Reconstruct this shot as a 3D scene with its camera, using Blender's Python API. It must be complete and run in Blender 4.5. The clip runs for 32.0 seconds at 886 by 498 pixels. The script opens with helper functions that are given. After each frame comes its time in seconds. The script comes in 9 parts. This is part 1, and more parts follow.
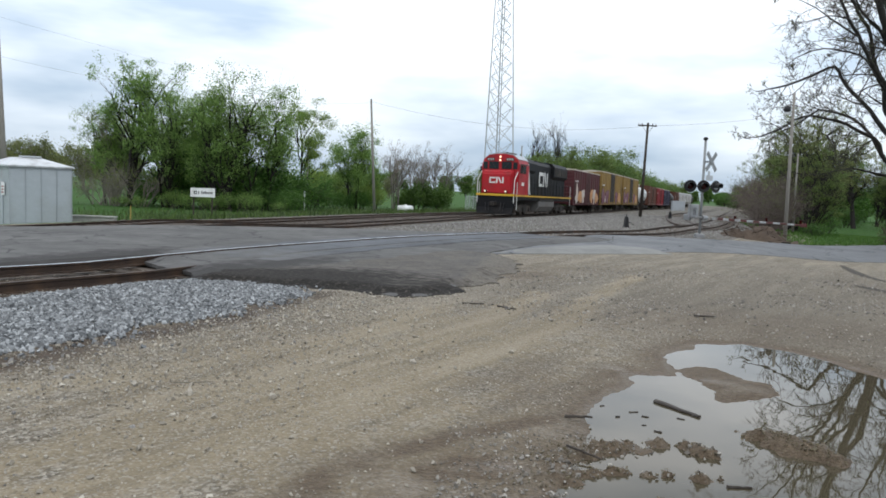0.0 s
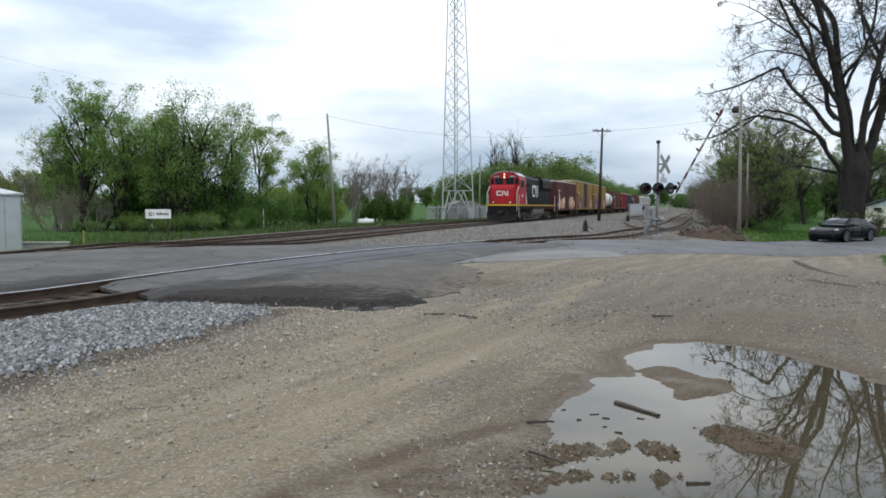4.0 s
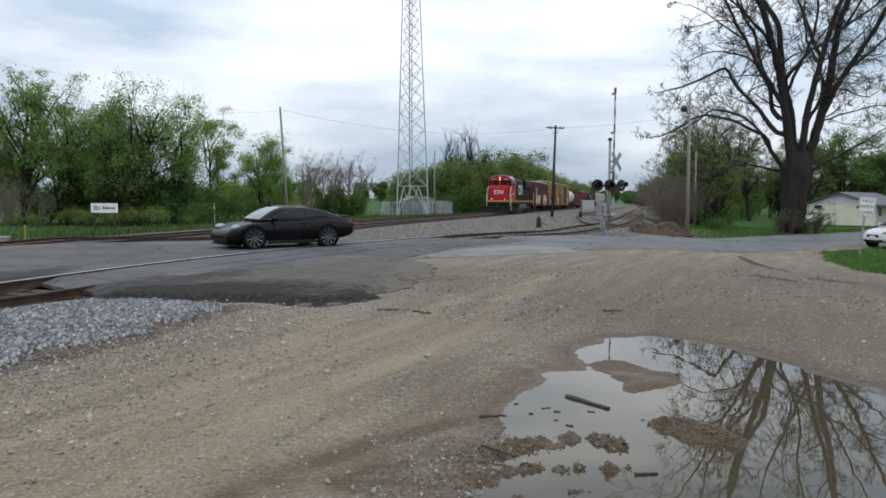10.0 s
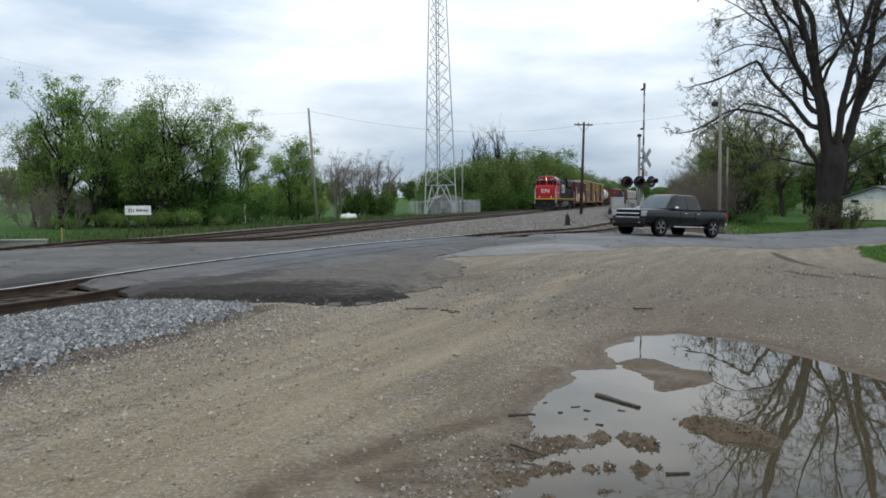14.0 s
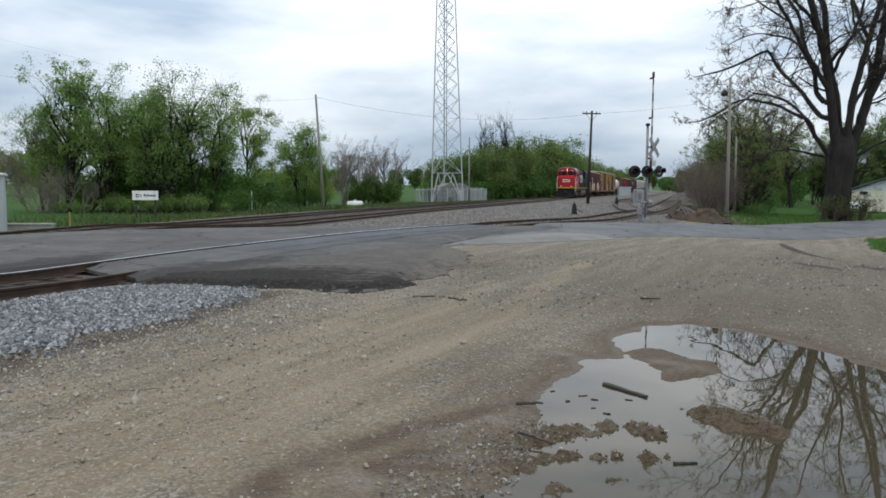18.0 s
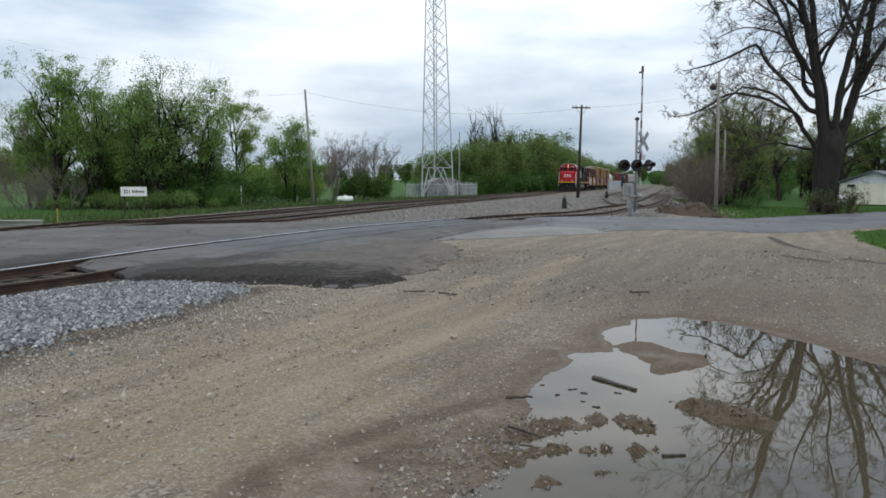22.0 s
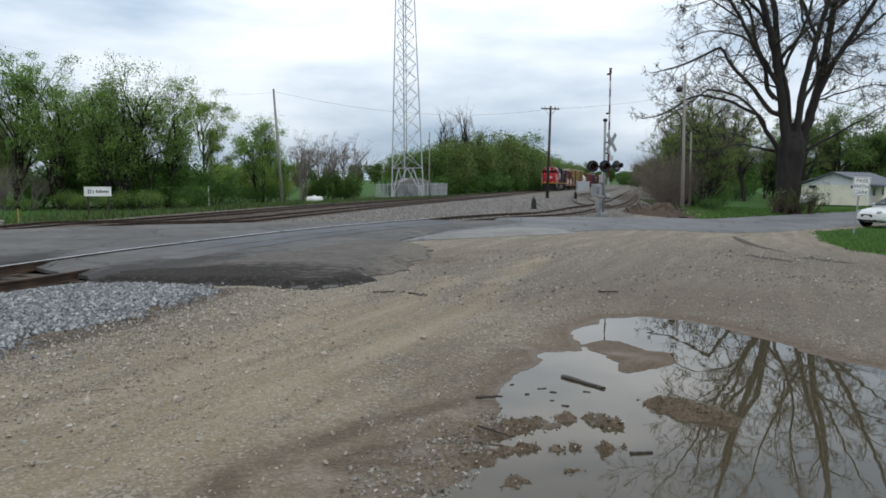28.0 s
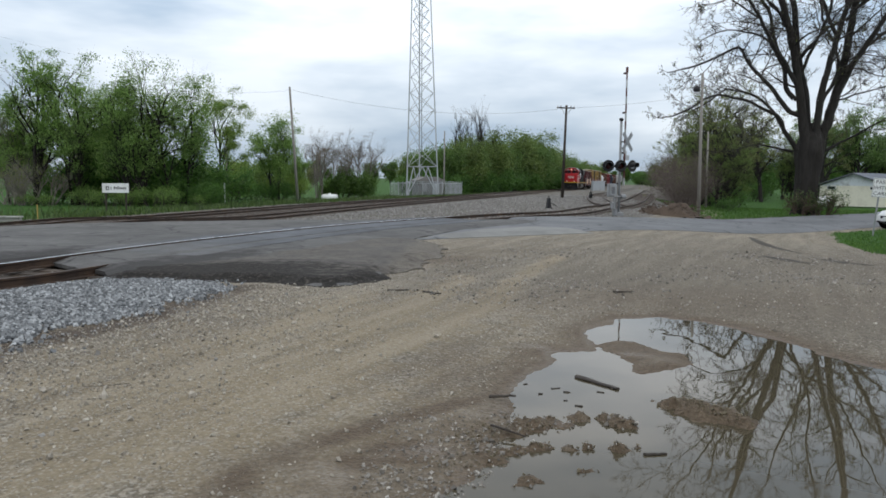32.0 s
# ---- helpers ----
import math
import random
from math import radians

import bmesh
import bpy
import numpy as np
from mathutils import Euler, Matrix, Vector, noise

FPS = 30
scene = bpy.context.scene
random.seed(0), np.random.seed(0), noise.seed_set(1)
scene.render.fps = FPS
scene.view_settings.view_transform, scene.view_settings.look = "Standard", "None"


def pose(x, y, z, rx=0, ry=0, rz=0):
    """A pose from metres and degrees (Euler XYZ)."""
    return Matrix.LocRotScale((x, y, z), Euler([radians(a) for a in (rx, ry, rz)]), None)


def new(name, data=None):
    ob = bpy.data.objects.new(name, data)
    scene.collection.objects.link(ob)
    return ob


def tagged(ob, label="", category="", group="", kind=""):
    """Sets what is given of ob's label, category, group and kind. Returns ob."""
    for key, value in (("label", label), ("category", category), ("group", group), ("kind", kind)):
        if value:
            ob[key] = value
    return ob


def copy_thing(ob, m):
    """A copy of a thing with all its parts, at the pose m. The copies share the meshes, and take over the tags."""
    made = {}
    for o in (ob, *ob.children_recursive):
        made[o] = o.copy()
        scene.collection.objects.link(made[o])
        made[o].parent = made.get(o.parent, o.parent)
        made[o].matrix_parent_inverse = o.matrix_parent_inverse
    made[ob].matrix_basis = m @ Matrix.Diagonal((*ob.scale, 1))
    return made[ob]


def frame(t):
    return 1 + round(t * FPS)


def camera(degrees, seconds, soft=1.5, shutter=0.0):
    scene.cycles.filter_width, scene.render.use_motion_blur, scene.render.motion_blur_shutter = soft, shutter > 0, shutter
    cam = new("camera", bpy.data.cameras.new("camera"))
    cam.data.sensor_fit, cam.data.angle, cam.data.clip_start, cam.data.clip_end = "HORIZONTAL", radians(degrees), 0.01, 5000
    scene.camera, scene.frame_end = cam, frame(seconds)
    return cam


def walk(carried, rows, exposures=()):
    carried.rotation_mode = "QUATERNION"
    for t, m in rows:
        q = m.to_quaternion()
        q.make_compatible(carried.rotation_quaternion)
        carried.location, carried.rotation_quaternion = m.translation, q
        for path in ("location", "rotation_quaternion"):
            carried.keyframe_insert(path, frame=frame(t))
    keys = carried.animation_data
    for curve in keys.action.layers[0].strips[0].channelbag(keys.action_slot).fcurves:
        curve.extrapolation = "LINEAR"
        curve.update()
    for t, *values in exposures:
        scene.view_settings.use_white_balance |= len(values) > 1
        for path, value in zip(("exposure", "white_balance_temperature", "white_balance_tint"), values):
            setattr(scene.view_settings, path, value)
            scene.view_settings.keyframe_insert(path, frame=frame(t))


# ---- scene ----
cam = camera(62.98, 32.0, soft=1.7, shutter=0.18)
EYE = 1.6
PATH = [
    (0, -0.062, 85.33, -2.24, 4.65),
    (0.5, -0.057, 85.18, -1.89, 4.10),
    (1, -0.043, 85.13, -1.36, 3.69),
    (1.5, -0.033, 85.13, -1.12, 3.22),
    (2, -0.025, 85.15, -0.80, 2.83),
    (2.5, -0.020, 85.30, -0.64, 2.41),
    (3, -0.013, 85.57, -0.49, 2.16),
    (3.5, -0.009, 85.76, -0.27, 1.88),
    (5.5, 0.000, 87.91, 0.25, 0.42),
    (6, -0.001, 87.52, 0.10, -0.00),
    (6.5, -0.008, 87.14, -0.15, -0.52),
    (7, -0.009, 86.91, -0.18, -0.95),
    (7.5, -0.007, 86.81, -0.19, -1.44),
    (8, -0.005, 86.62, -0.21, -1.66),
    (8.5, -0.007, 86.49, -0.32, -1.95),
    (9, 0.000, 86.17, -0.62, -2.16),
    (9.5, 0.002, 86.00, -0.47, -2.29),
    (10, 0.004, 85.93, -0.37, -2.03),
    (10.5, 0.000, 85.83, -0.33, -1.67),
    (11, -0.000, 85.83, -0.33, -1.14),
    (11.5, -0.001, 85.77, -0.22, -0.81),
    (12, 0.001, 85.73, -0.13, -0.41),
    (12.5, 0.000, 85.74, -0.13, -0.19),
    (13, 0.000, 85.80, -0.00, 0.00),
    (13.5, 0.001, 85.79, 0.07, 0.06),
    (14, 0.012, 85.84, 0.29, 0.19),
    (14.5, 0.009, 85.89, 0.23, 0.25),
    (16.5, -0.008, 85.38, 0.21, 0.94),
    (17, -0.010, 85.18, 0.09, 0.95),
    (17.5, -0.010, 85.05, -0.11, 0.84),
    (18, -0.014, 84.88, -0.23, 0.69),
    (18.5, -0.017, 84.76, -0.29, 0.58),
    (19, -0.018, 84.64, -0.46, 0.52),
    (19.5, -0.018, 84.51, -0.45, 0.48),
    (20, -0.016, 84.47, -0.33, 0.40),
    (20.5, -0.009, 84.45, -0.27, 0.31),
    (21, -0.004, 84.44, -0.16, 0.19),
    (21.5, 0.001, 84.47, -0.01, 0.04),
    (22, -0.003, 84.47, 0.01, -0.07),
    (22.5, 0.001, 84.53, 0.23, -0.09),
    (23, 0.004, 84.57, 0.21, -0.14),
    (23.5, 0.005, 84.60, 0.16, -0.16),
    (24, 0.003, 84.57, 0.17, -0.34),
    (24.5, 0.002, 84.62, 0.08, -1.13),
    (25, 0.000, 84.61, -0.30, -1.69),
    (25.5, -0.007, 84.61, -0.44, -2.01),
    (27.5, -0.001, 84.56, -0.24, -2.62),
    (28, -0.000, 84.50, -0.09, -2.43),
    (28.5, 0.005, 84.46, 0.20, -2.01),
    (29, 0.005, 84.50, 0.24, -1.89),
    (29.5, 0.010, 84.58, 0.29, -1.75),
    (30, 0.009, 84.60, 0.19, -1.66),
    (30.5, 0.002, 84.57, -0.03, -1.57),
    (31, 0.001, 84.51, -0.22, -1.40),
    (31.5, 0.002, 84.45, -0.31, -1.30),
    (32, -0.001, 84.39, -0.44, -1.26),
]
walk(cam, [(t, pose(dx, 0, EYE, rx, ry, rz)) for t, dx, rx, ry, rz in PATH], [(0, 0.23), (2, 0.21), (3, 0.22), (4.5, 0.11), (6, 0.0), (32, 0.0)])

# ---- light: an overcast spring sky ----
world = bpy.data.worlds.new("overcast_sky")
scene.world = world
world.use_nodes = True
wn, wl = world.node_tree.nodes, world.node_tree.links
wn.clear()
w_out, w_bg = wn.new("ShaderNodeOutputWorld"), wn.new("ShaderNodeBackground")
w_sky = wn.new("ShaderNodeTexSky")
w_sky.sky_type, w_sky.sun_disc = "NISHITA", False
w_sky.sun_elevation, w_sky.sun_rotation = radians(48), radians(200)
w_co, w_map = wn.new("ShaderNodeTexCoord"), wn.new("ShaderNodeMapping")
w_map.inputs["Scale"].default_value = (1.1, 1.1, 4.2)
w_n = wn.new("ShaderNodeTexNoise")
w_n.inputs["Scale"].default_value, w_n.inputs["Detail"].default_value, w_n.inputs["Roughness"].default_value = 1.9, 5, 0.52
w_ramp = wn.new("ShaderNodeValToRGB")
w_ramp.color_ramp.elements[0].position, w_ramp.color_ramp.elements[0].color = 0.36, (0.53, 0.645, 0.78, 1)
w_ramp.color_ramp.elements[1].position, w_ramp.color_ramp.elements[1].color = 0.60, (1.14, 1.18, 1.22, 1)
w_sc, w_mix = wn.new("ShaderNodeVectorMath"), wn.new("ShaderNodeMix")
w_sc.operation, w_mix.data_type = "SCALE", "RGBA"
w_sc.inputs["Scale"].default_value = 0.10
w_mix.inputs["Factor"].default_value = 0.90
wl.new(w_co.outputs["Generated"], w_map.inputs["Vector"])
wl.new(w_map.outputs["Vector"], w_n.inputs["Vector"])
wl.new(w_n.outputs["Fac"], w_ramp.inputs["Fac"])
wl.new(w_sky.outputs["Color"], w_sc.inputs[0])
wl.new(w_sc.outputs["Vector"], w_mix.inputs["A"])
wl.new(w_ramp.outputs["Color"], w_mix.inputs["B"])
w_sep, w_up, w_mul = wn.new("ShaderNodeSeparateXYZ"), wn.new("ShaderNodeValToRGB"), wn.new("ShaderNodeVectorMath")
w_els = w_up.color_ramp.elements
w_els.new(0.13), w_els.new(0.30)
for w_e, (w_p, w_v) in zip(w_els, ((0.0, (0.655, 0.70, 0.75)), (0.13, (0.875, 0.91, 0.945)), (0.30, (1.33, 1.32, 1.305)), (1.0, (1.44, 1.42, 1.395)))):
    w_e.position, w_e.color = w_p, (*w_v, 1)
w_mul.operation = "MULTIPLY"
wl.new(w_co.outputs["Generated"], w_sep.inputs[0])
wl.new(w_sep.outputs["Z"], w_up.inputs["Fac"])
wl.new(w_mix.outputs["Result"], w_mul.inputs[0])
wl.new(w_up.outputs["Color"], w_mul.inputs[1])
w_bg.inputs["Strength"].default_value = 1.0
wl.new(w_mul.outputs["Vector"], w_bg.inputs["Color"])
wl.new(w_bg.outputs["Background"], w_out.inputs["Surface"])
sun = new("sun", bpy.data.lights.new("sun", "SUN"))
sun.data.energy, sun.data.angle, sun.data.color = 0.5, radians(30), (1.0, 0.97, 0.92)
sun.rotation_euler = (radians(42), 0, radians(20))
scene.view_settings.exposure = 0.0


# ---- materials ----
def nodes(name):
    m = bpy.data.materials.new(name)
    m.use_nodes = True
    return m, m.node_tree.nodes, m.node_tree.links, m.node_tree.nodes["Principled BSDF"]


def tex(n, l, scale, detail=4, rough=0.55, kind="Object", stretch=None):
    co, t = n.new("ShaderNodeTexCoord"), n.new("ShaderNodeTexNoise")
    t.inputs["Scale"].default_value, t.inputs["Detail"].default_value, t.inputs["Roughness"].default_value = scale, detail, rough
    if stretch:
        mp = n.new("ShaderNodeMapping")
        mp.inputs["Scale"].default_value = stretch
        l.new(co.outputs[kind], mp.inputs["Vector"])
        l.new(mp.outputs["Vector"], t.inputs["Vector"])
    else:
        l.new(co.outputs[kind], t.inputs["Vector"])
    return t.outputs["Fac"]


def ramp(n, l, fac, stops):
    r = n.new("ShaderNodeValToRGB")
    els = r.color_ramp.elements
    while len(els) < len(stops):
        els.new(0.5)
    for e, (p, c) in zip(els, stops):
        e.position, e.color = p, (*c, 1) if len(c) == 3 else (c[0], c[0], c[0], 1)
    l.new(fac, r.inputs["Fac"])
    return r.outputs["Color"]


def blend(n, l, fac, a, b, mode="MIX"):
    m = n.new("ShaderNodeMix")
    m.data_type, m.blend_type = "RGBA", mode
    for s, v in (("Factor", fac), ("A", a), ("B", b)):
        if isinstance(v, (int, float)):
            m.inputs[s].default_value = v
        elif isinstance(v, tuple):
            m.inputs[s].default_value = (*v, 1)
        else:
            l.new(v, m.inputs[s])
    return m.outputs["Result"]


def bump(n, l, b, height, strength, dist):
    k = n.new("ShaderNodeBump")
    k.inputs["Strength"].default_value, k.inputs["Distance"].default_value = strength, dist
    l.new(height, k.inputs["Height"])
    l.new(k.outputs["Normal"], b.inputs["Normal"])


def plain(name, color, rough=0.6, metal=0.0, vary=0.25, fine=14.0, coarse=1.6, dirt=(0.12, 0.1, 0.08), dirty=0.25, relief=0.0, coat=0.0, stretch=None, each=0.0, spec=0.25):
    """Paint, metal, plastic: one colour with grain at two scales and some dirt."""
    m, n, l, b = nodes(name)
    big, small = tex(n, l, coarse, 5, 0.6, stretch=stretch), tex(n, l, fine, 4, 0.6, stretch=stretch)
    dark = tuple(c * (1 - vary) for c in color)
    lite = tuple(min(1, c * (1 + vary)) for c in color)
    c = blend(n, l, small, dark, lite)
    if dirty:
        c = blend(n, l, ramp(n, l, big, [(0.48, (0.0,)), (0.72, (dirty * 2.2,))]), c, dirt)
    if each:
        oi = n.new("ShaderNodeObjectInfo")
        hs = n.new("ShaderNodeHueSaturation")
        mr = n.new("ShaderNodeMapRange")
        mr.inputs["To Min"].default_value, mr.inputs["To Max"].default_value = 1 - each, 1 + each
        l.new(oi.outputs["Random"], mr.inputs["Value"])
        l.new(mr.outputs["Result"], hs.inputs["Value"])
        l.new(c, hs.inputs["Color"])
        c = hs.outputs["Color"]
    l.new(c, b.inputs["Base Color"])
    r = n.new("ShaderNodeMapRange")
    r.inputs["To Min"].default_value, r.inputs["To Max"].default_value = max(0.02, rough - 0.12), min(1, rough + 0.12)
    l.new(big, r.inputs["Value"])
    l.new(r.outputs["Result"], b.inputs["Roughness"])
    b.inputs["Metallic"].default_value, b.inputs["Coat Weight"].default_value = metal, coat
    b.inputs["Specular IOR Level"].default_value = spec
    b.inputs["Coat Roughness"].default_value = 0.06
    if relief:
        bump(n, l, b, small, 0.6, relief)
    return m


def leaf_mat(name, dark, light):
    m, n, l, b = nodes(name)
    g = n.new("ShaderNodeNewGeometry")
    c = ramp(n, l, g.outputs["Random Per Island"], [(0.0, dark), (0.6, tuple((a + d) / 2 for a, d in zip(dark, light))), (1.0, light)])
    c = blend(n, l, ramp(n, l, tex(n, l, 0.5, 3), [(0.35, (0.0,)), (0.65, (0.45,))]), c, dark)
    l.new(c, b.inputs["Base Color"])
    b.inputs["Roughness"].default_value = 0.55
    tr, mx = n.new("ShaderNodeBsdfTranslucent"), n.new("ShaderNodeMixShader")
    l.new(c, tr.inputs["Color"])
    mx.inputs["Fac"].default_value = 0.46
    l.new(b.outputs["BSDF"], mx.inputs[1])
    l.new(tr.outputs["BSDF"], mx.inputs[2])
    l.new(mx.outputs["Shader"], n["Material Output"].inputs["Surface"])
    return m


def attr(n, name):
    a = n.new("ShaderNodeAttribute")
    a.attribute_name = name
    return a.outputs["Fac"]


def ground_mat():
    m, n, l, b = nodes("ground_surface")
    fine, mid, big = tex(n, l, 26, 5, 0.7), tex(n, l, 3.1, 5, 0.6), tex(n, l, 0.42, 4, 0.6)
    vor = n.new("ShaderNodeTexVoronoi")
    vor.inputs["Scale"].default_value = 40
    co = n.new("ShaderNodeTexCoord")
    l.new(co.outputs["Object"], vor.inputs["Vector"])
    stone = ramp(n, l, vor.outputs["Color"], [(0.0, (0.060, 0.053, 0.043)), (0.5, (0.171, 0.146, 0.114)), (1.0, (0.42, 0.385, 0.325))])
    sand = ramp(n, l, fine, [(0.3, (0.169, 0.134, 0.088)), (0.7, (0.286, 0.234, 0.158))])
    band = n.new("ShaderNodeMath")
    band.operation = "ADD"
    l.new(attr(n, "sandy"), band.inputs[0])
    l.new(mid, band.inputs[1])
    sandy = ramp(n, l, band.outputs[0], [(0.46, (0.05,)), (0.72, (0.9,))])
    gravel = blend(n, l, sandy, stone, sand)
    gravel = blend(n, l, ramp(n, l, attr(n, "sandy"), [(0.1, (0.0,)), (0.6, (0.28,))]), gravel, (0.315, 0.268, 0.188))
    gravel = blend(n, l, ramp(n, l, big, [(0.35, (0.0,)), (0.7, (0.35,))]), gravel, (0.18, 0.1548, 0.1152))
    # the lot is combed by wheels: long pale and dark streaks
    comb, turned, uneven = n.new("ShaderNodeTexNoise"), n.new("ShaderNodeMapping"), n.new("ShaderNodeMapping")
    turned.inputs["Rotation"].default_value = (0, 0, radians(-62))
    uneven.inputs["Scale"].default_value = (0.28, 2.6, 1.0)
    comb.inputs["Scale"].default_value, comb.inputs["Detail"].default_value, comb.inputs["Roughness"].default_value = 1.0, 5, 0.6
    l.new(co.outputs["Object"], turned.inputs["Vector"])
    l.new(turned.outputs["Vector"], uneven.inputs["Vector"])
    l.new(uneven.outputs["Vector"], comb.inputs["Vector"])
    gravel = blend(n, l, ramp(n, l, comb.outputs["Fac"], [(0.50, (0.0,)), (0.66, (0.5,))]), gravel, (0.33, 0.287, 0.222))
    gravel = blend(n, l, ramp(n, l, comb.outputs["Fac"], [(0.36, (0.5,)), (0.47, (0.0,))]), gravel, (0.115, 0.095, 0.073))
    # small stones pressed into the surface
    grit = n.new("ShaderNodeTexVoronoi")
    grit.inputs["Scale"].default_value = 62
    l.new(co.outputs["Object"], grit.inputs["Vector"])
    sep = n.new("ShaderNodeSeparateColor")
    l.new(grit.outputs["Color"], sep.inputs["Color"])
    gravel = blend(n, l, ramp(n, l, sep.outputs["Red"], [(0.72, (0.0,)), (0.98, (0.6,))]), gravel, (0.37, 0.345, 0.30))
    gravel = blend(n, l, ramp(n, l, sep.outputs["Green"], [(0.76, (0.0,)), (0.98, (0.35,))]), gravel, (0.095, 0.082, 0.066))
    drab = n.new("ShaderNodeMath")
    drab.operation, drab.use_clamp = "MULTIPLY", True
    l.new(attr(n, "sandy"), drab.inputs[0])
    drab.inputs[1].default_value = -2.1
    gravel = blend(n, l, drab.outputs[0], gravel, (0.105, 0.090, 0.073))
    wet = attr(n, "wet")
    wetf = n.new("ShaderNodeMath")
    wetf.operation, wetf.use_clamp = "MULTIPLY", True
    l.new(wet, wetf.inputs[0])
    l.new(ramp(n, l, mid, [(0.25, (0.55,)), (0.6, (1.25,))]), wetf.inputs[1])
    mudc = ramp(n, l, fine, [(0.3, (0.062, 0.045, 0.030)), (0.7, (0.142, 0.106, 0.072))])
    # grey stone round the tracks
    greys = ramp(n, l, vor.outputs["Color"], [(0.0, (0.0648, 0.059, 0.054)), (0.5, (0.1512, 0.1404, 0.1296)), (1.0, (0.288, 0.2736, 0.2592))])
    greys = blend(n, l, ramp(n, l, mid, [(0.42, (0.0,)), (0.62, (0.55,))]), greys, (0.105, 0.088, 0.068))
    greys = blend(n, l, ramp(n, l, big, [(0.45, (0.0,)), (0.62, (0.5,))]), greys, (0.085, 0.082, 0.05))
    bal = ramp(n, l, attr(n, "stone"), [(0.3, (0.0,)), (0.7, (1.0,))])
    c = blend(n, l, bal, gravel, greys)
    c = blend(n, l, wetf.outputs[0], c, mudc)
    # rust and brake dust on the bed of the main lines
    rustc = ramp(n, l, fine, [(0.3, (0.024, 0.017, 0.013)), (0.7, (0.072, 0.050, 0.036))])
    c = blend(n, l, ramp(n, l, attr(n, "rust"), [(0.1, (0.0,)), (0.9, (0.9,))]), c, rustc)
    # grass, its edge broken up
    gcol = ramp(n, l, tex(n, l, 9, 6, 0.75), [(0.28, (0.014, 0.036, 0.007)), (0.5, (0.030, 0.086, 0.014)), (0.75, (0.058, 0.138, 0.026))])
    gcol = blend(n, l, ramp(n, l, big, [(0.4, (0.0,)), (0.7, (0.35,))]), gcol, (0.070, 0.105, 0.025))
    ga = n.new("ShaderNodeMath")
    ga.operation = "ADD"
    l.new(attr(n, "grass"), ga.inputs[0])
    l.new(ramp(n, l, tex(n, l, 5.5, 4, 0.7), [(0.3, (-0.3 + 0.3,)), (0.7, (0.5,))]), ga.inputs[1])
    gf = ramp(n, l, ga.outputs[0], [(0.62, (0.0,)), (0.80, (1.0,))])
    c = blend(n, l, gf, c, gcol)
    l.new(c, b.inputs["Base Color"])
    rr = n.new("ShaderNodeMapRange")
    rr.inputs["To Min"].default_value, rr.inputs["To Max"].default_value = 0.92, 0.62
    l.new(wetf.outputs[0], rr.inputs["Value"])
    fm = n.new("ShaderNodeMath")
    fm.operation, fm.use_clamp = "MULTIPLY", True
    l.new(attr(n, "film"), fm.inputs[0])
    l.new(ramp(n, l, mid, [(0.35, (0.4,)), (0.6, (1.2,))]), fm.inputs[1])
    l.new(blend(n, l, fm.outputs[0], rr.outputs["Result"], (0.12, 0.12, 0.12)), b.inputs["Roughness"])
    sp = n.new("ShaderNodeMapRange")
    sp.inputs["To Min"].default_value, sp.inputs["To Max"].default_value = 0.15, 0.5
    l.new(fm.outputs[0], sp.inputs["Value"])
    l.new(sp.outputs["Result"], b.inputs["Specular IOR Level"])
    hs = n.new("ShaderNodeMath")
    hs.operation = "ADD"
    l.new(vor.outputs["Distance"], hs.inputs[0])
    l.new(fine, hs.inputs[1])
    bump(n, l, b, hs.outputs[0], 0.7, 0.025)
    calm = n.new("ShaderNodeMapRange")
    calm.inputs["To Min"].default_value, calm.inputs["To Max"].default_value = 0.7, 0.04
    l.new(fm.outputs[0], calm.inputs["Value"])
    l.new(calm.outputs["Result"], b.inputs["Normal"].links[0].from_node.inputs["Strength"])
    return m


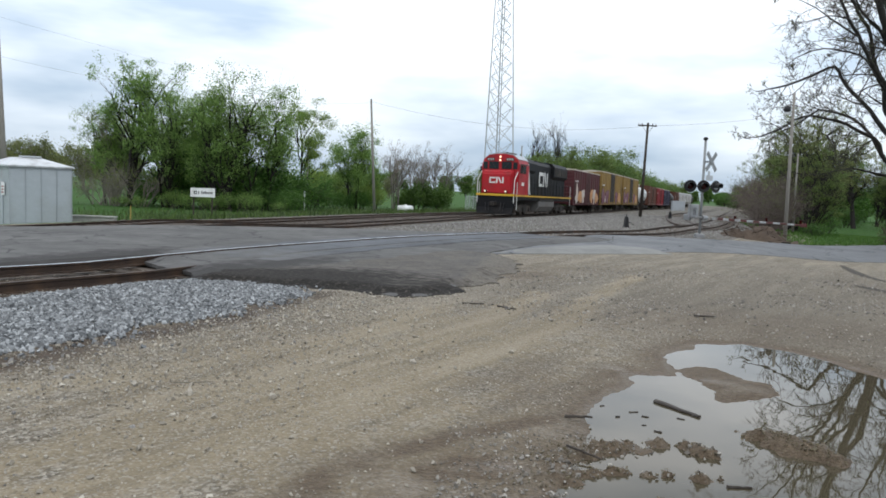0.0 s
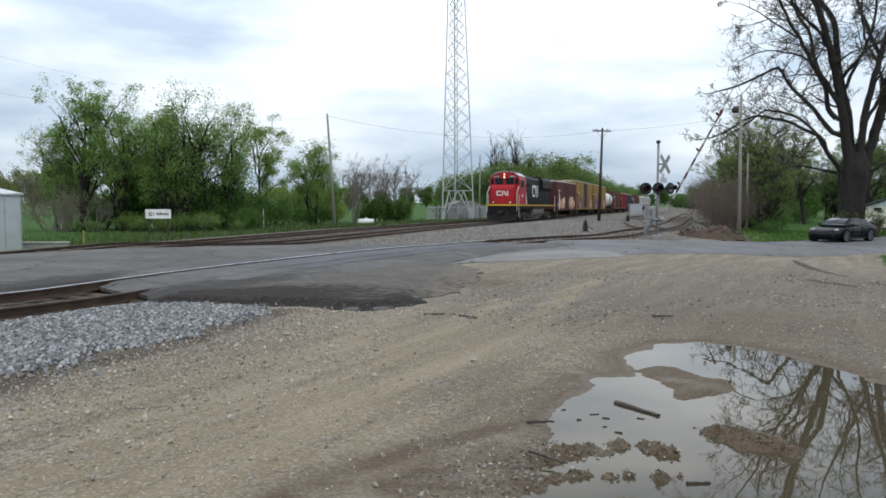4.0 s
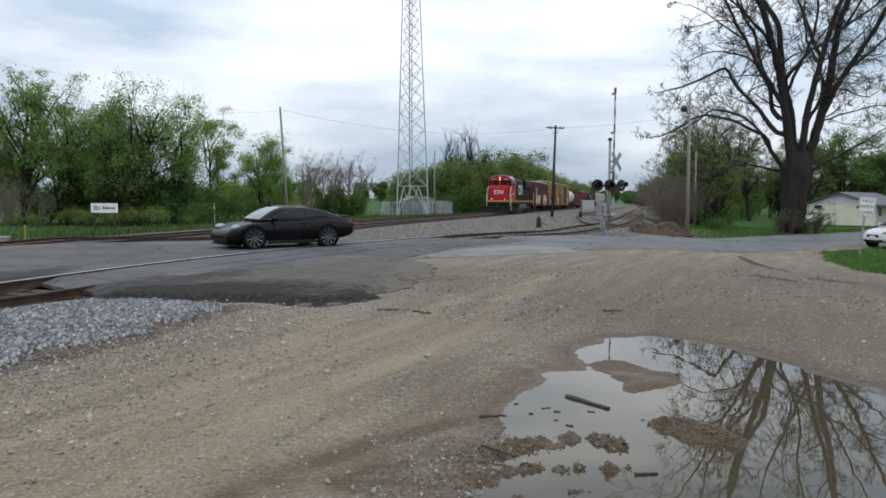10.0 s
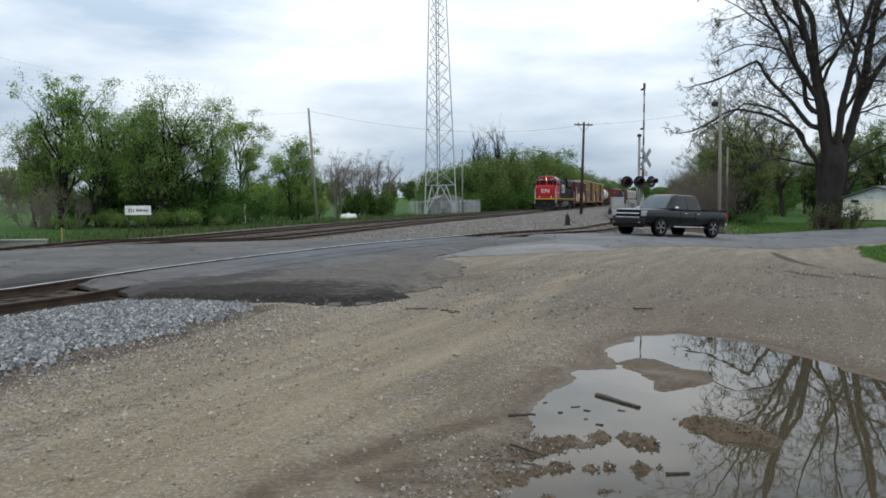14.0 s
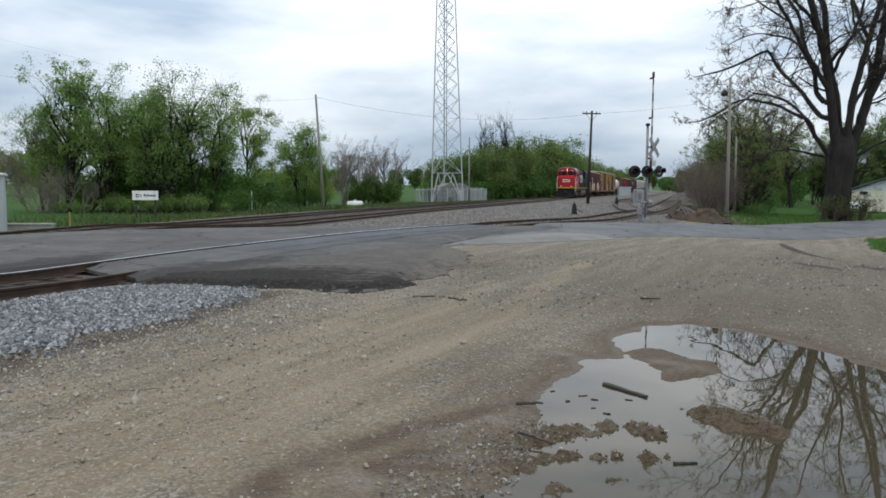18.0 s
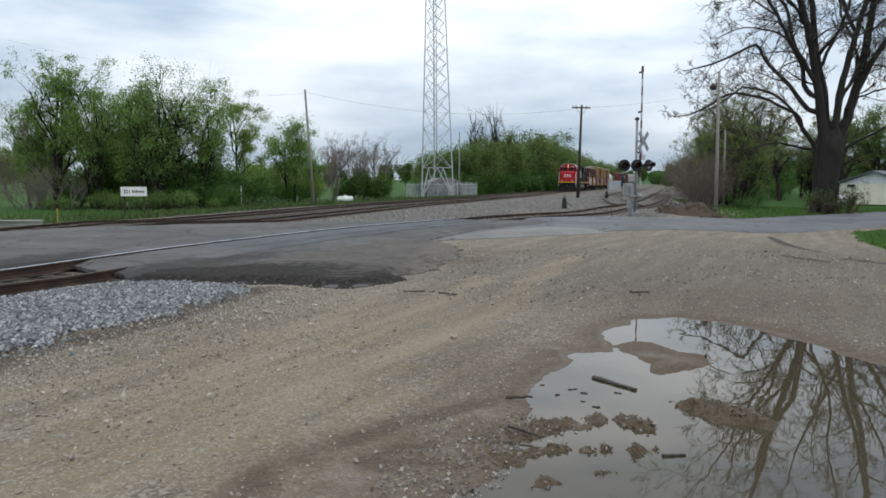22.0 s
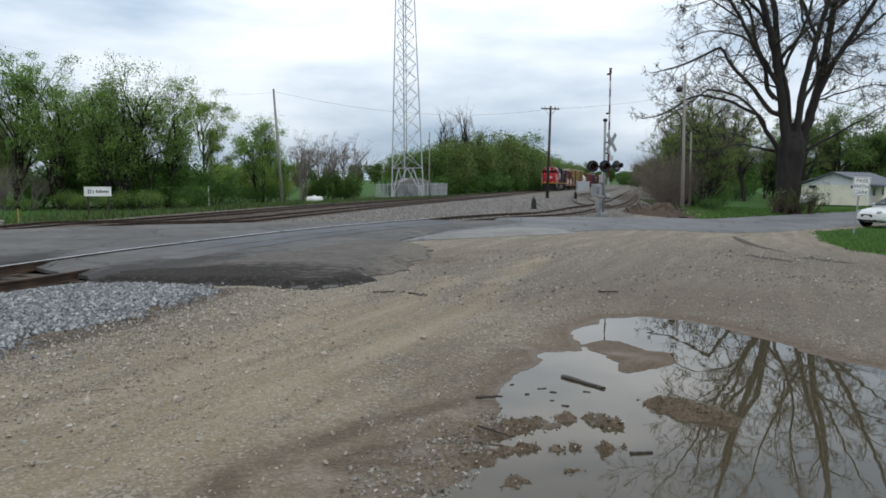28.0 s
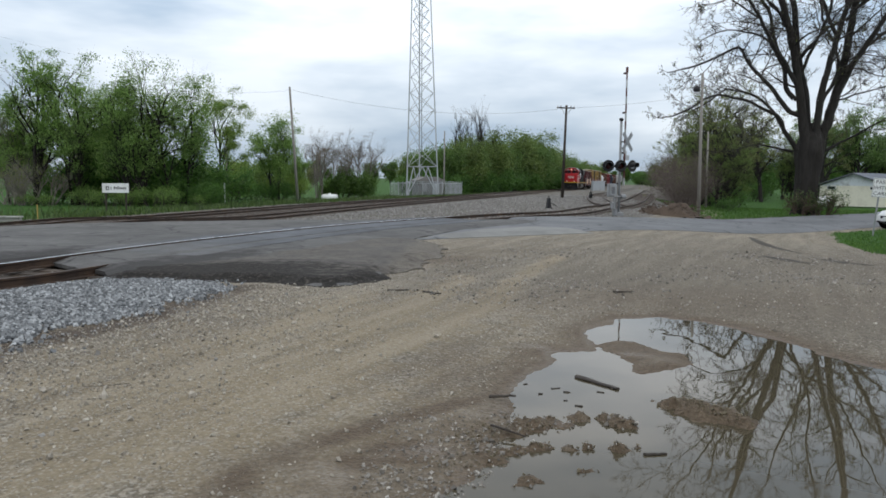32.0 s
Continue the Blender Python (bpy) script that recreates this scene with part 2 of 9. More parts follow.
def asphalt_mat(name, base, light, cracks=True, worn=0.3, spec=0.22, into=None, tarred=False):
    m, n, l, b = nodes(name)
    fine, mid, big = tex(n, l, 60, 4, 0.7), tex(n, l, 2.2, 5, 0.62), tex(n, l, 0.33, 4, 0.55)
    c = ramp(n, l, fine, [(0.3, base), (0.72, light)])
    if into:
        c = blend(n, l, attr(n, "worn_away"), c, ramp(n, l, fine, [(0.3, into[0]), (0.72, into[1])]))
    c = blend(n, l, ramp(n, l, mid, [(0.4, (0.0,)), (0.68, (worn,))]), c, tuple(v * 1.5 for v in light))
    c = blend(n, l, ramp(n, l, big, [(0.42, (0.0,)), (0.62, (0.55,))]), c, tuple(v * 0.7 for v in base))
    if cracks:
        vor = n.new("ShaderNodeTexVoronoi")
        vor.feature, vor.inputs["Scale"].default_value = "DISTANCE_TO_EDGE", 0.35
        co, mp = n.new("ShaderNodeTexCoord"), n.new("ShaderNodeVectorMath")
        l.new(co.outputs["Object"], mp.inputs[0])
        wob = n.new("ShaderNodeTexNoise")
        wob.inputs["Scale"].default_value = 1.3
        l.new(co.outputs["Object"], wob.inputs["Vector"])
        l.new(wob.outputs["Color"], mp.inputs[1])
        l.new(mp.outputs["Vector"], vor.inputs["Vector"])
        c = blend(n, l, ramp(n, l, vor.outputs["Distance"], [(0.0, (0.85,)), (0.016, (0.0,))]), c, (0.012, 0.012, 0.013))
    if tarred:
        smear = n.new("ShaderNodeMath")
        smear.operation = "ADD"
        l.new(attr(n, "tarred"), smear.inputs[0])
        l.new(ramp(n, l, tex(n, l, 2.6, 6, 0.7), [(0.3, (0.0,)), (0.7, (0.6,))]), smear.inputs[1])
        c = blend(n, l, ramp(n, l, smear.outputs[0], [(0.6, (0.0,)), (1.1, (0.9,))]), c, (0.022, 0.0195, 0.0185))
    l.new(c, b.inputs["Base Color"])
    b.inputs["Roughness"].default_value = 0.8
    b.inputs["Specular IOR Level"].default_value = spec
    bump(n, l, b, fine, 0.5, 0.006)
    return m


def water_mat():
    m, n, l, b = nodes("puddle_water")
    b.inputs["Base Color"].default_value = (0.062, 0.052, 0.034, 1)
    b.inputs["Roughness"].default_value, b.inputs["IOR"].default_value = 0.012, 1.345
    b.inputs["Transmission Weight"].default_value = 0.0
    bump(n, l, b, tex(n, l, 1.7, 2), 0.05, 0.02)
    return m


def shoulder_mat():
    """Worn asphalt that turns to black tar along its low edge and to grit where the lot begins."""
    m, n, l, b = nodes("tarred_shoulder")
    fine, mid, big = tex(n, l, 60, 4, 0.7), tex(n, l, 2.2, 5, 0.62), tex(n, l, 0.33, 4, 0.55)
    c = ramp(n, l, fine, [(0.3, (0.061, 0.0585, 0.0575)), (0.72, (0.112, 0.107, 0.102))])
    c = blend(n, l, ramp(n, l, mid, [(0.4, (0.0,)), (0.68, (0.5,))]), c, (0.135, 0.128, 0.120))
    c = blend(n, l, ramp(n, l, big, [(0.42, (0.0,)), (0.62, (0.55,))]), c, (0.035, 0.0335, 0.033))
    grit = ramp(n, l, tex(n, l, 38, 3, 0.8), [(0.3, (0.055, 0.049, 0.042)), (0.5, (0.135, 0.121, 0.103)), (0.72, (0.28, 0.255, 0.222))])

    def ragged(name, low, high):
        add = n.new("ShaderNodeMath")
        add.operation = "ADD"
        l.new(attr(n, name), add.inputs[0])
        l.new(ramp(n, l, tex(n, l, 4.2, 7, 0.75), [(0.3, (0.0,)), (0.7, (0.75,))]), add.inputs[1])
        return ramp(n, l, add.outputs[0], [(low, (0.0,)), (high, (1.0,))])
    c = blend(n, l, ragged("grit", 0.7, 1.2), c, grit)
    tar = ramp(n, l, fine, [(0.3, (0.008, 0.0075, 0.007)), (0.72, (0.032, 0.028, 0.025))])
    # dust and grit lie on the lobe of the patch
    c = blend(n, l, ramp(n, l, tex(n, l, 1.1, 6, 0.7), [(0.36, (0.1,)), (0.62, (0.7,))]), c, (0.132, 0.117, 0.102))
    c = blend(n, l, ragged("tar", 0.55, 1.2), c, tar)
    c = blend(n, l, ramp(n, l, tex(n, l, 17, 3, 0.6), [(0.55, (0.0,)), (0.70, (0.55,))]), c, (0.16, 0.143, 0.122))
    c = blend(n, l, ramp(n, l, tex(n, l, 7, 5, 0.75), [(0.34, (0.6,)), (0.46, (0.0,))]), c, (0.022, 0.019, 0.017))
    l.new(c, b.inputs["Base Color"])
    b.inputs["Roughness"].default_value, b.inputs["Specular IOR Level"].default_value = 0.85, 0.1
    bump(n, l, b, fine, 0.6, 0.01)
    return m


M_SHOULDER = shoulder_mat()
M_GROUND = ground_mat()
M_ROAD = asphalt_mat("road_asphalt", (0.112, 0.115, 0.12), (0.168, 0.172, 0.18), worn=0.2)
M_APRON = asphalt_mat("old_crossing_asphalt", (0.065, 0.063, 0.0625), (0.118, 0.1135, 0.1095), worn=0.5, tarred=True)
M_PANEL = asphalt_mat("smooth_crossing_strip", (0.060, 0.064, 0.072), (0.106, 0.112, 0.124), cracks=False, worn=0.45, into=((0.065, 0.063, 0.0625), (0.118, 0.1135, 0.1095)))
M_SLAB = asphalt_mat("pale_road_edge", (0.155, 0.155, 0.15), (0.225, 0.222, 0.21), cracks=False, worn=0.25)
M_WATER = water_mat()
M_BACKSIGN = plain("bare_sign_back", (0.27, 0.285, 0.30), 0.5, 0.4, 0.1, dirty=0.2)
M_RAIL = plain("rusty_rail_steel", (0.048, 0.033, 0.026), 0.6, 0.3, 0.4, 30, 2, (0.10, 0.062, 0.04), 0.4)
M_RAILTOP = plain("worn_rail_head", (0.62, 0.66, 0.72), 0.3, 0.4, 0.15, 20, 1, dirty=0.1)
M_TIE = plain("weathered_tie", (0.075, 0.06, 0.05), 0.9, 0, 0.5, 18, 3, (0.16, 0.14, 0.12), 0.3, 0.01, each=0.3)
M_BARK = plain("grey_bark", (0.026, 0.0235, 0.0215), 0.95, 0, 0.75, 7, 0.9, (0.022, 0.019, 0.016), 0.45, 0.12, stretch=(1, 1, 0.22))
M_TWIG = plain("brown_twig", (0.054, 0.048, 0.043), 0.95, 0, 0.3, 4, 0.6, dirty=0.1)
M_POLE = plain("weathered_wood_pole", (0.235, 0.22, 0.20), 0.92, 0, 0.35, 12, 0.7, (0.10, 0.09, 0.08), 0.3, 0.01, stretch=(1, 1, 0.12))
M_DARKPOLE = plain("creosoted_pole", (0.045, 0.037, 0.032), 0.9, 0, 0.4, 12, 0.8, dirty=0.1, relief=0.01, stretch=(1, 1, 0.12))
M_GALV = plain("galvanised_steel", (0.48, 0.50, 0.52), 0.5, 0.55, 0.18, 8, 0.6, (0.25, 0.24, 0.22), 0.2)
M_STEELGREY = plain("tower_steel", (0.40, 0.42, 0.44), 0.6, 0.2, 0.12, 6, 0.4, dirty=0.1)
M_SILVER = plain("silver_paint", (0.27, 0.28, 0.29), 0.5, 0.3, 0.15, 8, 1, dirty=0.25)
M_WHITE = plain("white_paint", (0.74, 0.75, 0.75), 0.5, 0, 0.08, 10, 1.2, (0.35, 0.33, 0.3), 0.2)
M_BLACKP = plain("black_paint", (0.018, 0.018, 0.02), 0.5, 0, 0.3, 10, 1, (0.07, 0.065, 0.06), 0.2)
M_RED = plain("red_reflective", (0.27, 0.022, 0.018), 0.45, 0, 0.15, 10, 1, dirty=0.15)
M_REDGLASS = plain("red_signal_lens", (0.034, 0.004, 0.004), 0.15, 0, 0.1, 5, 1, dirty=0.0)
M_CLEARGLASS = plain("reflector_glass", (0.55, 0.57, 0.6), 0.12, 0.6, 0.1, 5, 1, dirty=0.0)
M_HUT = plain("grey_sheet_metal", (0.40, 0.43, 0.46), 0.5, 0.25, 0.1, 5, 0.6, (0.24, 0.23, 0.21), 0.2)
M_CONC = plain("concrete", (0.36, 0.35, 0.33), 0.9, 0, 0.2, 12, 1.2, (0.18, 0.17, 0.15), 0.3, 0.004)
M_CABLE = plain("black_cable", (0.09, 0.095, 0.10), 0.7, dirty=0.0)
M_MUD = plain("wet_mud", (0.120, 0.098, 0.060), 0.5, 0, 0.45, 24, 4, (0.05, 0.04, 0.03), 0.4, 0.02)
M_DIRT = plain("brown_earth", (0.085, 0.062, 0.046), 0.95, 0, 0.5, 10, 1.5, (0.06, 0.045, 0.035), 0.4, 0.05)
M_LEAF = leaf_mat("spring_leaf", (0.088, 0.168, 0.034), (0.315, 0.475, 0.118))
M_LEAF_LT = leaf_mat("young_leaf", (0.11, 0.185, 0.03), (0.29, 0.40, 0.08))
M_LEAF_DK = leaf_mat("dense_leaf", (0.038, 0.085, 0.014), (0.13, 0.22, 0.035))
M_BUD = leaf_mat("bud_leaf", (0.095, 0.118, 0.034), (0.25, 0.28, 0.09))
M_LEAF_MID = leaf_mat("summer_leaf", (0.036, 0.098, 0.016), (0.135, 0.265, 0.045))
M_GRASS = leaf_mat("grass_blade", (0.035, 0.09, 0.012), (0.12, 0.24, 0.035))
M_WEED = leaf_mat("weed_blade", (0.030, 0.055, 0.012), (0.12, 0.185, 0.045))
M_BRUSH = plain("dry_brush", (0.09, 0.066, 0.052), 0.95, 0, 0.35, 3, 0.5, dirty=0.2)


# ---- building helpers ----
def part(name, bm, material, parent, label="", smooth=False):
    me = bpy.data.meshes.new(name)
    if smooth:
        for f in bm.faces:
            f.smooth = True
    bm.to_mesh(me)
    bm.free()
    me.materials.append(material)
    ob = new(name, me)
    ob.parent = parent
    return tagged(ob, label) if label else ob


def share(name, like, parent, m, label=""):
    """Another piece on the same mesh."""
    ob = new(name, like.data)
    ob.parent, ob.matrix_basis = parent, m
    return tagged(ob, label) if label else ob


def thing(name, m, label, category, group="", kind=""):
    ob = new(name)
    ob.matrix_basis = m
    ob.empty_display_size = 0.2
    return tagged(ob, label, category, group, kind)


def single(name, bm, material, m, label, category, group="", kind="", smooth=False):
    ob = part(name, bm, material, None, smooth=smooth)
    ob.matrix_basis = m
    return tagged(ob, label, category, group, kind)


def box(bm, c, s, m=None, bevel=0.0):
    b = bmesh.new() if bevel else bm
    r = bmesh.ops.create_cube(b, size=1, matrix=(m or Matrix()) @ Matrix.Translation(c) @ Matrix.Diagonal((*s, 1)))
    if bevel:
        bmesh.ops.bevel(b, geom=b.edges[:], offset=bevel, segments=2, affect="EDGES", profile=0.6)
        me = bpy.data.meshes.new("tmp")
        b.to_mesh(me)
        b.free()
        bm.from_mesh(me)
        bpy.data.meshes.remove(me)
    return bm


def tube(bm, p0, p1, r0, r1=None, n=10):
    p0, p1 = Vector(p0), Vector(p1)
    r1 = r0 if r1 is None else r1
    d = p1 - p0
    q = d.to_track_quat("Z", "Y").to_matrix().to_4x4()
    bmesh.ops.create_cone(bm, cap_ends=True, segments=n, radius1=r0, radius2=max(r1, 1e-4), depth=d.length, matrix=Matrix.Translation((p0 + p1) / 2) @ q)
    return bm


def ball(bm, c, r, m=None, u=12, v=8):
    r = r if isinstance(r, tuple) else (r, r, r)
    bmesh.ops.create_uvsphere(bm, u_segments=u, v_segments=v, radius=1, matrix=(m or Matrix()) @ Matrix.Translation(c) @ Matrix.Diagonal((*r, 1)))
    return bm


def B():
    return bmesh.new()


def extrude(bm, pts, thick, m=None):
    """A flat outline in x, z made solid along y, centred."""
    m = m or Matrix()
    a = [bm.verts.new(m @ Vector((x, -thick / 2, z))) for x, z in pts]
    b = [bm.verts.new(m @ Vector((x, thick / 2, z))) for x, z in pts]
    bm.faces.new(a)
    bm.faces.new(b[::-1])
    for i in range(len(pts)):
        j = (i + 1) % len(pts)
        bm.faces.new((a[j], a[i], b[i], b[j]))
    return bm


def pydata(name, verts, faces, material, parent=None, smooth=False):
    me = bpy.data.meshes.new(name)
    me.from_pydata(verts.tolist() if hasattr(verts, "tolist") else verts, [], faces.tolist() if hasattr(faces, "tolist") else faces)
    me.materials.append(material)
    if smooth:
        me.polygons.foreach_set("use_smooth", [True] * len(me.polygons))
    me.update()
    ob = new(name, me)
    ob.parent = parent
    return ob


# ---- the lie of the land ----
A_ORIGIN, A_DIR, A_NRM = np.array((-0.8, 54.7)), np.array((0.2983, 0.9545)), np.array((-0.9545, 0.2983))
R_ORIGIN, R_DIR, R_NRM = np.array((4.6, 22.9)), np.array((0.825, 0.565)), np.array((-0.565, 0.825))


def sstep(v):
    v = np.clip(v, 0, 1)
    return v * v * (3 - 2 * v)


def beside_main(x, y):
    return (x - A_ORIGIN[0]) * A_NRM[0] + (y - A_ORIGIN[1]) * A_NRM[1]


def road_uv(x, y):
    return ((x - R_ORIGIN[0]) * R_DIR[0] + (y - R_ORIGIN[1]) * R_DIR[1], (x - R_ORIGIN[0]) * R_NRM[0] + (y - R_ORIGIN[1]) * R_NRM[1])


def on_road(u, v):
    p = R_ORIGIN + u * R_DIR + v * R_NRM
    return float(p[0]), float(p[1])


def land(x, y):
    """Height of the broad terrain."""
    x, y = np.asarray(x, float), np.asarray(y, float)
    yard = sstep((x - 0.36 * y + 5) / 8)
    z = -0.55 * sstep((x - 3) / 15) * sstep((y - 10) / 16) * yard
    z = z - 0.09 * sstep((y - 9) / 4)
    z = z - 0.0065 * np.clip(y - 50, 0, 150)
    z = z - 0.5 * sstep((y - 42) / 35) * sstep((x - 18) / 18) * yard
    z = z - 0.17 * np.exp(-((x - 10.0) / 4.5) ** 2 - ((y - 34.5) / 6.0) ** 2)
    side = beside_main(x, y)
    sunk = (0.2 + 0.14 * sstep((y - 70) / 25) * (side > 6)) * sstep((side + 4.2) / 2.2) * sstep((y - 26) / 7) * (1 - 0.6 * sstep((y - 80) / 30) * (side < 6))
    z = z - np.maximum(sunk, 0.13 * sstep((-11.5 - x) / 4.5) * sstep((y - 18) / 4) * (1 - sstep((y - 44) / 10)))
    return z - 0.42 * sstep((beside_main(x, y) - 6.6) / 5.0)


def wavy(x, y, s, k=0.0):
    """Smooth irregular field, about -1 to 1."""
    return (np.sin(x * s + 1.3 * np.sin(y * s * 0.71 + k)) + np.sin(y * s * 1.17 + 1.7 * np.sin(x * s * 0.53 + 2 * k)) + np.sin((x + y) * s * 1.9 + k * 3) * 0.6) / 2.6


def outline_distance(x, y, poly):
    """Signed distance to a closed outline, negative within."""
    p = np.array(poly, float)
    q = np.roll(p, -1, 0)
    d = np.full(x.shape, 1e9)
    inside = np.zeros(x.shape, bool)
    for (ax, ay), (bx, by) in zip(p, q):
        ex, ey = bx - ax, by - ay
        t = np.clip(((x - ax) * ex + (y - ay) * ey) / (ex * ex + ey * ey), 0, 1)
        d = np.minimum(d, np.hypot(x - ax - t * ex, y - ay - t * ey))
        cond = (ay > y) != (by > y)
        with np.errstate(divide="ignore", invalid="ignore"):
            inside ^= cond & (x < ex * (y - ay) / (by - ay if by != ay else 1e-9) + ax)
    return np.where(inside, -d, d)


PUDDLE = [(1.75, 7.69), (2.26, 8.32), (2.77, 8.42), (3.16, 8.16), (3.47, 7.71), (3.63, 7.2), (3.7, 6.6), (4.1, 5.9), (5.2, 5.3), (5.6, 4.0), (4.6, 2.9), (2.5, 2.4), (0.6, 3.0), (0.1, 3.55), (0.35, 4.1), (0.55, 4.7), (0.62, 5.35), (0.81, 5.81), (1.14, 6.3), (1.16, 6.68), (1.62, 6.80), (1.66, 7.2)]
BALLAST = [(-5.25, 11.3), (-4.9, 11.55), (-4.0, 11.5), (-3.4, 11.25), (-3.0, 10.8), (-3.1, 9.8), (-3.25, 8.85), (-3.55, 7.85), (-3.85, 7.2), (-4.05, 6.7), (-4.2, 6.1), (-4.45, 5.7), (-5.9, 4.4), (-8.6, 4.4), (-7.0, 7.5), (-6.25, 9.0), (-5.75, 9.5), (-5.55, 10.6)]
SIDE_POOL = [(-0.40, 4.03), (-0.30, 4.12), (-0.08, 4.2), (0.02, 4.18), (-0.08, 4.1), (-0.22, 4.03), (-0.34, 3.98)]
WET_STREAK = np.array([(0.62, 5.4), (0.44, 5.24), (0.22, 5.05), (0.0, 4.83), (-0.18, 4.68), (-0.36, 4.52), (-0.61, 4.28), (-0.83, 4.03), (-0.99, 3.7), (-1.05, 3.4)])
ISLAND = [(1.72, 7.02), (2.07, 7.12), (2.4, 6.6), (2.33, 6.3), (2.15, 6.08), (1.8, 5.92), (1.74, 6.4)]
# mud rising out of the puddle: x, y, length, width, turn, height
MOUNDS = [(1.95, 4.92, 0.42, 0.237, -52, 0.071), (1.82, 5.06, 0.26, 0.125, -40, 0.057), (2.12, 4.72, 0.2, 0.15, -65, 0.057), (0.72, 4.66, 0.44, 0.21, 22, 0.029), (0.5, 4.52, 0.32, 0.15, 24, 0.031), (0.48, 4.17, 0.3, 0.085, 13, 0.03), (1.04, 4.8, 0.154, 0.09, 20, 0.048), (1.3, 4.7, 0.209, 0.112, -58, 0.057), (1.22, 4.78, 0.088, 0.09, 30, 0.052),
          (0.68, 4.24, 0.2, 0.075, 12, 0.03), (0.86, 4.23, 0.099, 0.053, -20, 0.028), (1.0, 4.25, 0.066, 0.06, 40, 0.028), (1.17, 4.22, 0.132, 0.075, -25, 0.036), (1.3, 4.25, 0.055, 0.045, 0, 0.027), (0.3, 4.05, 0.286, 0.135, 15, 0.038), (0.55, 3.75, 0.176, 0.09, 30, 0.028), (0.38, 4.42, 0.264, 0.09, 20, 0.033), (0.9, 3.9, 0.132, 0.045, 12, 0.021)]
WATER_Z = -0.035


def relief(x, y):
    """The lot's own relief: the puddle's hollow, mud, ruts."""
    near = (np.abs(x) < 30) & (y < 34) & (y > -12)
    z = np.zeros(x.shape)
    xs, ys = x[near], y[near]
    d = outline_distance(xs, ys, PUDDLE) + 0.05 * wavy(xs, ys, 4.3) + 0.034 * wavy(xs, ys, 13.0, 1.0) + 0.014 * wavy(xs, ys, 37.0, 2.0)
    h = np.where(d < 0, -0.035 - 0.09 * sstep(-d / 0.5), -0.035 + 0.012 * sstep(d / 0.12) + 0.05 * sstep(d / 1.6))
    di = outline_distance(xs, ys, ISLAND) + 0.08 * wavy(xs, ys, 5.0, 2.0) + 0.04 * wavy(xs, ys, 15.0, 1.0) + 0.02 * wavy(xs, ys, 41.0, 3.0)
    h = np.maximum(h, -0.035 + np.where(di < 0, 0.018 * sstep(-di / 0.15), -0.09 * sstep(di / 0.14)))
    for mx, my, a, b, turn, top in MOUNDS:
        c, s = math.cos(radians(turn)), math.sin(radians(turn))
        px, py = (xs - mx) * c + (ys - my) * s, -(xs - mx) * s + (ys - my) * c
        b = b * (1.3 if top < 0.05 else 1.1)
        r = np.sqrt((px / a) ** 2 + (py / b) ** 2) + 0.22 * wavy(xs, ys, 26.0, mx)
        h = np.maximum(h, np.where(r < 1.6, -0.13 + (0.095 + top) * (1 - sstep(r / 1.6)) + 0.016 * wavy(xs, ys, 60.0, my) + 0.014 * wavy(xs, ys, 27.0, mx), -1))
    fade = 1 - sstep((np.hypot(xs, ys) - 9) / 8)
    h = np.where(h > -0.034, h + sstep(d / 0.7) * fade * (0.010 * wavy(xs, ys, 4.0) + 0.006 * wavy(xs, ys, 11.0, 0.5)), h)
    z[near] = h * (1 - sstep((ys - 10.0) / 3))
    # the side track lies open, its rails clear of the ground, up to the crossing
    bed = (x < -3) & (x > -16) & (y > -6) & (y < 16)
    z[bed] -= 0.085 * sstep((1.75 - line_distance(x[bed], y[bed], TRACK_C)) / 0.35) * sstep((14.9 - y[bed]) / 0.8)
    return z


def height(x, y):
    x, y = np.atleast_1d(np.asarray(x, float)), np.atleast_1d(np.asarray(y, float))
    return land(x, y) + relief(x, y)


def hz(x, y):
    return float(height(x, y)[0])


# ---- tracks: centre lines ----
def smooth_line(pts, step=0.5):
    p = np.array(pts, float)
    out = []
    for i in range(len(p) - 1):
        a, b, c, d = p[max(i - 1, 0)], p[i], p[i + 1], p[min(i + 2, len(p) - 1)]
        k = max(2, int(np.hypot(*(c - b)) / step))
        for j in range(k):
            t = j / k
            out.append(0.5 * (2 * b + (c - a) * t + (2 * a - 5 * b + 4 * c - d) * t * t + (3 * b - a - 3 * c + d) * t ** 3))
    out.append(p[-1])
    return np.array(out)


def main_at(s, side=0.0):
    return A_ORIGIN + s * A_DIR + side * A_NRM


TRACK_A = np.array([main_at(s) for s in np.arange(-75, 420, 1.0)])
TRACK_B = np.array([main_at(s, 4.2) for s in np.arange(-75, 420, 1.0)])
TRACK_C = smooth_line([(-11.0, -0.5), (-7.25, 10.5), (-6.62, 12.75), (-6.1, 14.5), (-5.25, 16.9), (-3.6, 20.6), (-2.1, 23.5), (-0.1, 26.4), (2.6, 30.4), (4.6, 33.2), (7.1, 36.6), (9.6, 41.2), (13.0, 47.6), (19.5, 66.3), (34.0, 111.8), (53.2, 171.8), (91.6, 291.8)])
TRACK_D = smooth_line([(11.7, 44.7), (12.1, 49.3), (14.7, 62.5), (18.1, 77.6), (22.7, 93.7), (30.8, 118.3), (78.8, 268.3)])


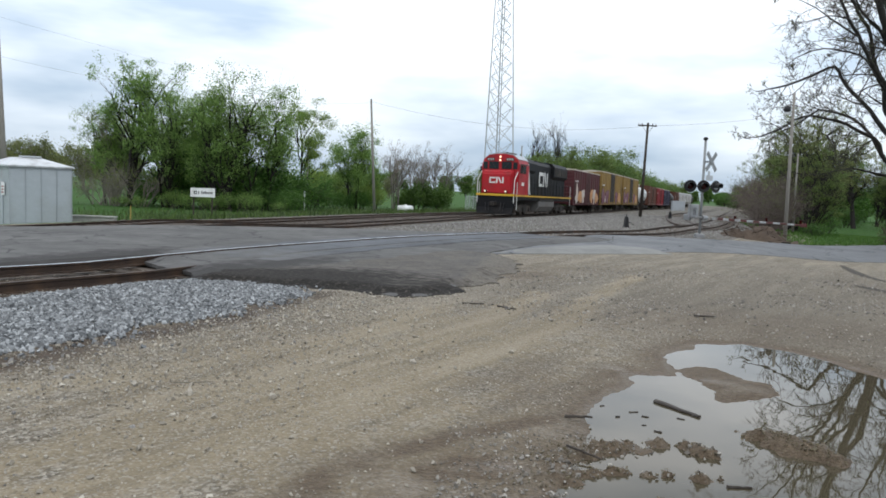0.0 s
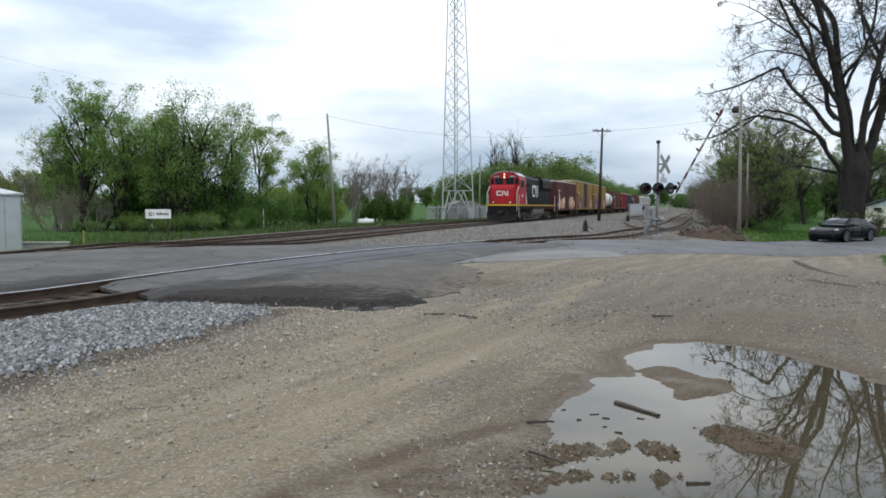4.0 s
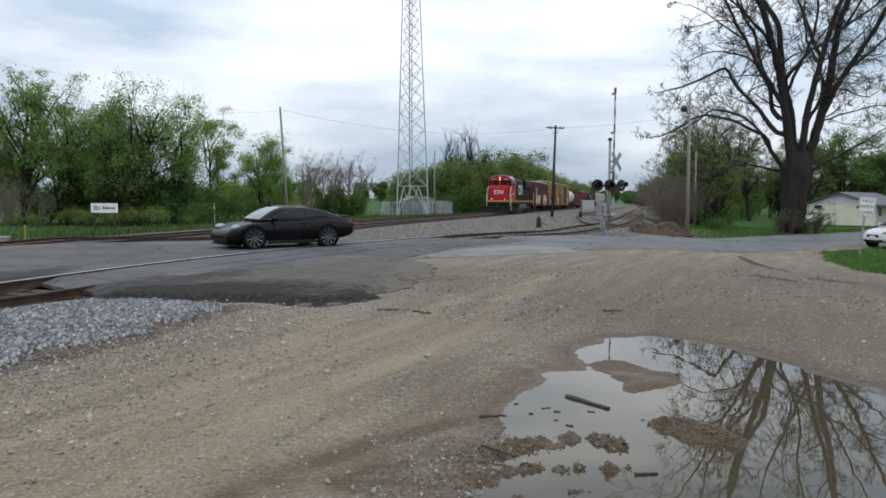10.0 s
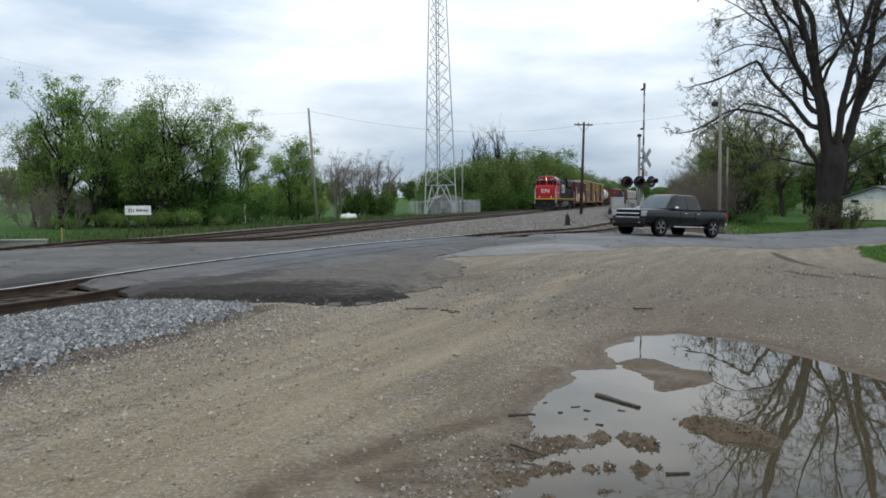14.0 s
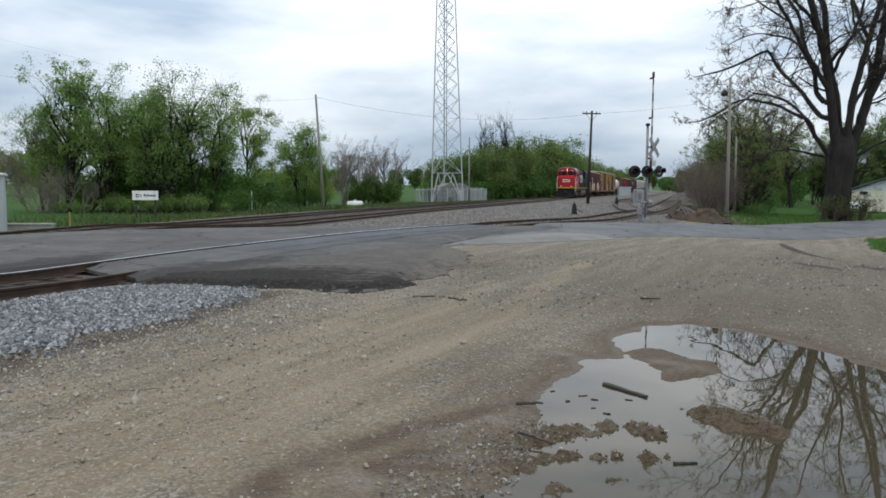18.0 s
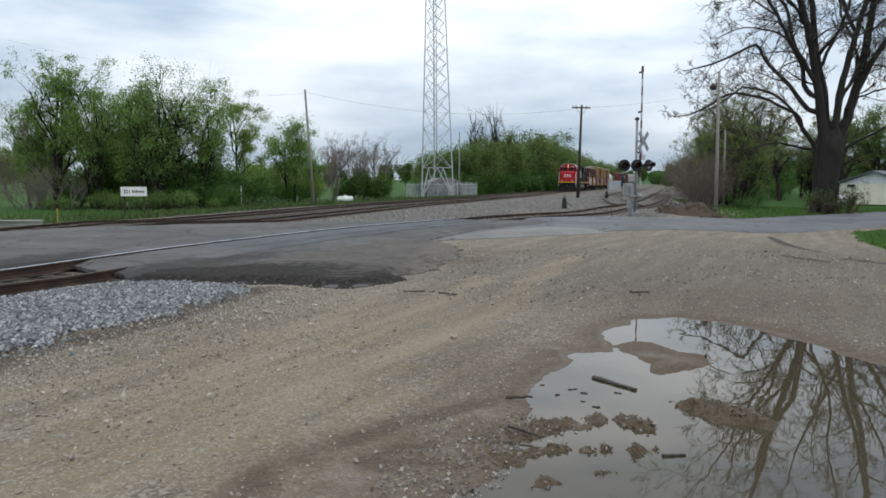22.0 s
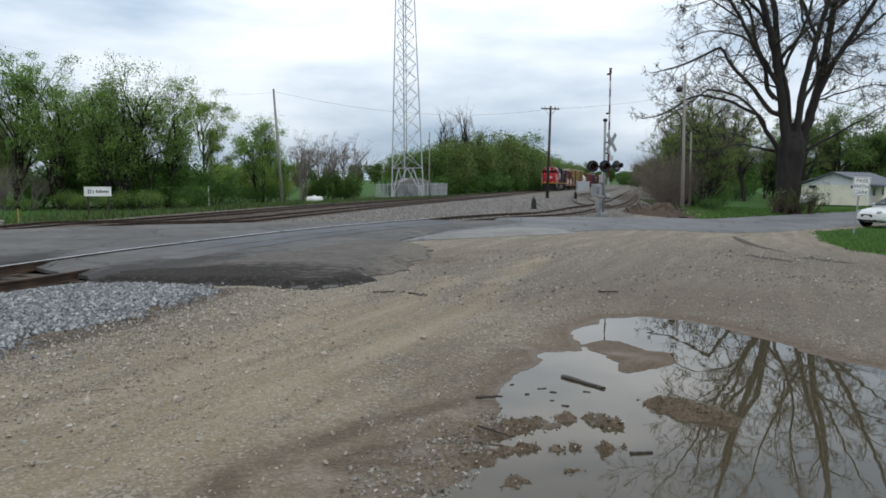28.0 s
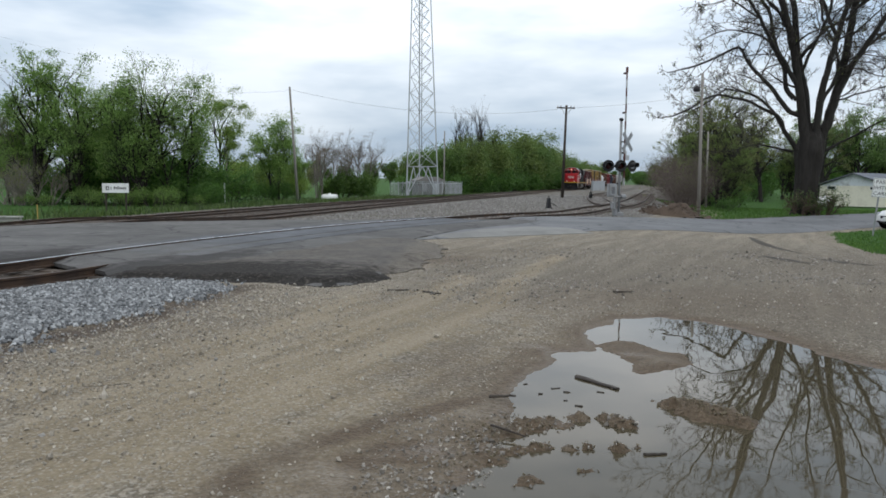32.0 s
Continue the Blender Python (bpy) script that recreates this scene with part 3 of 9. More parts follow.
def line_distance(x, y, line, stride=4):
    d = np.full(x.shape, 1e9)
    p = line[::stride]
    for (ax, ay), (bx, by) in zip(p[:-1], p[1:]):
        ex, ey = bx - ax, by - ay
        t = np.clip(((x - ax) * ex + (y - ay) * ey) / (ex * ex + ey * ey + 1e-9), 0, 1)
        d = np.minimum(d, np.hypot(x - ax - t * ex, y - ay - t * ey))
    return d


TYRE_1 = smooth_line([(-3.4, 2.0), (-2.1, 3.4), (-1.66, 4.16), (-1.02, 5.4), (-0.2, 6.97), (0.81, 9.13), (1.5, 11.9), (3.0, 16)], 0.3)
TYRE_2 = smooth_line([(-4.2, 2.0), (-2.7, 3.6), (-2.3, 4.3), (-1.9, 5.37), (-0.97, 6.8), (0.0, 9.3), (0.7, 12.5)], 0.3)
TYRE_3 = smooth_line([(-5.0, 4.0), (-3.0, 5.4), (-1.6, 7.2), (-0.9, 9.5)], 0.3)
LAWN_NEAR = [(17.4, 30.6), (14.9, 25.8), (13.2, 22.0), (12.0, 19.2), (11.4, 16.5), (14, 12), (24, 12), (60, 38), (52, 54)]


def build_ground():
    def axis(lo, hi, a, b, fine, mid, m0, m1):
        v = list(np.arange(a, b, fine))
        v += list(np.arange(b, m1, mid))
        v = list(np.arange(m0, a, mid)) + v
        s, x = mid, v[-1]
        while x < hi:
            s *= 1.22
            x += s
            v.append(x)
        s, x, w = mid, v[0], []
        while x > lo:
            s *= 1.22
            x -= s
            w.append(x)
        return np.array(w[::-1] + v)
    ax, ay = axis(-2600, 2600, -0.6, 4.4, 0.035, 0.2, -19, 23), axis(-600, 2900, 3.2, 8.7, 0.035, 0.2, 0.4, 46)
    X, Y = np.meshgrid(ax, ay)
    x, y = X.ravel(), Y.ravel()
    z = height(x, y)
    nx, ny = len(ax), len(ay)
    i = (np.arange(ny - 1)[:, None] * nx + np.arange(nx - 1)[None]).ravel()
    ob = pydata("ground", np.stack([x, y, z], 1), np.stack([i, i + 1, i + nx + 1, i + nx], 1), M_GROUND, smooth=True)
    side = beside_main(x, y)
    u, v = road_uv(x, y)
    near = y < 300
    dc = np.full(x.shape, 99.0)
    dc[near] = np.minimum(line_distance(x[near], y[near], TRACK_C), line_distance(x[near], y[near], TRACK_D) + 0.0)
    right_of_c = np.zeros(x.shape)
    cx = np.interp(y, TRACK_C[:, 1], TRACK_C[:, 0])
    right_of_c = x - cx
    grass = sstep((side - 6.0) / 1.4)
    lawn = sstep((v - 8.4) / 0.8) * sstep((right_of_c - 5.5) / 2.0)
    far = sstep((np.maximum(np.abs(x) - 70, y - 190)) / 40)
    dl = outline_distance(x, y, LAWN_NEAR)
    grass = np.maximum.reduce([grass, lawn, sstep(-dl / 0.6 + 0.5), far * ((side > 8) | (right_of_c > 9))])
    grass = np.where((y < -6), 1.0, grass)
    stone = np.maximum.reduce([sstep((3.6 - np.abs(side - 2.1)) / 0.8 + 0.5), sstep((2.4 - dc) / 0.6), sstep((v - 7.0) / 1.0) * (side < 6.5) * (right_of_c < 4)])
    stone = np.where(v < 6.5, sstep((1.5 - dc) / 0.5) * (dc < 3), stone)
    dp = outline_distance(x, y, PUDDLE)
    wet = np.clip(1.0 - dp / 0.55, 0, 1.1) * (dp < 3)
    di = outline_distance(x, y, ISLAND)
    wet = np.where(di < 0.05, 0.95, wet)
    streak = np.full(x.shape, 9.0)
    by_pool = (np.abs(x) < 3) & (y > 2) & (y < 7)
    streak[by_pool] = line_distance(x[by_pool], y[by_pool], WET_STREAK, 1)
    beyond = (x - np.interp(y, WET_STREAK[::-1, 1], WET_STREAK[::-1, 0])) * by_pool
    wet = np.maximum(wet, 1.05 * np.exp(-(streak / 0.13) ** 2))
    beyond = sstep(beyond / 0.3) * sstep((1.5 - dp) / 1.0) * sstep((y - 2.1) / 1.0) * sstep((2.9 - x) / 0.8)
    wet = np.maximum(wet, 0.62 * beyond)
    wet = np.maximum(wet, 0.45 * np.exp(-((x - 3.2) / 3.0) ** 2 - ((y - 9.6) / 1.5) ** 2))
    wet = np.maximum(wet, 0.9 * np.exp(-((x - 0.45) / 0.75) ** 2 - ((y - 14.9 - 0.5 * (x - 0.4)) / 0.8) ** 2))
    wet = np.maximum(wet, 0.5 * np.exp(-((x - 1.6) / 1.6) ** 2 - ((y - 16.6 - 0.4 * (x - 1.6)) / 0.7) ** 2))
    wet = np.maximum(wet, 0.45 * np.exp(-((x - 0.45) / 0.5) ** 2 - ((y - 5.7) / 0.9) ** 2))
    db = np.abs(outline_distance(x, y, BALLAST) - 0.28 + 0.14 * wavy(x, y, 2.4))
    wet = np.maximum(wet, 0.85 * np.exp(-(db / 0.34) ** 2) * (x > -6) * (y < 10.8) * (x + 5.4 > 0.0))
    # a film of standing water in the low streak by the puddle
    dpool = outline_distance(x, y, SIDE_POOL) + 0.05 * wavy(x, y, 6.0) + 0.04 * wavy(x, y, 15.0, 1.0)
    film = 0.85 * sstep(0.35 - dpool / 0.11) * (0.6 + 0.4 * wavy(x, y, 17.0, 3.0)) + 0.3 * sstep(1 - np.abs(dp - 0.02) / 0.09) * (dp < 1)
    film = film + 0.35 * beyond * sstep(wavy(x, y, 7.0, 5.0) * 1.6 - 0.3) * (dp < 0.9)
    wet = np.maximum(wet, 1.05 * sstep(1 - dpool / 0.3))
    # track beds take the mud colour as well: a darker band along the rails
    beds = np.minimum(np.maximum(np.abs(side - 2.1) - 2.1, 0), dc + 0.35 + 9 * (y > 56))
    wet = np.maximum(wet, 1.15 * sstep((1.45 - beds) / 0.35) * (y > 8))
    sandy = np.zeros(x.shape)
    lot = (y > 2) & (y < 22) & (np.abs(x) < 12)
    for line, w in ((TYRE_1, 0.22), (TYRE_2, 0.26), (TYRE_3, 0.2)):
        d = line_distance(x[lot], y[lot], line, 2)
        sandy[lot] = np.maximum(sandy[lot], 0.55 * np.exp(-(d / w) ** 2))
    sandy[lot] = np.maximum(sandy[lot], 0.20 * np.exp(-((x[lot] + 0.5) / 1.5) ** 2 - ((y[lot] - 8.0) / 1.8) ** 2))
    sandy[lot] = np.maximum(sandy[lot], 0.30 * np.exp(-((x[lot] + 1.7) / 1.7) ** 2 - ((y[lot] - 5.2) / 2.2) ** 2))
    sandy = sandy - 0.16 * np.exp(-((x + 3.2) / 1.6) ** 2 - ((y - 3.6) / 1.3) ** 2) - 0.22 * np.exp(-((x - 3.0) / 3.2) ** 2 - ((y - 12.0) / 3.0) ** 2) * (y < 22) - 0.26 * np.exp(-((x - 9.0) / 4.5) ** 2 - ((y - 15.0) / 6.0) ** 2) - 0.25 * np.exp(-((x - 5.2) / 2.0) ** 2 - ((y - 7.6) / 2.0) ** 2)
    for name, val in (("grass", grass * 0.75), ("stone", stone), ("wet", wet), ("sandy", sandy), ("film", film), ("rust", np.maximum(sstep((1.3 - np.maximum(np.abs(side - 2.1) - 2.1, 0)) / 0.4) * (y < 110), np.maximum(0.95 * sstep(1.3 - db / 0.36) * (x > -5.4) * (y < 10.8) * (0.75 + 0.25 * wavy(x, y, 5.0)), 0.8 * sstep((1.9 - dc) / 0.4) * (y < 16) * (x < -3))))):
        at = ob.data.attributes.new(name, "FLOAT", "POINT")
        at.data.foreach_set("value", val.astype(np.float32))
    return tagged(ob, "tan gravel lot with lawns and fields to the horizon", "ground", kind="structure")


def sheet(name, poly, material, lift, label, grid=0.8, ragged=0.06, seed=0.0, skirt=0.07, dense=0.18, rough=0.0, feather=0.015):
    """A laid surface of an irregular outline, draped over the land, with a broken edge that drops to the ground."""
    from mathutils.geometry import delaunay_2d_cdt
    p = np.array(poly, float)
    out = []
    for a, b in zip(p, np.roll(p, -1, 0)):
        L = np.hypot(*(b - a))
        k = max(1, min(160, int(L / dense)))
        nrm = np.array((-(b - a)[1], (b - a)[0])) / max(L, 1e-6)
        for j in range(k):
            q = a + (b - a) * j / k
            out.append(q + nrm * ragged * (wavy(q[0], q[1], 3.3, seed) + 0.6 * wavy(q[0], q[1], 11.0, seed + 1)))
    out = np.array(out)
    lo, hi = np.maximum(out.min(0), (-40, -10)), np.minimum(out.max(0), (60, 70))
    gx, gy = np.meshgrid(np.arange(lo[0], hi[0], grid), np.arange(lo[1], hi[1], grid))
    gx, gy = gx.ravel(), gy.ravel()
    area = np.sum(out[:, 0] * np.roll(out[:, 1], -1) - np.roll(out[:, 0], -1) * out[:, 1])
    tan = np.roll(out, -1, 0) - np.roll(out, 1, 0)
    inward = np.stack([-tan[:, 1], tan[:, 0]], 1) / (np.hypot(tan[:, 0], tan[:, 1])[:, None] + 1e-9) * (1 if area > 0 else -1)
    ring = np.concatenate([out + inward * 0.16, out + inward * 0.42])[::2]
    gx, gy = np.concatenate([gx, ring[:, 0]]), np.concatenate([gy, ring[:, 1]])
    dist = outline_distance(gx, gy, out)
    keep = dist < -grid * 0.5
    keep[-len(ring):] = dist[-len(ring):] < -0.12
    pts = [Vector(q) for q in out] + [Vector((a, b)) for a, b in zip(gx[keep], gy[keep])]
    n = len(out)
    res = delaunay_2d_cdt(pts, [(i, (i + 1) % n) for i in range(n)], [list(range(n))], 1, 1e-4)
    vx = np.array([(q[0], q[1]) for q in res[0]])
    z = land(vx[:, 0], vx[:, 1]) + lift + rough * wavy(vx[:, 0], vx[:, 1], 2.1, seed)
    z = z - (lift - feather) * (1 - sstep(-outline_distance(vx[:, 0], vx[:, 1], out) / 0.42))
    verts = [(a, b, c) for (a, b), c in zip(vx, z)]
    faces = [list(f) for f in res[2]]
    rim = [i for i, s in enumerate(res[3]) if s and min(s) < n]
    where = {min(res[3][i]): i for i in rim}
    ring = [where[i] for i in range(n) if i in where]
    base = len(verts)
    verts += [(verts[i][0], verts[i][1], verts[i][2] - skirt) for i in ring]
    for k in range(len(ring)):
        j = (k + 1) % len(ring)
        faces.append([ring[k], base + k, base + j, ring[j]])
    ob = pydata(name, verts, faces, material)
    return tagged(ob, label, name.split("_")[0], kind="structure")


ground = build_ground()
APRON = [(-0.46, 19.47), (-0.2, 17.2), (-0.75, 12.95), (-0.87, 11.8), (-1.13, 10.75), (-1.6, 10.6), (-2.3, 11.1), (-3.05, 11.25), (-3.5, 11.15), (-4.2, 11.6), (-5.0, 11.5), (-5.5, 12.4), (-7.4, 14.0), (-8.6, 11.0), (-11.5, 3.0), (-24, -4.5), (-38, 4),
         (-26, 17.5), (-13.6, 23.6), (-10.6, 25.1), (-5.6, 27.3), (1.6, 28.2), (4.54, 28.84), (2.92, 25.59), (0.82, 22.74)]
apron = sheet("pavement_crossing", APRON, M_APRON, 0.108, "worn grey-brown asphalt of the level crossing", seed=0.3, feather=0.035)
road = sheet("road", [(-0.46, 19.47), (0.82, 22.74), (2.92, 25.59), (4.54, 28.84), on_road(3, 7.1), on_road(60, 7.2), on_road(160, 7.2), on_road(160, 0.0), on_road(60, 0), on_road(20, 0.0), on_road(8, 0.0)], M_ROAD, 0.10,
             "blue-grey asphalt country road", seed=1.1, ragged=0.05)
co_a = np.empty(len(apron.data.vertices) * 3)
apron.data.vertices.foreach_get("co", co_a)
co_a = co_a.reshape(-1, 3)
# tar trodden along the side track's far rail
at_a = apron.data.attributes.new("tarred", "FLOAT", "POINT")
at_a.data.foreach_set("value", (0.95 * np.exp(-((line_distance(co_a[:, 0], co_a[:, 1], TRACK_C, 1) - 1.7) / 1.0) ** 2) * sstep((17.5 - co_a[:, 1]) / 3)).astype(np.float32))
SHOULDER = [(-0.45, 19.25), (0.3, 18.2), (0.35, 16.4), (0.05, 14.4), (-0.25, 13.2), (-0.62, 12.3), (-0.74, 11.4), (-1.05, 10.65), (-1.5, 10.5), (-1.9, 10.62), (-2.45, 10.98), (-3.2, 11.05), (-3.7, 11.0), (-4.3, 11.1), (-5.0, 11.45), (-5.5, 12.3),
            (-4.9, 13.1), (-4.2, 14.0), (-3.4, 15.4), (-2.6, 16.9), (-1.9, 18.4), (-1.3, 19.2)]
TAR_LINE = smooth_line([(-5.6, 12.0), (-4.8, 11.5), (-3.8, 11.45), (-2.8, 11.1), (-2.1, 10.95), (-1.5, 10.65), (-1.05, 10.85), (-0.75, 11.6)], 0.2)
shoulder = sheet("pavement_patch", SHOULDER, M_SHOULDER, 0.132, "black fresh asphalt patch fading into the worn crossing", seed=2.0, ragged=0.17, grid=0.22, rough=0.012, dense=0.06, feather=0.02)
co_s = np.empty(len(shoulder.data.vertices) * 3)
shoulder.data.vertices.foreach_get("co", co_s)
co_s = co_s.reshape(-1, 3)
for tag_s, val_s in (("tar", (1.25 - 0.55 * sstep((co_s[:, 0] + 3.2) / 1.4)) * np.exp(-(line_distance(co_s[:, 0], co_s[:, 1], TAR_LINE, 1) / (1.05 - 0.35 * sstep((co_s[:, 0] + 4.0) / 2.0))) ** 2) + 0.68 * np.exp(-((co_s[:, 0] + 2.7) / 1.7) ** 2 - ((co_s[:, 1] - 12.5) / 1.25) ** 2) + 0.5 * np.exp(-((co_s[:, 0] + 0.75) / 0.22) ** 2 - ((co_s[:, 1] - 11.9) / 0.5) ** 2) + 0.3 * np.exp(-((co_s[:, 0] + 0.2) / 0.5) ** 2 - ((co_s[:, 1] - 14.4) / 0.9) ** 2)),
                     ("grit", sstep((co_s[:, 0] + 1.35 - 0.09 * (co_s[:, 1] - 12)) / 1.2))):
    at_s = shoulder.data.attributes.new(tag_s, "FLOAT", "POINT")
    at_s.data.foreach_set("value", val_s.astype(np.float32))
slab = sheet("pavement_slab", [(-0.5, 19.62), (1.9, 20.8), (5.2, 22.55), (4.9, 23.7), (3.4, 24.4), (1.5, 22.9)], M_SLAB, 0.112, "pale worn edge of the road by the crossing", grid=0.4, seed=4.0, ragged=0.04)
far_road = sheet("road", [on_road(-37.5, -0.6), on_road(-60, 0.0), on_road(-160, 0.0), on_road(-160, 7.2), on_road(-60, 7.2), on_road(-37.5, 7.8)], M_ROAD, 0.10, "grey asphalt road beyond the crossing", grid=3.0, seed=3.1)
water = pydata("water", [(-0.9, 2.2, WATER_Z), (6.2, 2.2, WATER_Z), (6.2, 9.2, WATER_Z), (-0.9, 9.2, WATER_Z)], [(0, 1, 2, 3)], M_WATER)
tagged(water, "still brown puddle mirroring the sky and trees", "puddle", kind="structure")


# ---- railway tracks ----
def rail_sweep(name, line, side, parent, top=0.125, worn=None):
    """One rail along a line: foot, web and head."""
    prof = [(-0.07, 0), (0.07, 0), (0.07, 0.018), (0.012, 0.035), (0.012, 0.12), (0.036, 0.132), (0.036, 0.165), (-0.036, 0.165), (-0.036, 0.132), (-0.012, 0.12), (-0.012, 0.035), (-0.07, 0.018)]
    d = np.gradient(line, axis=0)
    d /= np.hypot(d[:, 0], d[:, 1])[:, None]
    nrm = np.stack([-d[:, 1], d[:, 0]], 1)
    z = land(line[:, 0], line[:, 1]) + top - 0.165
    verts, faces, k = [], [], len(prof)
    for p, q, zz in zip(line, nrm, z):
        for a, b in prof:
            c = p + q * (side + a)
            verts.append((c[0], c[1], zz + b))
    for i in range(len(line) - 1):
        for j in range(k):
            e = (j + 1) % k
            faces.append((i * k + j, i * k + e, (i + 1) * k + e, (i + 1) * k + j))
    ob = pydata(name, verts, faces, M_RAIL, parent)
    ob.data.materials.append(M_RAILTOP)
    idx = np.zeros(len(faces), np.int32)
    if worn is not None:
        bright = (line[:-1, 1] > worn[0]) & (line[:-1, 1] < worn[1])
        idx[6::k] = bright.astype(np.int32)
    ob.data.polygons.foreach_set("material_index", idx)
    return ob


TIE_BM = B()
box(TIE_BM, (0, 0, -0.09), (2.55, 0.22, 0.18), bevel=0.012)
TIE_MESH = bpy.data.meshes.new("tie")
TIE_BM.to_mesh(TIE_MESH)
TIE_BM.free()
TIE_MESH.materials.append(M_TIE)


def track(label, line, ties, top=0.125, worn=None):
    t = thing("railway_track", Matrix(), label, "railway track", "railway tracks", "structure")
    for s in (-0.7525, 0.7525):
        rail_sweep("rail", line, s, t, (top + 0.016 if top > 0.11 else top) if s > 0 else min(top, 0.098), worn if s > 0 else None)
    seg = np.hypot(*np.diff(line, axis=0).T)
    cum = np.concatenate([[0], np.cumsum(seg)])
    rnd = random.Random(5)
    for a, b in ties:
        for s in np.arange(a, b, 0.54):
            x, y = np.interp(s, cum, line[:, 0]), np.interp(s, cum, line[:, 1])
            x2, y2 = np.interp(s + 0.2, cum, line[:, 0]), np.interp(s + 0.2, cum, line[:, 1])
            ob = new("tie", TIE_MESH)
            ob.parent = t
            ob.matrix_basis = pose(x, y, float(land(x, y)) + (-0.063 if x < -5 and y < 16 else 0.012) + rnd.uniform(-0.012, 0.008), 0, 0, math.degrees(math.atan2(y2 - y, x2 - x)) + 90 + rnd.uniform(-2, 2))
    return t


def crossing_strips():
    """Smooth asphalt strips beside and between the side track's rails, with open flangeways."""
    line = TRACK_C[(TRACK_C[:, 1] > 14.9) & (TRACK_C[:, 1] < 28.2)]
    d = np.gradient(line, axis=0)
    d /= np.hypot(d[:, 0], d[:, 1])[:, None]
    nrm = np.stack([-d[:, 1], d[:, 0]], 1)
    for a, b in ((-1.45, -0.84), (-0.62, 0.62), (0.84, 1.5)):
        n = len(line)
        wob = 0.05 * wavy(line[:, 0], line[:, 1], 2.6, a)[:, None]
        p, q = line + nrm * (a + wob * (abs(a) > 1)), line + nrm * (b + wob * (abs(b) > 1))
        gone = 1 - sstep((line[:, 1] - 15.4 - 0.8 * wavy(line[:, 0], line[:, 1], 1.7, b)) / 4.0)
        top = [land(e[:, 0], e[:, 1]) + 0.118 - 0.008 * gone for e in (p, q)]
        v = np.concatenate([np.column_stack([p, top[0]]), np.column_stack([q, top[1]]), np.column_stack([p, top[0] - 0.06]), np.column_stack([q, top[1] - 0.06])])
        f = []
        for i in range(n - 1):
            f += [(i, n + i, n + i + 1, i + 1), (i, i + 1, 2 * n + i + 1, 2 * n + i), (n + i + 1, n + i, 3 * n + i, 3 * n + i + 1)]
        strip = pydata("pavement_strip", v, f, M_PANEL)
        away = strip.data.attributes.new("worn_away", "FLOAT", "POINT")
        away.data.foreach_set("value", np.tile(gone, 4).astype(np.float32))
        tagged(strip, "smooth blue-grey asphalt strip along the rails", "pavement", "crossing strips", "structure")


crossing_strips()
track("rusty main line with worn rails on stone ballast", TRACK_A, [(42, 130)], 0.10)
track("rusty second main line beside the weedy verge", TRACK_B, [(0, 120)], 0.10)
track("side track crossing the road into the yard", TRACK_C, [(0, 15.5), (34.5, 110)], worn=(-5, 29))
track("yard track leaving the side track at a switch", TRACK_D, [(3, 60)])


# ---- loose stone ----
def stones(name, pts, sizes, material, label, sink=0.35, seed=3):
    """Many angular stones in one mesh."""
    rng = np.random.default_rng(seed)
    base = np.array([(0, 0, 1), (0.9, 0, 0.2), (0.1, 0.85, 0.3), (-0.85, 0.1, 0.15), (-0.1, -0.9, 0.25), (0.6, -0.5, -0.7), (-0.5, 0.55, -0.75)])
    tri = np.array([(0, 1, 2), (0, 2, 3), (0, 3, 4), (0, 4, 1), (1, 4, 5), (1, 5, 2), (2, 6, 3), (2, 5, 6), (3, 6, 4), (4, 6, 5)])
    n = len(pts)
    q = rng.normal(size=(n, 4))
    q /= np.linalg.norm(q, axis=1)[:, None]
    w, x, y, z = q.T
    R = np.stack([1 - 2 * (y * y + z * z), 2 * (x * y - z * w), 2 * (x * z + y * w), 2 * (x * y + z * w), 1 - 2 * (x * x + z * z), 2 * (y * z - x * w), 2 * (x * z - y * w), 2 * (y * z + x * w), 1 - 2 * (x * x + y * y)], 1).reshape(n, 3, 3)
    jit = base[None] * (1 + rng.uniform(-0.3, 0.3, (n, 7, 1))) * np.array((1, 0.8, 0.65))
    v = np.einsum("nij,nkj->nki", R, jit) * sizes[:, None, None]
    c = np.stack([pts[:, 0], pts[:, 1], height(pts[:, 0], pts[:, 1]) + sizes * (0.6 - sink)], 1)
    v = v + c[:, None]
    f = tri[None] + (np.arange(n) * 7)[:, None, None]
    ob = pydata(name, v.reshape(-1, 3), f.reshape(-1, 3), material)
    return tagged(ob, label, "stones", kind="stuff")


def stone_mat(name, dark, light):
    m, n, l, b = nodes(name)
    g = n.new("ShaderNodeNewGeometry")
    c = ramp(n, l, g.outputs["Random Per Island"], [(0.0, dark), (0.7, tuple((a + d) / 2 for a, d in zip(dark, light))), (1.0, light)])
    c = blend(n, l, ramp(n, l, tex(n, l, 30, 4), [(0.4, (0.0,)), (0.8, (0.6,))]), c, dark)
    l.new(c, b.inputs["Base Color"])
    b.inputs["Roughness"].default_value = 0.9
    return m


M_FRESH = stone_mat("fresh_ballast", (0.075, 0.079, 0.084), (0.43, 0.443, 0.45))
M_PEBBLE = stone_mat("tan_pebble", (0.185, 0.162, 0.130), (0.47, 0.432, 0.365))
M_COARSE = stone_mat("coarse_gravel_stone", (0.10, 0.089, 0.077), (0.44, 0.41, 0.365))
M_GREYST = stone_mat("grey_ballast", (0.075, 0.066, 0.058), (0.28, 0.262, 0.245))


M_RUSTST = stone_mat("rusty_ballast_stone", (0.024, 0.017, 0.013), (0.088, 0.060, 0.043))
M_YARDST = stone_mat("pale_yard_stone", (0.125, 0.117, 0.108), (0.385, 0.37, 0.35))


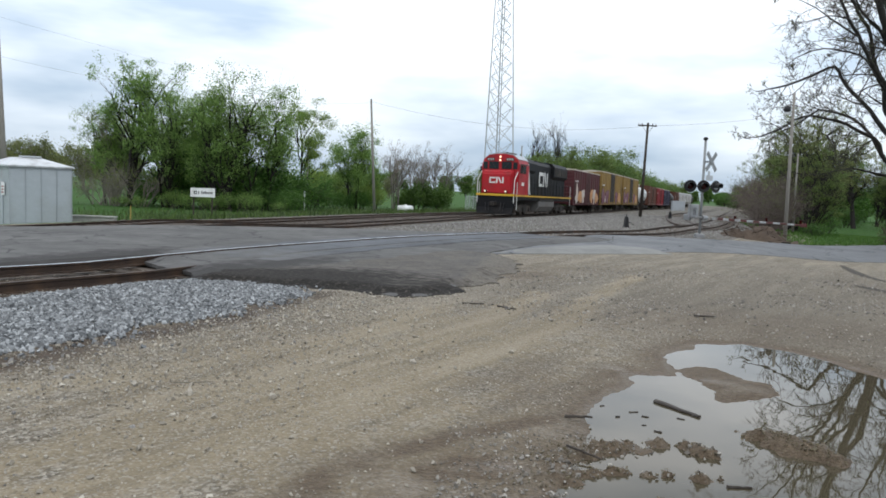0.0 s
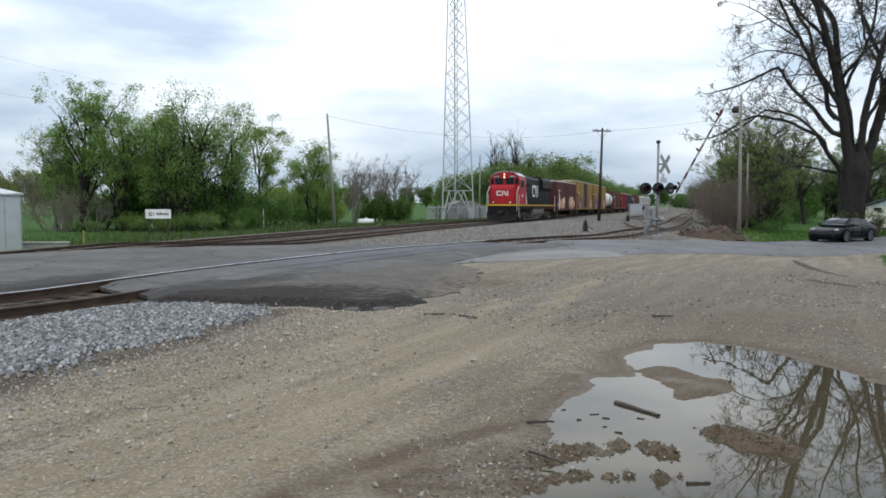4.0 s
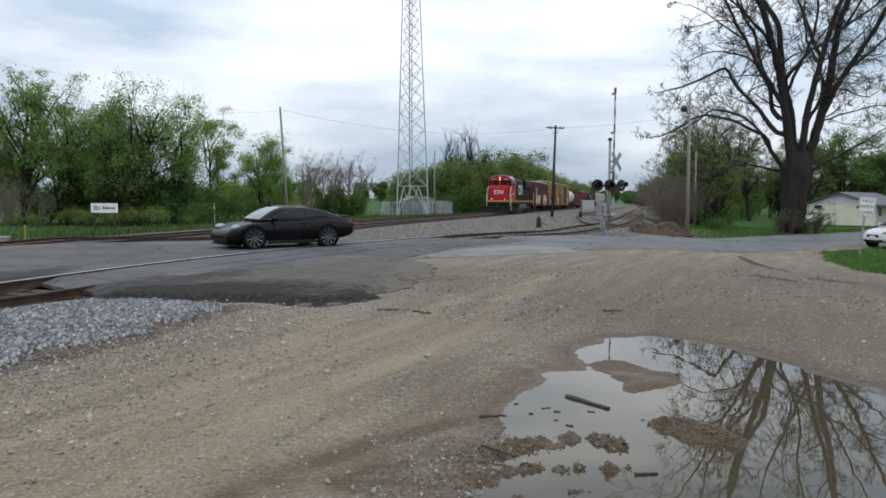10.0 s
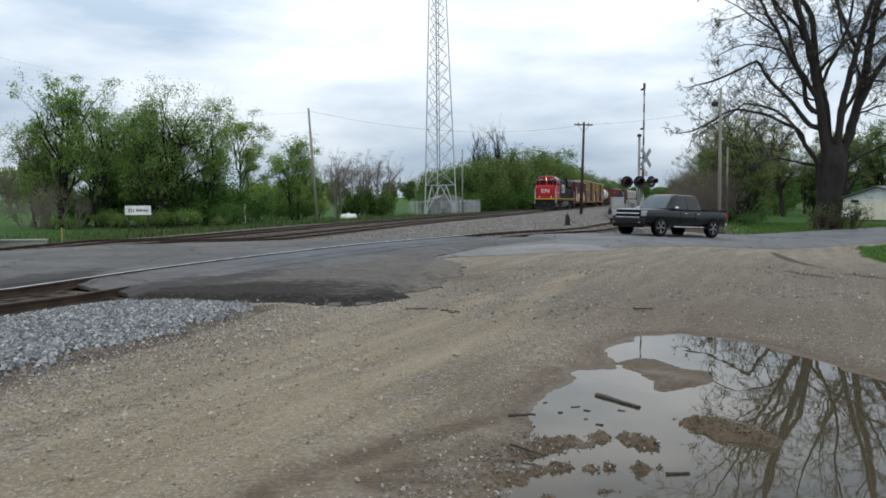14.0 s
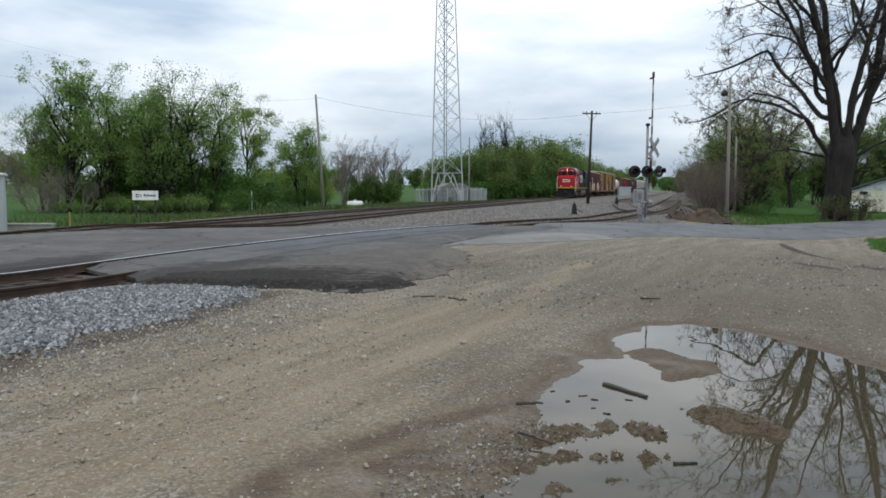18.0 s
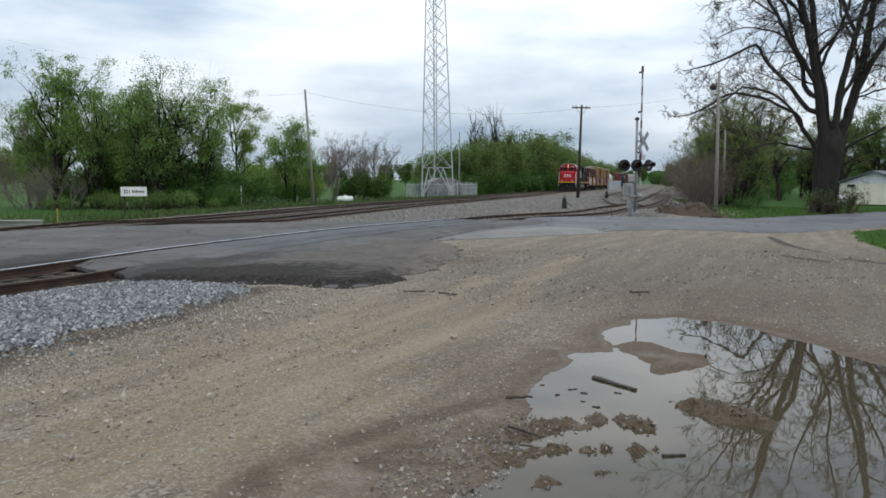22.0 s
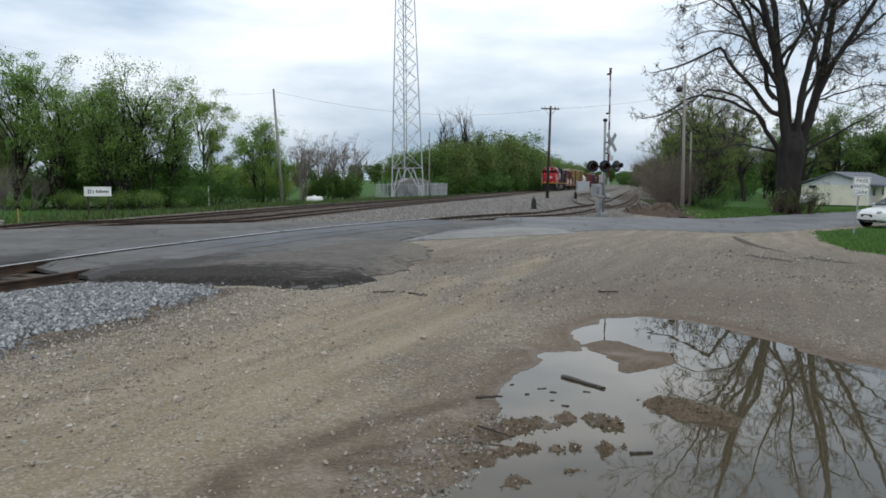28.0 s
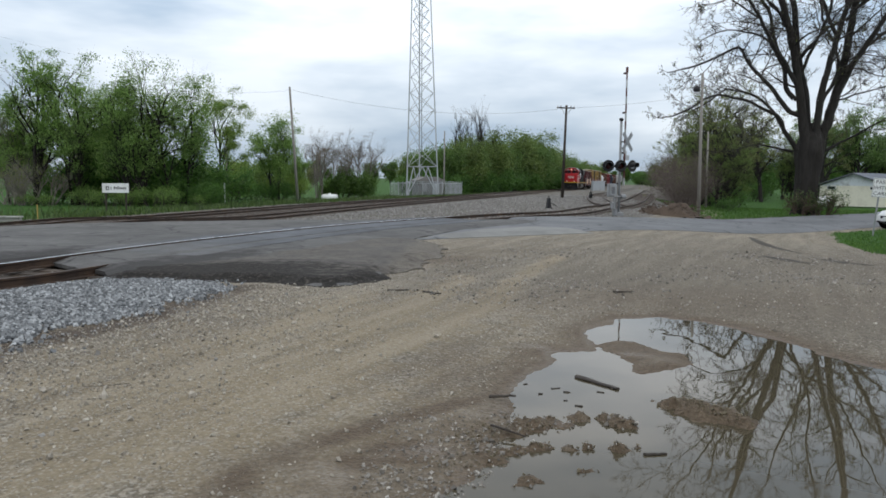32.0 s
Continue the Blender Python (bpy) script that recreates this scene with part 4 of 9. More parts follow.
def scatter(rng, poly, n, soft):
    p = np.array(poly)
    x, y = rng.uniform(p[:, 0].min() - soft, p[:, 0].max() + soft, n * 3), rng.uniform(p[:, 1].min() - soft, p[:, 1].max() + soft, n * 3)
    d = outline_distance(x, y, poly) + 0.25 * wavy(x, y, 3.0)
    k = d < rng.exponential(soft * 0.4, n * 3) - 0.05
    return np.stack([x[k], y[k]], 1)[:n]


def loose_stone():
    rng = np.random.default_rng(8)

    def d2(p):
        return outline_distance(p[:, 0], p[:, 1], BALLAST)
    p = scatter(rng, BALLAST, 27000, 0.3)
    stones("ballast", p, rng.uniform(0.022, 0.048, len(p)), M_FRESH, "blue-grey crushed stone ballast beside the rails", 0.3)
    p = scatter(rng, BALLAST, 60000, 2.6)
    d = outline_distance(p[:, 0], p[:, 1], BALLAST)
    p = p[(d > 0.1) & ((d > 0.6) | (rng.uniform(0, 1, len(p)) < 0.22)) & (p[:, 0] > -4.6) & (p[:, 1] < 10.8) & (p[:, 1] > 2.6)]
    q = np.stack([rng.uniform(-5.2, -1.2, 16000), rng.uniform(3.0, 9.6, 16000)], 1)
    q = q[(d2(q) > 0.25) & (rng.uniform(0, 1, 16000) < 0.8 * np.exp(-d2(q) / 0.6))]
    p = p[:11000]
    stones("scattered_ballast", p, rng.gamma(2.2, 0.0038, len(p)) + 0.005, M_PEBBLE, "small grey stones strayed from the ballast", 0.35, 9)
    stones("strayed_ballast", q, rng.gamma(2.2, 0.0036, len(q)) + 0.005, M_YARDST, "pale grey ballast stones strayed over the lot", 0.35, 19)
    # coarser loose stone beyond the puddle
    x, y = rng.uniform(-0.5, 9.5, 9000), rng.uniform(8.7, 17.5, 9000)
    k = (wavy(x, y, 1.1, 4.0) + 0.5 * wavy(x, y, 3.7, 1.0) + rng.normal(0, 0.35, 9000) > 0.25) & (outline_distance(x, y, PUDDLE) > 0.3) & (outline_distance(x, y, APRON) > 0.5) & (road_uv(x, y)[1] < -0.6)
    stones("coarse_gravel", np.stack([x[k], y[k]], 1), rng.gamma(2.2, 0.0045, k.sum()) + 0.006, M_COARSE, "coarse grey gravel strewn beyond the puddle", 0.35, 15)
    # pebbles on the lot, in drifts
    x, y = rng.uniform(-9, 13, 210000), 2.6 + 18.4 * rng.uniform(0, 1, 210000) ** 1.35
    dens = np.clip(0.35 + 0.5 * wavy(x, y, 0.9, 1.0) + 0.25 * wavy(x, y, 3.1, 2.0), 0.03, 1) * np.clip(9 / (y + 3), 0.25, 1)
    dens = dens * (1 - 0.75 * np.exp(-((x + 0.5) / 1.5) ** 2 - ((y - 7.0) / 1.9) ** 2)) * (1 - 0.8 * np.exp(-((x + 0.7) / 0.8) ** 2 - ((y - 4.3) / 0.8) ** 2))
    dens = dens * (1 - 0.85 * np.exp(-((outline_distance(x, y, BALLAST) - 0.28) / 0.3) ** 2) * (y < 10.8))
    u, v = road_uv(x, y)
    k = (rng.uniform(0, 1, 210000) < dens) & (outline_distance(x, y, PUDDLE) > 0.15) & (outline_distance(x, y, APRON) > 0.1 - 1.1 * rng.uniform(0, 1, 210000) ** 3) & (v < -0.1) & (outline_distance(x, y, LAWN_NEAR) > 0.2)
    stones("pebbles", np.stack([x[k], y[k]], 1), rng.gamma(1.6, 0.0032, k.sum()) + 0.0035, M_PEBBLE, "tan and grey gravel scattered over the lot", 0.35, 5)
    s = rng.uniform(-48, 70, 30000)
    o = rng.uniform(-3.4, 7.4, 30000)
    pts = A_ORIGIN[None] + s[:, None] * A_DIR + o[:, None] * A_NRM
    k = (pts[:, 1] > 27.5) & (pts[:, 1] < 90)
    bed = (o > -1.25) & (o < 5.5)
    stones("rusty_ballast", pts[k & bed][:11000], rng.uniform(0.02, 0.04, min(11000, (k & bed).sum())), M_RUSTST, "rust-brown ballast between the main line rails", 0.5, 16)
    pts = pts[k & ~bed][:12000]
    stones("main_line_ballast", pts, rng.uniform(0.025, 0.05, len(pts)), M_GREYST, "grey-brown ballast of the main lines", 0.4, 6)
    x, y = rng.uniform(-6, 18, 60000), rng.uniform(28.5, 80, 60000)
    k = (beside_main(x, y) < -1.5) & (x < np.interp(y, TRACK_C[:, 1], TRACK_C[:, 0]) + 3.5) & (road_uv(x, y)[1] > 7.3)
    stones("yard_gravel", np.stack([x[k], y[k]], 1)[:24000], rng.uniform(0.025, 0.055, min(24000, k.sum())), M_YARDST, "pale grey gravel between the tracks", 0.4, 7)


loose_stone()


# ---- trees ----
def tubes(name, segs, sides, material, parent):
    """Tapered limbs: rows of p0, p1, r0, r1 as one mesh."""
    s = np.array(segs, float)
    p0, p1, r0, r1 = s[:, 0:3], s[:, 3:6], s[:, 6], s[:, 7]
    d = p1 - p0
    d /= np.linalg.norm(d, axis=1)[:, None] + 1e-9
    ref = np.where(np.abs(d[:, 2:3]) > 0.9, (1.0, 0, 0), (0, 0, 1.0))
    a = np.cross(d, ref)
    a /= np.linalg.norm(a, axis=1)[:, None]
    b = np.cross(d, a)
    th = np.arange(sides) * 2 * math.pi / sides
    ring = np.cos(th)[None, :, None] * a[:, None] + np.sin(th)[None, :, None] * b[:, None]
    v = np.concatenate([p0[:, None] + ring * r0[:, None, None], p1[:, None] + ring * r1[:, None, None]], 1)
    n = len(s)
    j = np.arange(sides)
    f = np.stack([j, (j + 1) % sides, (j + 1) % sides + sides, j + sides], 1)
    f = f[None] + (np.arange(n) * 2 * sides)[:, None, None]
    return pydata(name, v.reshape(-1, 3), f.reshape(-1, 4), material, parent, smooth=True)


def leaves(name, pts, size, material, parent, seed=1, flat=0.6):
    """Small folded leaves, each two triangles."""
    rng = np.random.default_rng(seed)
    n = len(pts)
    a = rng.normal(size=(n, 3))
    a /= np.linalg.norm(a, axis=1)[:, None]
    b = rng.normal(size=(n, 3))
    b -= (a * b).sum(1)[:, None] * a
    b /= np.linalg.norm(b, axis=1)[:, None]
    c = np.cross(a, b)
    s = size * rng.uniform(0.6, 1.4, n)[:, None]
    v = np.stack([pts - a * s, pts + b * s * flat + c * s * 0.2, pts + a * s, pts - b * s * flat + c * s * 0.2], 1)
    i = np.arange(n) * 4
    f = np.concatenate([np.stack([i, i + 1, i + 2], 1), np.stack([i, i + 2, i + 3], 1)])
    return pydata(name, v.reshape(-1, 3), f, material, parent)


def grow(rng, start, way, length, radius, levels, kids, spread, up, bend, keep, ratio=0.68, tips=None, level=0, first=0.3, thin=0.62):
    """Limbs by repeated forking; keep collects rows, tips the ends."""
    p, d = np.array(start, float), np.array(way, float)
    steps = 4 if level < 2 else 3 if level < levels - 1 else 2
    r = radius
    taper = 0.80 if level == 0 else 0.74
    marks = []
    for k in range(steps):
        d = d + rng.normal(0, bend * (0.6 if level == 0 else 1.0), 3) + np.array((0, 0, up))
        d /= np.linalg.norm(d)
        q = p + d * length / steps
        r1 = r * taper ** (1.0 if level else 0.6)
        keep.append((*p, *q, r, r1))
        marks.append((p, q, r, r1, d.copy()))
        p, r = q, r1
    if tips is not None and level >= levels - 2:
        for m in marks:
            tips.append((m[1], level))
    if level >= levels - 1:
        return
    n = kids[min(level, len(kids) - 1)]
    for k in range(n):
        t = first + (1 - first) * (k + rng.uniform(0.2, 0.9)) / n if level < 1 else rng.uniform(0.25, 1.0)
        i = min(steps - 1, int(t * steps))
        a, b, ra, rb, dd = marks[i]
        w = t * steps - i
        s = a + (b - a) * min(w, 1)
        side = rng.normal(size=3)
        side -= side.dot(dd) * dd
        side /= np.linalg.norm(side)
        ang = spread * rng.uniform(0.6, 1.25)
        nd = dd * math.cos(ang) + side * math.sin(ang)
        grow(rng, s, nd, length * ratio * rng.uniform(0.7, 1.15), min((ra + (rb - ra) * min(w, 1)) * 0.72, radius * thin), levels, kids, spread, up, bend, keep, ratio, tips, level + 1, first, thin)


def leafy_tree(seed, tall, radius, label, leaf, m, size=0.16, leaf_n=9000, spread=0.7, stems=1, low=0.25, group="trees by the tracks", puff=0.3, airy=False, bark=None):
    """A spring tree: stems, limbs and a ragged crown of small leaves."""
    rng = np.random.default_rng(seed)
    t = thing("tree", m, label, "tree", group)
    segs, tips = [], []
    for k in range(stems):
        a = rng.uniform(0, 6.28)
        base = (0.5 * math.cos(a) * (stems > 1), 0.5 * math.sin(a) * (stems > 1), -0.15)
        lean = np.array((math.cos(a) * 0.18 * (stems > 1), math.sin(a) * 0.18 * (stems > 1), 1.0))
        grow(rng, base, lean / np.linalg.norm(lean), tall * rng.uniform(0.55, 0.7), radius * rng.uniform(0.7, 1), 5, [9, 5, 4, 3], spread, 0.10, 0.12, segs, 0.52, tips, first=low)
    tubes("trunk", segs, 5, bark or M_BARK, t)
    # leaves gather in tufts round the shoots
    pts = np.array([p for p, _ in tips])
    tufts = pts[rng.integers(0, len(pts), max(60, leaf_n // (26 if airy else 62)))]
    spread_r = puff * (0.75 if airy else 1.1) * rng.uniform(0.6, 1.35, len(tufts))
    k = rng.integers(0, len(tufts), leaf_n)
    pts = tufts[k] + rng.normal(0, 1, (leaf_n, 3)) * spread_r[k][:, None] * (1, 1, 0.75)
    pts = pts[pts[:, 2] > tall * 0.06]
    leaves("crown", pts, size, leaf, t, seed)
    return t


def bush(seed, r, tall, label, leaf, m, n=6500, size=0.085, group="bushes", category="bush", stem=None, count=7):
    rng = np.random.default_rng(seed)
    t = thing("bush", m, label, category, group)
    segs, tips = [], []
    for k in range(count):
        a = rng.uniform(0, 6.28)
        d = np.array((math.cos(a) * 0.6, math.sin(a) * 0.6, 1.0))
        grow(rng, (math.cos(a) * r * 0.3, math.sin(a) * r * 0.3, -0.1), d / np.linalg.norm(d), tall * 0.8, 0.05, 4, [5, 4, 3], 0.6, 0.05, 0.2, segs, 0.6, tips)
    tubes("stem", segs, 4, stem or M_TWIG, t)
    pts = np.array([p for p, _ in tips])
    pts = pts[rng.integers(0, len(pts), n)] + rng.normal(0, r * 0.2, (n, 3))
    pts = pts[pts[:, 2] > 0.02]
    leaves("foliage", pts, size, leaf, t, seed)
    return t


def at_land(x, y, turn=0, scale=1.0, dz=0.0):
    return pose(x, y, float(land(x, y)) + dz, 0, 0, turn) @ Matrix.Diagonal((scale, scale, scale, 1))


def roadside_trees():
    leafy_tree(11, 11.6, 0.2, "tall tree with fresh green leaves and grey limbs", M_LEAF, at_land(-31.5, 58, 0, 1.12), 0.064, 15000, stems=2, low=0.2, puff=0.27, airy=True)
    t2 = leafy_tree(12, 10.2, 0.17, "slender leafy tree beside the station sign", M_LEAF, at_land(-27.9, 58), 0.064, 15500, stems=3, low=0.14, puff=0.29)
    leafy_tree(13, 10.2, 0.22, "broad many-stemmed tree in spring leaf", M_LEAF, at_land(-22.6, 57), 0.064, 25500, stems=4, low=0.1, puff=0.34)
    leafy_tree(19, 13.0, 0.24, "tall airy tree with pale new leaves", M_LEAF_LT, at_land(-20.9, 74, 160, 0.82), 0.07, 15000, stems=1, airy=True, low=0.3, spread=0.62, puff=0.4)
    t5 = leafy_tree(15, 9.0, 0.18, "green spring tree beside the wooden pole", M_LEAF, at_land(-16.6, 80), 0.075, 17000, stems=2, low=0.15, puff=0.33)
    t6 = leafy_tree(18, 8.6, 0.16, "thin grey-stemmed tree with sparse leaves", M_BUD, at_land(-34.0, 61), 0.07, 4200, stems=4, airy=True, low=0.3, bark=M_PALESTEM)
    for src, x, y, turn, s in ((t2, -35.0, 62, 60, 0.82), (t2, -19.9, 59, 140, 0.98), (t5, -25.0, 61, 250, 1.0), (t6, -29.6, 64, 200, 0.9), (t5, -14.6, 84, 220, 0.62)):
        copy_thing(src, at_land(x, y, turn, s))
    s = bush(21, 1.5, 2.0, "green brush below the trees", M_LEAF_MID, at_land(-23.4, 59.8), 5200, 0.07)
    pale = bush(27, 1.2, 1.7, "pale green brush in front of the trees", M_LEAF, at_land(-19.8, 55.5, 30, 0.7), 1900, 0.065)
    for x, y, turn, k in ((-27.0, 57, 70, 0.8), (-25.2, 55.6, 10, 0.75), (-30.4, 55.6, 60, 0.6), (-22.6, 55, 140, 0.8), (-26.2, 56.4, 210, 1.0), (-21.2, 56, 280, 1.0), (-28.6, 55.2, 330, 0.6), (-23.9, 55.3, 90, 0.9), (-17.6, 56.2, 160, 0.6)):
        copy_thing(pale, at_land(x, y, turn, k))
    for x, y, turn, k in ((-17.9, 58, 150, 0.7), (-21.6, 60, 20, 1.1), (-18.6, 60.5, 200, 0.9), (-20.6, 62, 250, 1.1), (-23.0, 63, 300, 1.1), (-16.3, 80.5, 100, 0.8), (-17.6, 79, 40, 0.7), (-21.5, 77, 70, 0.6), (-20.8, 61, 60, 1.2), (-28.4, 62, 80, 1.5), (-25.2, 62.5, 190, 1.8), (-24.0, 61, 260, 1.6), (-22.2, 61.5, 110, 1.7), (-19.4, 62.5, 330, 1.5), (-31.8, 62.5, 140, 1.2), (-17.4, 64, 40, 1.2)):
        copy_thing(s, at_land(x, y, turn, k))
    lt = bush(26, 2.0, 3.2, "pale green brush behind the airy tree", M_LEAF_LT, at_land(-19.2, 83), 5200, 0.08)
    for x, y, turn, k in ((-23.0, 85, 130, 1.1), (-20.8, 81, 220, 0.85), (-26.2, 82, 310, 1.0), (-14.4, 82, 20, 0.6), (-16.6, 84, 70, 0.8)):
        copy_thing(lt, at_land(x, y, turn, k))
    # pale leafless stems at the open end of the row
    u = bush(24, 1.2, 3.0, "pale leafless stems standing in the weeds", M_BUD, at_land(-31.0, 56.5), 500, 0.06, "thickets", "thicket", M_PALESTEM, 7)
    for x, y, turn, k in ((-32.6, 57.5, 50, 1.0), (-29.4, 57.0, 90, 0.9), (-34.4, 59, 120, 0.9), (-22.4, 75, 30, 0.7)):
        copy_thing(u, at_land(x, y, turn, k))
    # a low copse beyond the open field
    h = leafy_tree(25, 9.0, 0.16, "distant grey-green tree beyond the field", M_BUD, at_land(-112, 178), 0.13, 5200, stems=4, low=0.1, puff=0.6, airy=True, group="trees beyond the field", bark=M_PALESTEM)
    for k in range(18):
        copy_thing(h, at_land(-150 + 4.4 * k + 3 * math.sin(k * 5.1), 182 + 9 * math.sin(k * 2.3), k * 71 % 360, 1.1 + 0.16 * (k % 4)))
    for k in range(10):
        copy_thing(h, at_land(-92 + 6.3 * k, 236 + 12 * math.sin(k * 1.9), k * 47 % 360, 0.8 + 0.12 * (k % 3)))
    # thin bare scrub beyond the wooden pole
    f = leafy_tree(16, 7.3, 0.12, "bare grey scrub tree with a few buds", M_RUSTBUD, at_land(-13.4, 92, 0, 1.15), 0.05, 600, stems=2, airy=True, low=0.3, bark=M_SCRUB)
    for x, y, turn, k in ((-11.6, 95, 50, 1.1), (-15, 97, 120, 1.15), (-10.0, 97, 200, 1.05), (-8.9, 99, 70, 1.1)):
        copy_thing(f, at_land(x, y, turn, k))
    g = bush(22, 1.7, 2.7, "dense dark green bush", M_LEAF_DK, at_land(-9.0, 94), 7000, 0.1)
    for x, y, turn, k in ((-10.9, 95, 40, 0.8), (-8.7, 97, 100, 0.7), (-13.2, 97, 100, 0.6)):
        copy_thing(g, at_land(x, y, turn, k))


M_PALESTEM = plain("pale_grey_stem", (0.21, 0.19, 0.165), 0.95, 0, 0.3, 3, 0.5, dirty=0.15)
M_SCRUB = plain("weathered_scrub_stem", (0.15, 0.135, 0.12), 0.95, 0, 0.3, 3, 0.5, dirty=0.15)
M_RUSTBUD = leaf_mat("rust_bud", (0.11, 0.075, 0.045), (0.24, 0.17, 0.10))
M_THICKET = plain("grey_brown_stem", (0.125, 0.10, 0.088), 0.95, 0, 0.3, 3, 0.5, dirty=0.15)


def hedge_trees():
    """The dense row behind the main lines."""
    a = leafy_tree(31, 8.6, 0.2, "dense rounded green tree behind the tracks", M_HEDGE, at_land(2.5, 120), 0.135, 21000, stems=4, low=0.05, puff=0.6, group="trees behind the main line")
    b = leafy_tree(32, 9.4, 0.2, "dense bright green tree behind the tracks", M_OLIVE, at_land(9, 130), 0.135, 21000, stems=4, low=0.05, puff=0.6, group="trees behind the main line")
    spots = [(-1.9, 116, 0.62), (-0.2, 117, 0.85), (-1.4, 122, 0.8), (5.6, 121, 0.92), (0.5, 126, 0.95), (7.5, 126, 0.95), (12, 132, 1.08), (10, 139, 1.12), (15, 140, 1.15), (18.5, 147, 1.22), (14, 150, 1.25), (22, 156, 1.25), (25, 164, 1.25), (20, 166, 1.1), (28.5, 173, 1.1), (32, 184, 1.05), (36, 196, 1.1), (40, 208, 1.05), (31, 200, 1.1),
             (45, 224, 1.0), (50, 242, 1.0), (56, 262, 1.0), (63, 286, 1.0), (71, 312, 1.0), (82, 350, 1.1)]
    for k, (x, y, s) in enumerate(spots):
        copy_thing(a if k % 3 else b, at_land(x, y, k * 67 % 360, s))
    u = bush(34, 1.7, 2.6, "dense green brush at the foot of the tree row", M_LEAF_MID, at_land(-2.2, 112.5), 5200, 0.12)
    for k, (x, y, s) in enumerate(((-1.7, 112.6, 0.9), (-0.4, 113, 1.0), (2.2, 115.5, 1.1), (5, 118, 1.0), (7.6, 121, 1.1), (9.8, 124.5, 1.0), (12.2, 128, 1.1), (14.2, 132.5, 1.1), (16.2, 137, 1.1), (18.2, 142, 1.2), (20.5, 148, 1.2), (23, 154, 1.2), (25.6, 161, 1.2), (28, 168, 1.2), (30.5, 176, 1.2), (33.2, 185, 1.2), (36, 194, 1.2))):
        copy_thing(u, at_land(x, y, k * 53 % 360, s))
    rng = np.random.default_rng(33)
    for x, y, h, sd in ((8.6, 128, 17.5, 3), (5.2, 127, 16.5, 4), (12.2, 133, 15.0, 5), (6.8, 124, 15.5, 6)):
        t = thing("tree", at_land(x, y), "bare dead tree standing above the green row", "tree", "bare trees")
        segs = []
        grow(np.random.default_rng(sd), (0, 0, -0.1), (0, 0, 1), h * 0.62, 0.2, 5, [6, 5, 4, 3], 0.38, 0.08, 0.12, segs, 0.5, None, first=0.5)
        tubes("trunk", segs, 4, M_BARK, t)


